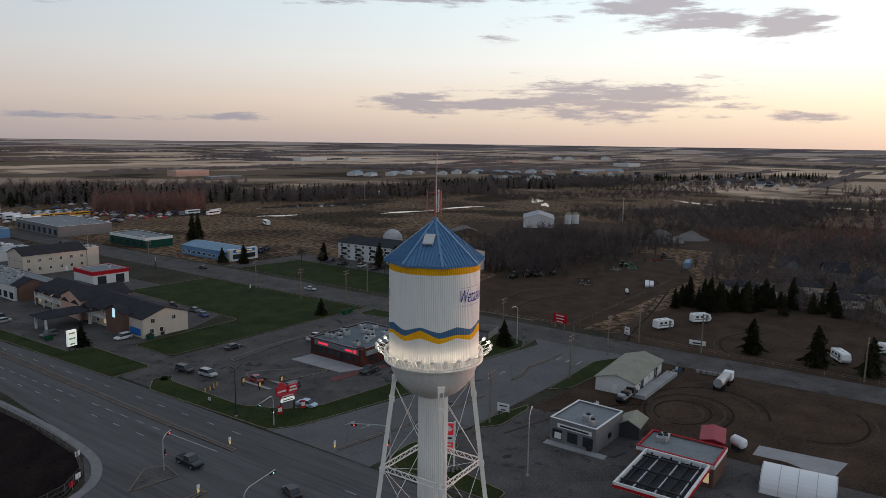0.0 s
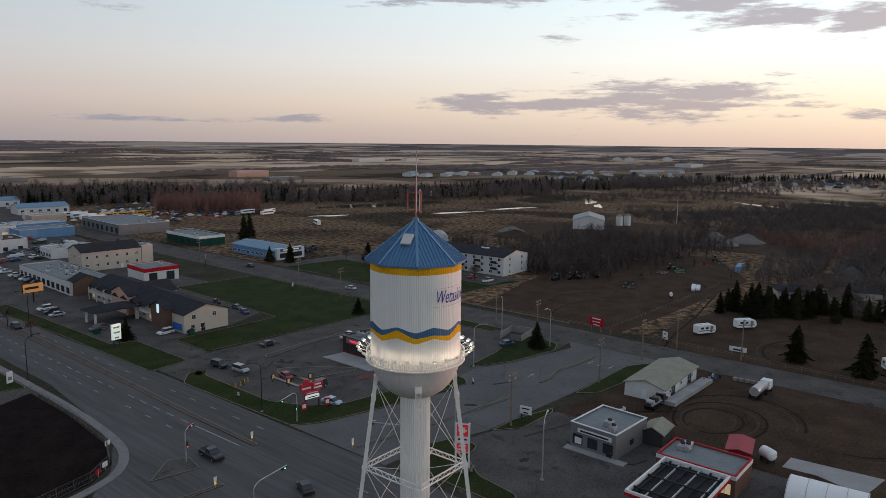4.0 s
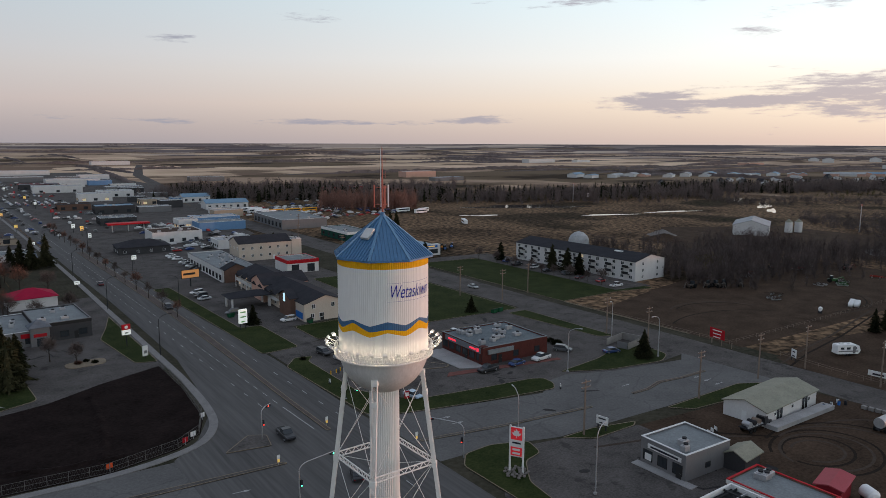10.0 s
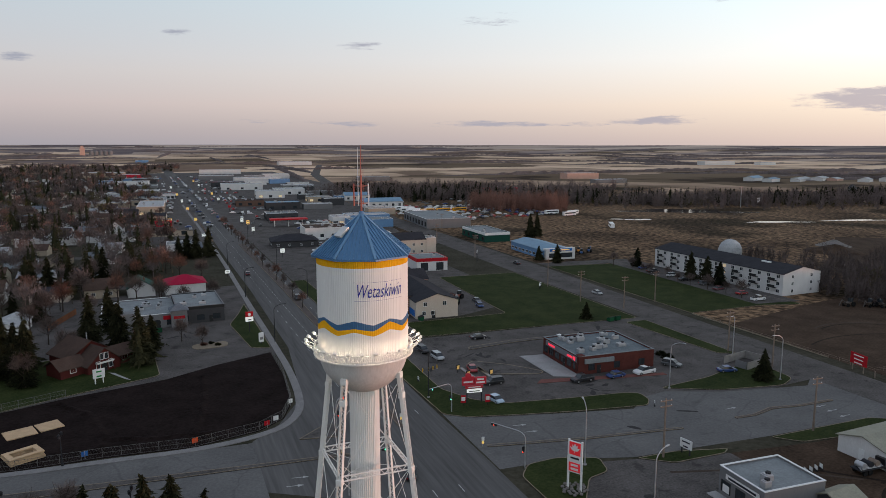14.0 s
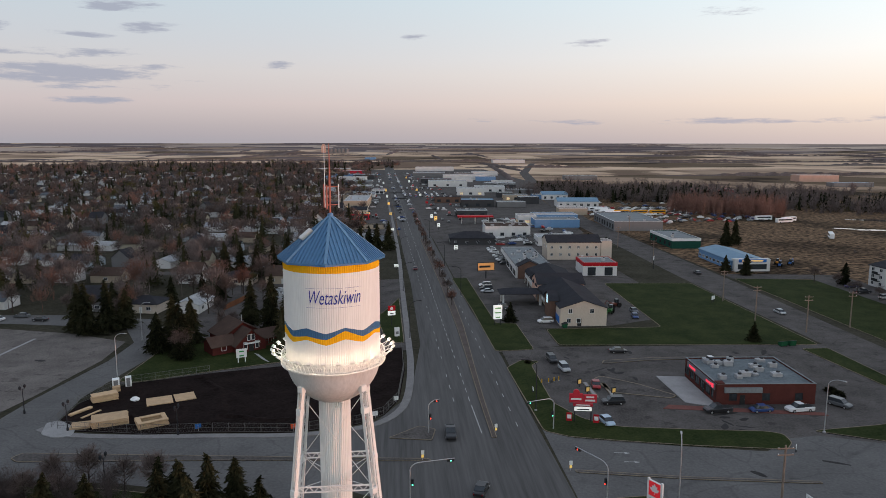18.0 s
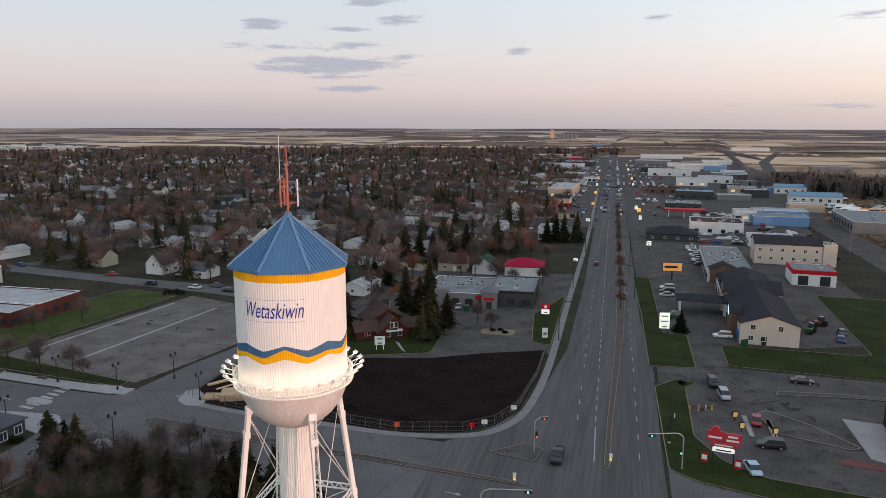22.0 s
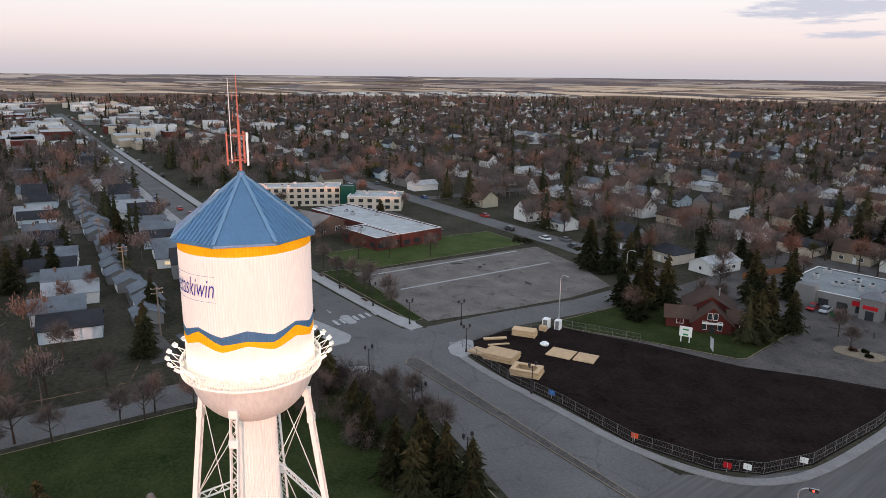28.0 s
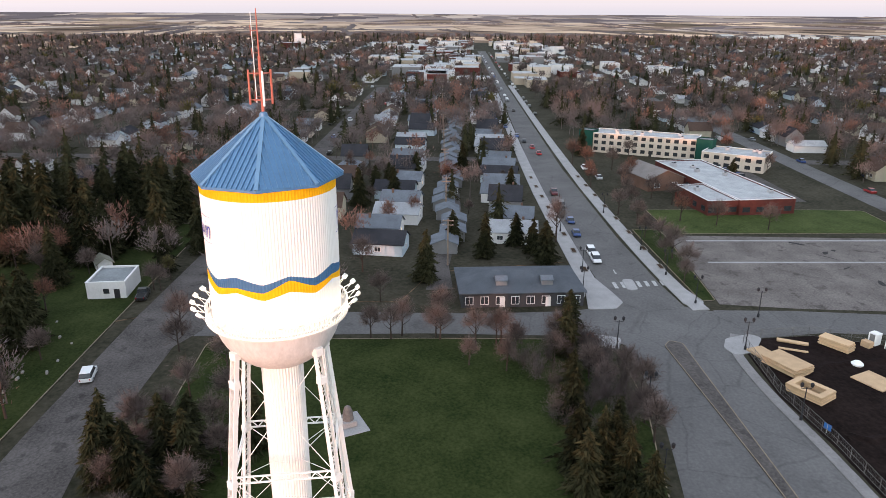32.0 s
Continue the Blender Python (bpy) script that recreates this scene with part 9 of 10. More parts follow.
lot_of_cars(-9, -560, 1, 4, 3, 62, 90, 11)
lot_of_cars(-20, -590, 1, 4, 3, 70, 90, 12)
lot_of_cars(230, -76, 12, 1, 14, 0, -7, 13)
for k in range(14):
    put_far_car(q.choice(("white", "grey", "blue", "black", "silver")), *town(40 + 26 * k, 107 if k % 2 else 94), -7)
for k in range(16):
    put_far_car(q.choice(("white", "grey", "blue", "red", "silver")), *town(30 + 24 * k, -95 if k % 2 else -105), -7)


def bus(x, y, rz, mt=WHITE_PAINT, label="white coach parked in a yard"):
    t = thing("coach", label, "bus", pose(x, y, 0.03, 0, 0, rz))
    part("body", Shape().box(0, 0, 0.45, 12, 2.5, 2.8, 0, 0.15), mt, t)
    for s_ in (-1, 1):
        part("window_band", Shape().box(0, s_ * 1.26, 1.8, 10.6, 0.03, 0.9), PANE, t)
        for sx in (-3.6, 3.8):
            part("wheel", Shape().rod((sx, s_ * 1.0, 0.5), (sx, s_ * 1.27, 0.5), 0.5, n=10), RUBBER, t)


for k in range(7):
    bus(-165 - 3 * (k % 2), -440 - 7 * k, 12)
for k in range(3):
    bus(-205 + 14 * k, -455, 4, mat("yellow_bus_paint", (0.62, 0.30, 0.02), 0.5, 1, 0.1) if k == 0 else bpy.data.materials["yellow_bus_paint"], "yellow school bus parked in a yard")
bus(-255, -319, 62)
for x, y, a in ((-269.8, -394, 10), (-277.8, -402, 20), (-263.8, -410, 5)):
    bus(x, y, a, WHITE_PAINT, "white box trailer parked in a yard")
elev = thing("grain_elevator", "tall grain elevator tinted red for low sun, with pale steel silos", "grain elevator", pose(255, -2880, 4) @ Matrix.Diagonal((1.25, 1.25, 1.25, 1)))
# the house's salmon colour stands in for red low sunlight
part("elevator_house", Shape().box(20, 0, -5, 13, 11, 28, 0, 0.3).box(20, 0, 23, 7, 6, 7), SALMON_WALL, elev)
for k in range(5):
    part("silo", Shape().turned([(6, -1), (6, 13), (1.5, 16)], 16, -4 - 13 * k, 0), GREY_WALL, elev)

for k in range(300):
    y_ = fcr.uniform(-1150, -400)
    far_car_box(hx(y_) + fcr.choice((fcr.uniform(16, 40), fcr.uniform(-50, -18), fcr.choice((-5, 5)))), y_, fcr.choice((0, 90, 90)))
for k in range(420):
    o_ = fcr.choice(STREETS) + fcr.choice((-2.8, 2.8, -10, 10))
    x_, y_ = town(fcr.uniform(150, 1000), o_)
    if clear_of(x_, y_) and math.hypot(x_, y_) > 180:
        far_car_box(x_, y_, -7.1)
for k in range(300):
    far_car_box(*fcr.choice(((fcr.uniform(-112, -62), fcr.uniform(-430, -300)), (fcr.uniform(-265, -150), fcr.uniform(-570, -400)), (fcr.uniform(-265, -150), fcr.uniform(-500, -400)))), fcr.choice((0, 90, 20)))
for k in range(60):
    far_car_box(*town(fcr.uniform(260, 900), fcr.choice((-5.6, 5.6))), -7.1)
for m_, s_ in cars_far.items():
    solo("distant_cars", s_, car_paint(m_, PAINTS[m_]), "%s cars standing far off" % m_, "cars", kind="stuff")

# downtown, far
dt = random.Random(77)
vs_, mats_ = {}, [WHITE_WALL, TAN_WALL, GREY_WALL, BRICK_RED, CREAM_WALL, WHITE_ROOF]
blocks = {m_.name: Shape() for m_ in mats_}
for k in range(150):
    s, o = dt.uniform(430, 1150), dt.gauss(10, 75)
    if abs(o) < 16:
        o += 40
    x, y = town(s, o)
    w, d, h = dt.uniform(12, 34), dt.uniform(12, 26), dt.choice((5, 6, 7, 9))
    blocks[dt.choice(("white_siding", "white_siding", "tan_siding", "grey_cladding", "red_brick", "cream_stucco"))].box(x, y, -0.1, w, d, h, -7)
    blocks["white_gravel_roof"].box(x, y, h - 0.1, w - 0.8, d - 0.8, 0.25, -7)
for k in range(170):
    s, o = (dt.uniform(700, 1350), dt.uniform(-1150, -350)) if k < 60 else (dt.uniform(1270, 1700), dt.uniform(-1250, -560))
    x, y = town(s, o)
    w, d, h = dt.uniform(12, 40), dt.uniform(10, 22), dt.choice((4, 5, 6))
    blocks[dt.choice(("white_siding", "white_siding", "grey_cladding", "cream_stucco"))].box(x, y, -0.1, w, d, h, -7)
    blocks["white_gravel_roof"].box(x, y, h - 0.1, w - 0.8, d - 0.8, 0.25, -7)
for m_ in mats_:
    solo("distant_buildings", blocks[m_.name], m_, "downtown and industrial buildings far off", "buildings", kind="stuff")
mill = thing("flour_mill", "white concrete mill tower above the downtown", "mill", pose(*town(1000, 280), 0))
part("mill_tower", Shape().box(0, 0, -1, 18, 14, 15, 20, 0.3).box(14, 4, -1, 9, 9, 22, 20, 0.3), WHITE_WALL, mill)
flat_building("white_hall", "large white hall among the trees", 575, -268, 24, 18, 9, -7, WHITE_WALL, WHITE_ROOF, WHITE_TRIM, 0)

# ---- trees: the park and the streets ----
r_ = random.Random(3)
for x, y, k, s_ in ((33.1, 26.6, 0, 0.9), (30.3, 16.2, 1, 1.05), (27.4, 22.2, 0, 0.85), (35.1, 20.3, 1, 1.0), (36.2, 9.8, 0, 0.95), (23.6, 18.9, 3, 1.3), (58.7, -38.7, 0, 0.75), (38.6, -34, 1, 0.85), (23.3, -31.2, 1, 0.9), (21.8, -35.6, 0, 0.8), (18.2, -37, 1, 0.9), (26, -35.6, 1, 0.95), (29.3, -37.1, 0, 0.72), (13.9, -33.1, 3, 1.1), (11.9, 20.5, 1, 0.8), (16.8, 23.2, 3, 1.2), (19.7, 13.2, 3, 1.1),
                    (48.2, -114.3, 0, 1.0), (29.3, -133.9, 0, 1.1), (24.5, -129.3, 2, 0.9), (23.6, -122.5, 1, 1.2), (50, -128.6, 0, 1.0), (82.6, -139.6, 2, 1.0), (77.2, -140.9, 2, 1.05), (86.1, -143.1, 0, 1.1), (73.7, -145.9, 1, 1.2), (-41, -145.5, 3, 0.9), (-113, -57, 3, 1.0), (-111, -55.4, 3, 0.85), (-105, -120, 3, 0.8), (-182, -152, 1, 1.1), (-181, -160, 0, 0.9), (-182, -145, 1, 1.0), (-179, -192, 1, 0.9), (-146, 1, 1, 1.0), (-144, 17, 1, 1.1), (-144, 29, 1, 1.0), (-151, -214, 1, 0.9), (-147, -224, 3, 1.0),
                    (3, -288.4, 2, 0.95), (-2.8, -291.1, 2, 1.0), (7, -290.7, 0, 1.0), (10.9, -286, 0, 0.9), (-179.8, -292, 2, 1.0), (-187.8, -298, 2, 0.95), (-101.8, -277, 1, 1.0), (-108.8, -270, 1, 0.9), (108.4, -33.3, 2, 0.75), (103.3, -46.4, 1, 1.05), (155.5, -48.9, 0, 0.9), (118.5, 33.4, 0, 1.0), (37.6, -147, 2, 0.95), (33.3, -158, 0, 1.05), (21.5, -134, 1, 1.0), (44, -226, 0, 1.0), (50, -222, 2, 0.9), (40, -240, 0, 1.1), (30, -252, 2, 0.9), (99.8, 22.5, 1, 0.8), (67.1, -41.7, 1, 0.85), (110, -45, 0, 0.7), (119, -27, 1, 0.9)):
    plant(SPRUCES[k], x, y, s_, r_.uniform(0, 360))
for k in range(46):
    f = k / 46
    plant(SPRUCES[(0, 2, 0, 1)[k % 4]], -179 - 24 * f - r_.uniform(0, 17), -31 + 36 * f + (14 * (f - 0.8) * 5 if f > 0.8 else 0) + r_.uniform(-4, 4), r_.uniform(0.42, 0.88), r_.uniform(0, 360))
for k in range(30):
    plant(SPRUCES[k % 3], 62 + r_.uniform(0, 80), 50 + r_.uniform(0, 34), r_.uniform(0.7, 1.1), r_.uniform(0, 360)) if k < 22 else None
for k in range(46):
    plant(SPRUCES[(0, 2, 0, 2, 1)[k % 5]], 112 + r_.uniform(0, 42), 40 + r_.uniform(2, 46) + (0 if k % 3 else 4), r_.uniform(1.1, 1.5), r_.uniform(0, 360))
for x, y, k, s_ in ((200, -86, 2, 0.9), (199, -95.4, 0, 0.9), (173.1, -90.2, 1, 1.0), (157.8, -93.7, 1, 0.9), (140.6, -77, 0, 0.85), (210.3, -83.8, 2, 0.95), (119.4, -76.4, 1, 0.8), (102.3, -74.6, 1, 0.75), (88.1, -72.8, 1, 0.7), (67.8, -6.2, 3, 0.9), (68.4, -11.7, 3, 1.0), (66.6, -17.5, 1, 0.8), (63.1, -28.5, 0, 0.75), (61.9, -38, 1, 0.8), (128, -100, 1, 0.9), (133, -92, 2, 0.8), (123, -112, 1, 0.9), (150, -97, 0, 0.8), (216, -108, 0, 0.9), (190, -150, 1, 0.9), (221, -150, 2, 0.9), (182, -96, 2, 0.8)):
    plant(BARE[k], x, y, s_, r_.uniform(0, 360))
for x, y, k, s_ in ((30.8, 26.8, 0, 0.8), (29.3, 22.4, 1, 0.9), (31, 18.9, 0, 0.7), (36.8, 17.5, 1, 0.9), (27.7, -31.4, 1, 1.0), (25.2, -33.6, 0, 0.8), (45.2, -35.8, 1, 0.8), (61.9, -39.7, 0, 0.62), (174, -128, 1, 0.9), (226, -92, 0, 0.9)):
    plant(SPRUCES[k], x, y, s_, r_.uniform(0, 360))
for x, y, k, s_ in ((27, -197, 0, 1.05), (33, -200, 2, 1.0), (19, -193, 1, 1.0), (45, -206, 0, 1.15), (49, -191, 2, 1.0), (52, -178, 0, 1.1), (48, -150, 1, 1.0), (54, -162, 0, 1.0), (14, -140, 3, 0.9), (2, -192, 3, 1.0), (4, -226, 0, 1.0), (12, -236, 2, 1.0), (40, -180, 1, 0.9), (41, -138, 3, 0.9)):
    plant(BARE[k], x, y, s_, r_.uniform(0, 360))
for x, y, k, s_ in ((51, -121, 0, 1.05), (54.5, -127, 2, 0.95), (56.5, -120, 1, 1.1), (58, -230, 0, 1.0), (62, -222, 2, 0.9), (66, -236, 0, 1.0)):
    plant(SPRUCES[k], x, y, s_, r_.uniform(0, 360))
for x, y, k, s_ in ((33, 13, 3, 0.9), (39, 15, 0, 0.75), (25, 15.5, 3, 1.0), (29, 25, 1, 0.7), (40, 25, 3, 1.0), (33.5, 23, 3, 0.9), (21, 22, 0, 0.6), (48.2, -45.1, 3, 0.9), (43.1, -45.8, 3, 1.0), (36.9, -43.9, 1, 0.75), (32.2, -43.4, 3, 1.0), (63.3, -27.7, 1, 0.8), (65.9, -18.2, 1, 0.8), (67, -9.7, 0, 0.7), (57.4, 16.4, 1, 0.9), (56.2, -21.9, 3, 0.7), (53.7, -27.6, 3, 0.8), (46.3, 14, 1, 0.9), (50, 20.6, 0, 0.7), (42.6, 21.9, 1, 0.75), (36.9, 18.3, 3, 0.8), (8, -8.2, 3, 0.8), (15.8, 7.4, 3, 0.9), (68.3, 3.5, 1, 0.8), (68.3, 11.1, 3, 0.9), (8.9, -133.4, 3, 0.8), (57.4, -137.7, 1, 0.8), (93, -75.6, 1, 0.9), (103.3, -76.8, 0, 0.9), (113.4, -78, 1, 0.85), (130.8, -78.8, 0, 0.8), (173.9, -79.5, 2, 0.75), (185.1, -82.2, 2, 0.7), (146.8, -83.1, 1, 0.9), (158.6, -85.8, 0, 0.75), (11.9, -188.7, 1, 0.8), (19.7, -201.6, 2, 0.8), (82.6, 8.6, 0, 0.9), (86.9, 0.9, 0, 0.85), (84.3, -8.3, 1, 0.8), (96.5, 6.3, 0, 0.9), (101.6, -4.8, 1, 1.0), (22.1, -243, 2, 1.0), (28, -236, 2, 0.9), (34, -228, 1, 1.0), (17, -250, 2, 0.9), (44, -236, 0, 1.0), (52, -233, 1, 0.9), (15, -262, 1, 1.0), (24, -268, 2, 0.9), (33, -262, 0, 1.0), (73, -19.4, 1, 0.9), (62.5, -24, 0, 0.8), (58.5, -30, 3, 0.9), (56, -36, 1, 0.7), (50, -40, 3, 0.9), (45.5, -41, 1, 0.7), (72.5, 27, 0, 0.9), (74, 18, 1, 1.0), (71.5, 8, 0, 0.85), (66, 26, 1, 0.8)):
    plant(BARE[k], x, y, s_, r_.uniform(0, 360))
for k in range(16):
    plant(BARE[(2, 0, 5)[k % 3]], hx(-168 - 17 * k) - 3.3, -168 - 17 * k, r_.uniform(0.5, 0.7), r_.uniform(0, 360))
for k in range(10):
    plant(BARE[(0, 3, 1)[k % 3]], -168 - r_.uniform(0, 8), -125 - 8 * k, r_.uniform(0.5, 0.75), r_.uniform(0, 360))

# trees between the houses
near_n, far_bare, far_red, far_green, far_fir, mid_bare, mid_red, last_bare, near_fir = 0, [], [], [], [], [], [], [], []
tr = random.Random(19)
for dens, lo, hi in ((76, 0, 480), (130, 480, 900), (260, 900, 1500)):
    n = int(1520 * 2600 / dens)
    for k in range(n):
        x, y = tr.uniform(-20, 1500), tr.uniform(-1500, 1100)
        dist = math.hypot(x, y)
        if not lo <= dist < hi or y > 60 + 0.75 * x or not clear_of(x, y):
            continue
        p = Vector((x, y)) - TOWN
        s, o = p.dot(U), p.dot(V)
        if any(abs(o - st) < 6.5 for st in STREETS) or -13 < o < 13 or (dist < 700 and any(abs(o - st - sd) < 5.0 for st in STREETS for sd in (-17, 17)) and tr.random() < 0.6):
            continue
        if s > 420 and abs(o) < 90 and tr.random() < 0.6:
            continue
        if 8 < o < 72 and s < 230 and tr.random() < 0.55:
            continue
        kind = tr.random()
        if dist < 210 and near_n < 170:
            near_n += 1
            plant(tr.choice(SPRUCES[:2]) if kind < 0.24 else tr.choice(BARE), x, y, tr.uniform(0.6, 1.0), tr.uniform(0, 360))
            continue
        size = tr.uniform(0.85, 1.4) * (1 if dist < 1150 else 1.2)
        if dist < 340 and kind >= 0.24:
            (mid_red if kind < 0.36 else mid_bare).append((x, y, size))
            continue
        spot = (x, y, size)
        ((near_fir if dist < 480 else far_fir) if kind < 0.22 else far_red if kind < 0.32 else far_green if kind < 0.36 else far_bare if dist < 620 else last_bare).append(spot)
for nm, lb, sp, sd, con, tw in (("town_trees", "leafless grey-brown trees between the houses", far_bare, 1, False, 0), ("town_trees", "leafless reddish trees between the houses", far_red, 2, False, 1), ("town_trees", "budding green trees between the houses", far_green, 3, False, 2), ("town_spruces", "dark spruces between the far houses", far_fir, 4, True, 0)):
    woods(nm, lb, sp, sd, con, tw, 135 if not con else 50, 9.6 if not con else 11.5, 7.6 if not con else 9.4, 1.15 if not con else 1.4, 0.42)
woods("town_spruces", "dark ragged spruces between the houses", near_fir, 26, True, 0, 260, 11.5, 8.2, 1.1, 0.19)
woods("town_trees", "leafless grey-brown trees in the far streets", last_bare, 25, False, 0, 60, 9.6, 7.8, 1.6, 0.95)


woods("street_trees", "leafless grey-brown trees of the near streets", mid_bare, 21, False, 0, 440, 9.4, 7.4, 0.85, 0.17)
woods("street_trees", "leafless reddish trees of the near streets", mid_red, 22, False, 1, 440, 9.4, 7.4, 0.85, 0.17)


def belt(line, width, n, seed, lo=0.7, hi=1.2):
    r, out = random.Random(seed), []
    seg = [(Vector(a), Vector(b)) for a, b in zip(line, line[1:])]
    total = sum((b - a).length for a, b in seg)
    for a, b in seg:
        for k in range(int(n * (b - a).length / total)):
            p = a.lerp(b, r.random())
            d = (b - a).normalized()
            p = p + Vector((-d.y, d.x)) * r.gauss(0, width / 2.4)
            out.append((p.x, p.y, r.uniform(lo, hi)))
    return out


woods("red_poplars", "tall leafless poplars with reddish twigs", belt([(-226, -476), (-258, -456), (-287, -428)], 30, 330, 5, 0.75, 1.1), 5, False, 1, 150, 15, 5.2, 1.7, 0.17, True)
woods("aspen_thicket", "grey leafless aspen thicket", belt([(-215, -120), (-251, -130), (-331, -142)], 34, 420, 6, 0.6, 1.1) + belt([(-204, -106), (-262, -104), (-352, -94)], 30, 330, 7, 0.6, 1.05) + belt([(-241, -192), (-263, -172)], 16, 40, 8, 0.5, 0.8), 6, False, 0, 130, 10, 4.6, 1.5, 0.17, True)
woods("dark_wood", "dark belt of mixed spruce and poplar", belt([(-162.8, -682), (-218.8, -592), (-327.8, -522), (-410.8, -472), (-561.8, -412), (-691.8, -442), (-761.8, -362)], 46, 560, 9, 0.6, 1.15) + belt([(-166, -640), (-240, -650), (-330, -600)], 80, 170, 37, 0.6, 1.0) + belt([(-800, -425), (-940, -335), (-1075, -292), (-1200, -205), (-1350, -125)], 40, 240, 34, 0.6, 1.0), 7, True, 0, 80, 13, 8.5, 1.8, 0.4)
woods("bare_wood", "dark belt of leafless poplars", belt([(-151.8, -692), (-218.8, -602), (-327.8, -507), (-410.8, -457), (-561.8, -387), (-691.8, -427), (-801.8, -352), (-951.8, -332)], 60, 1350, 10, 0.6, 1.15) + belt([(-803, -352), (-942, -236), (-1062, -172), (-1250, -110)], 60, 260, 35, 0.5, 0.9) + belt([(-172, -720), (-245, -690), (-340, -640), (-420, -560)], 110, 420, 36, 0.6, 1.15), 8, False, 0, 110, 12, 8.5, 2.0, 0.46, True)
woods("marsh_bushes", "low leafless bushes in the marsh", belt([(-230, -140), (-330, -250), (-480, -330)], 150, 120, 31, 0.10, 0.3) + belt([(-400, -90), (-520, -60), (-660, -50)], 60, 640, 32, 0.7, 1.2) + belt([(-300, 60), (-420, 30)], 90, 420, 33, 0.6, 1.1) + belt([(-441, -172), (-521, -112), (-701, -62)], 70, 760, 11, 0.7, 1.15) + belt([(-201.8, -302), (-331.8, -332), (-421.8, -302)], 90, 70, 12, 0.1, 0.25) + belt([(-561.8, -332), (-701, -222), (-951, -182)], 60, 420, 13, 0.6, 1.1), 9, False, 0, 70, 5.6, 7.5, 1.3, 0.26, True)
woods("green_bushes", "budding green bushes at the wood's edge", belt([(-331.8, -492), (-421.8, -442), (-561.8, -372)], 22, 110, 14, 0.5, 0.8) + belt([(-227, -114), (-233, -120)], 6, 6, 15, 0.8, 1.0) + belt([(-701.8, -302), (-901, -242)], 40, 60, 16, 0.4, 0.7), 10, False, 2, 110, 9, 6, 1.4, 0.24, True)
woods("yard_trees", "leafless trees behind the trailer yard", belt([(-205, 10), (-260, 30), (-330, 60)], 60, 200, 40, 0.6, 1.1) + belt([(-240, -12), (-330, -15), (-400, 10)], 40, 240, 41, 0.6, 1.1), 40, False, 0, 150, 9.5, 7, 1.2, 0.24, True)
woods("yard_trees", "reddish leafless trees behind the trailer yard", belt([(-352, -48), (-392, -16), (-450, 40)], 50, 300, 42, 0.6, 1.0), 43, False, 1, 150, 8.5, 7, 1.2, 0.22, True)
woods("north_wood", "leafless wood north-west of the yards", belt([(-251, 128), (-421, 58), (-701, 58), (-1001, 38)], 120, 900, 17, 0.6, 1.1), 11, False, 0, 70, 10, 7, 1.9, 0.4, True)
woods("park_shrubs", "leafless pinkish shrubs along the park's edge", belt([(66, -39), (60, -42.5), (48, -42.5), (36, -42)], 4.5, 62, 71, 0.6, 1.25) + belt([(60, -35), (52, -33), (42, -35), (33, -36)], 6, 34, 72, 0.5, 1.1) + belt([(24, 22), (34, 20), (46, 18)], 7, 24, 73, 0.5, 1.0), 71, False, 0, 620, 4.6, 4.0, 0.62, 0.035, True)
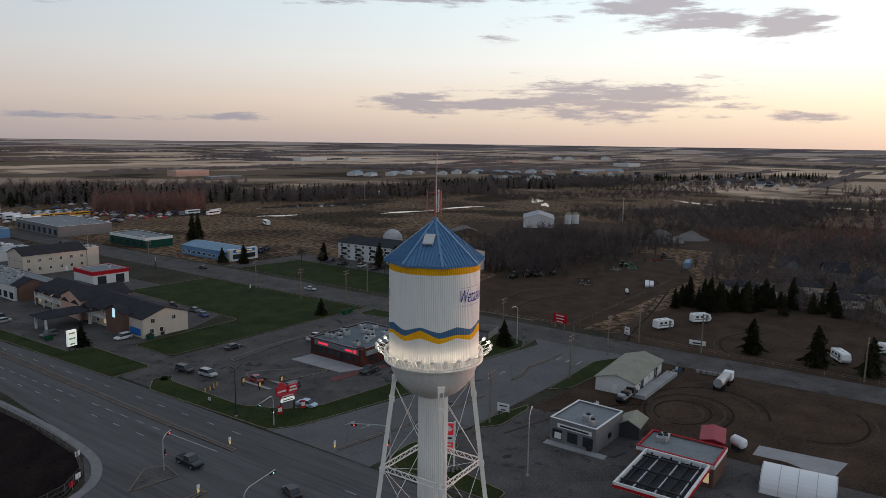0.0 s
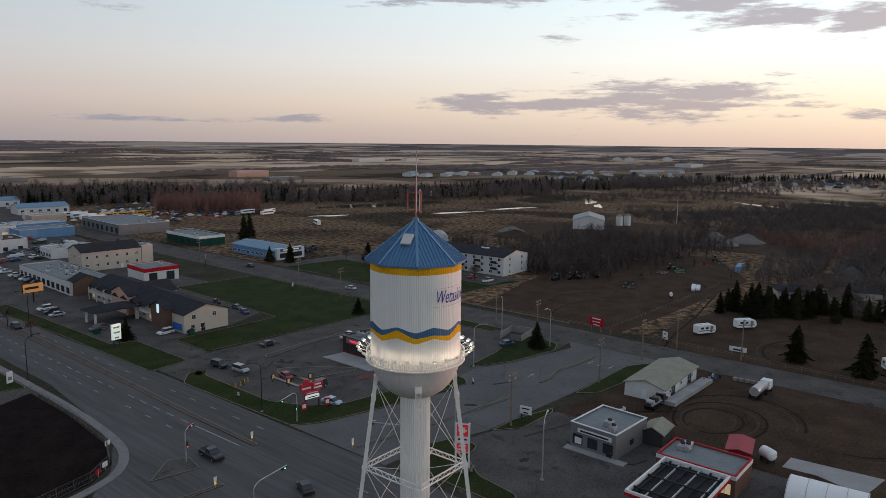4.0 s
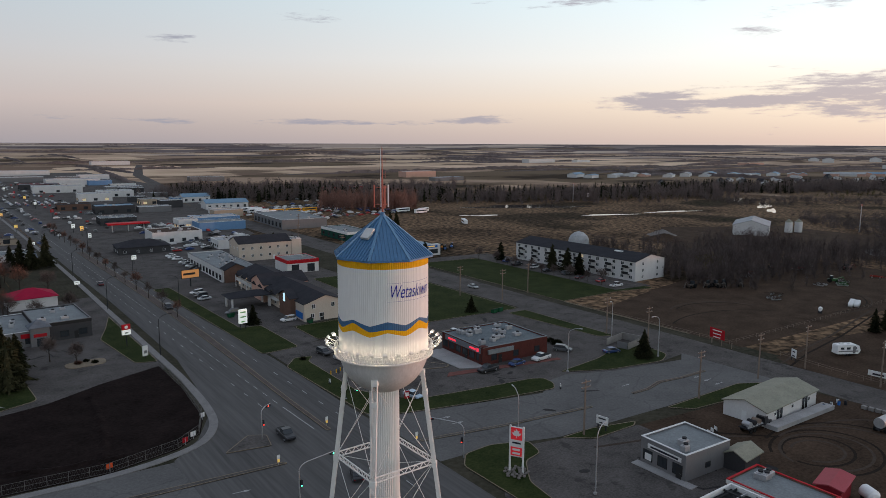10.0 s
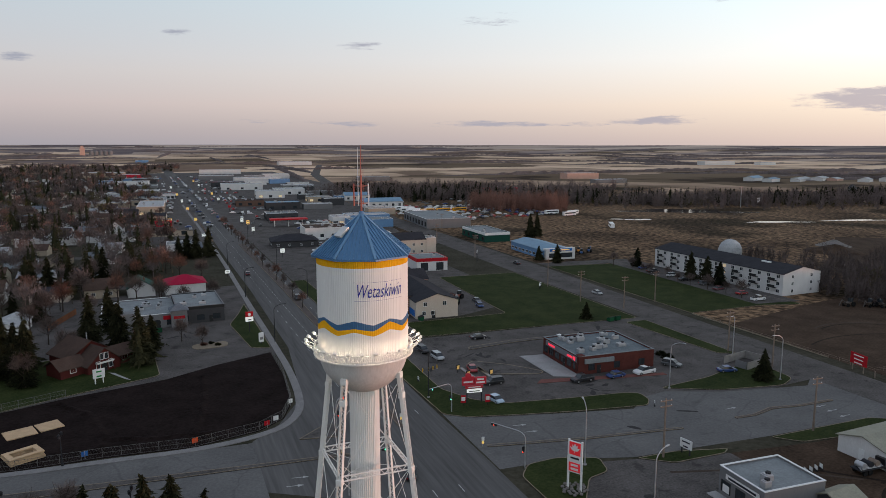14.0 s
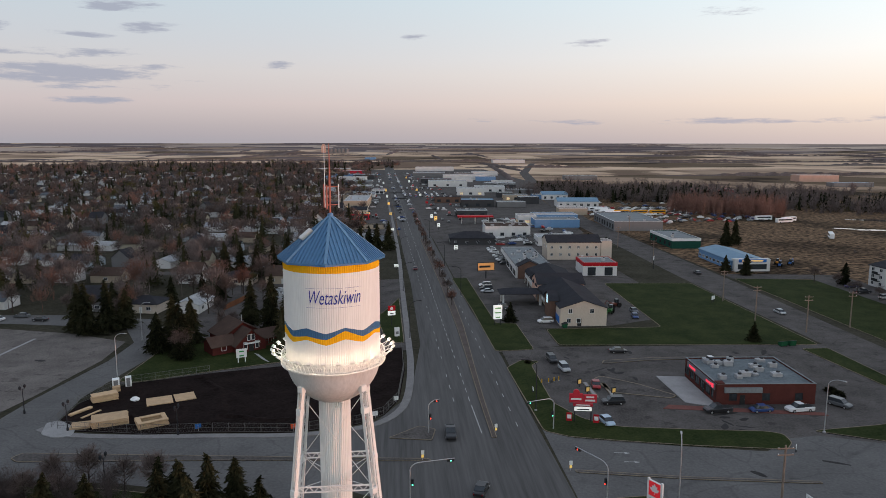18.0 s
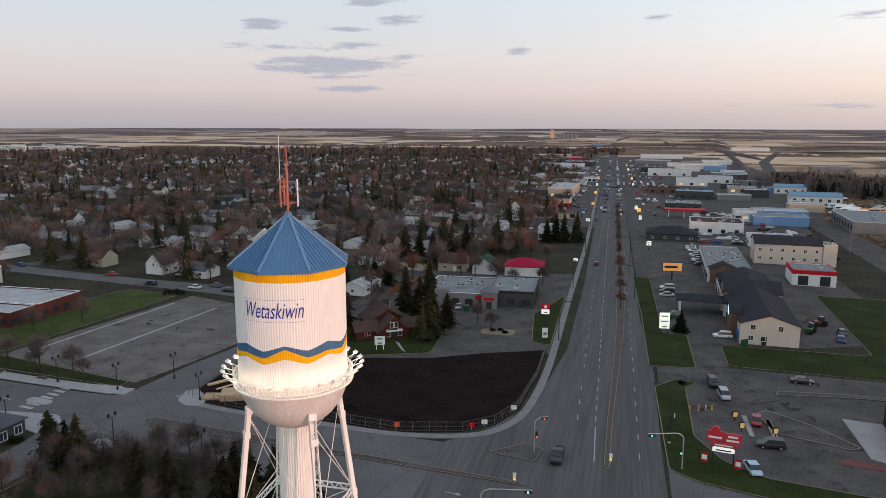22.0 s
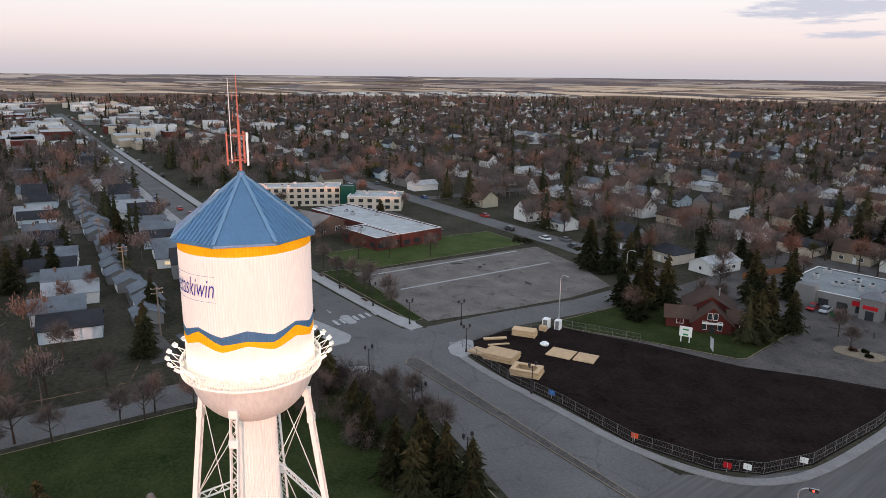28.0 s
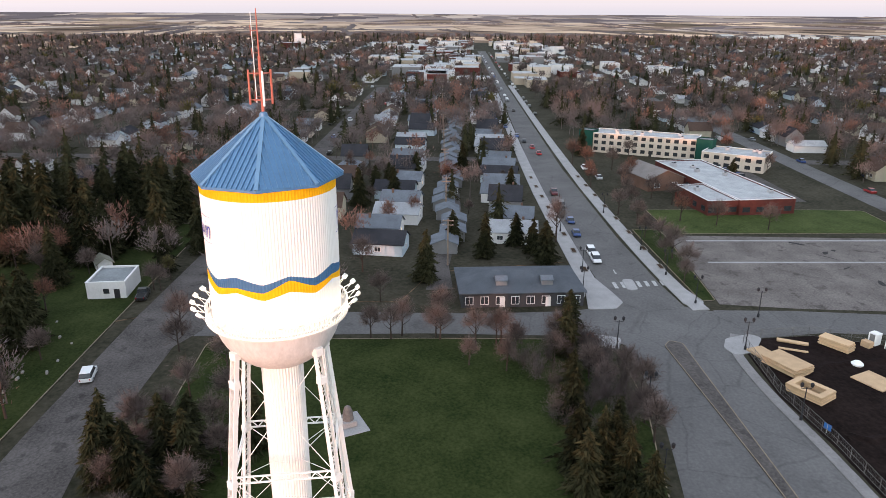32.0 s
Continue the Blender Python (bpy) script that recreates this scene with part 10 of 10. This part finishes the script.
# windbreaks and bluffs over the farmland, out to the horizon
fr_ = random.Random(8)
hv, hf = [], []
for k in range(300):
    a, r = fr_.uniform(40, 300), 1150 * (4.2 ** fr_.random())
    x, y = r * math.sin(radians(a)), r * math.cos(radians(a))
    if 40 < a < 185 and r < 1500 or r < 1800 and fr_.random() < 0.6:
        continue
    ln, wide = fr_.uniform(120, 900), fr_.uniform(6, 26)
    dx, dy = (1, fr_.uniform(-0.1, 0.1)) if fr_.random() < 0.75 else (fr_.uniform(-0.1, 0.1), 1)
    n, was = int(ln / 7), None
    for j in range(n):
        t_ = j / (n - 1) - 0.5
        px, py = x + dx * ln * t_ + fr_.uniform(-1, 1), y + dy * ln * t_ + fr_.uniform(-1, 1)
        rr = math.hypot(px, py)
        if rr > 4850:
            was = None
            continue
        gz = 0.0 if rr < 2000 else ((rr - 2000) / 2950) ** 1.6 * 36.0
        h_ = (2.8 + 3.2 * fr_.random() + 2.5 * noise.noise((px / 60, py / 60, 2.0))) * min(1.0, 4.2 * (0.52 - abs(t_)))
        b_ = len(hv)
        hv += [(px - dy * wide / 2, py - dx * wide / 2, gz - 2), (px - dy * wide * 0.3, py - dx * wide * 0.3, gz + h_ * 0.85), (px + dy * wide * 0.3, py + dx * wide * 0.3, gz + h_), (px + dy * wide / 2, py + dx * wide / 2, gz - 2)]
        if was is not None:
            hf += [(was + i_, was + i_ + 1, b_ + i_ + 1, b_ + i_) for i_ in range(3)]
        was = b_
tagged(new("windbreaks", np_mesh("windbreaks", np.array(hv), np.array(hf), TWIGS[0])), "dark windbreaks and tree bluffs over the fields", "woods", kind="stuff")

# ponds
WATER = mat("still_water", (0.02, 0.022, 0.022), 0.06, 8.0, 0.2, spec=0.6)
for x, y, w, d, a in ((-377, -392, 92, 30, -28), (-299, -356, 30, 8, -28), (-384, -305, 42, 8, -20), (-446, -293, 46, 8, -15),  (-561.8, -282, 60, 10, 30), (-521.8, -252, 34, 7, 30), (-691, -64, 110, 24, 70), (-641, -152, 50, 9, 60), (-601.8, -332, 50, 8, 30)):
    pts = []
    for k in range(22):
        t_ = 2 * math.pi * k / 22
        f = 1 + 0.25 * math.sin(3 * t_ + x) + 0.15 * math.sin(5 * t_)
        v_ = pose(x, y, 0, 0, 0, a) @ Vector((w / 2 * f * math.cos(t_), d / 2 * f * math.sin(t_), 0))
        pts.append((v_.x, v_.y))
    slab("pond", pts, WATER, "shallow slough reflecting the sky", "water", 0.03)
# a tall light mast and a billboard in the marsh
for x, y in ((-433, -145), (-447, -403)):
    mast_ = thing("light_mast", "tall steel mast with red crossarms", "mast", pose(x, y, 0, 0, 0, 30))
    part("pole", Shape().rod((0, 0, -0.2), (0, 0, 17), 0.3, 0.2, 8), STEEL, mast_)
    part("crossarm", Shape().box(0, 0, 16.4, 5, 0.4, 0.4).box(0, 0, 17.2, 4, 0.4, 0.3), ANTENNA_RED, mast_)
pylon_sign(-465, -401, 35, 4, 12, 3.6, WHITE_TRIM, "white billboard at the marsh edge", 1, GREY_WALL, 2, 0.3)
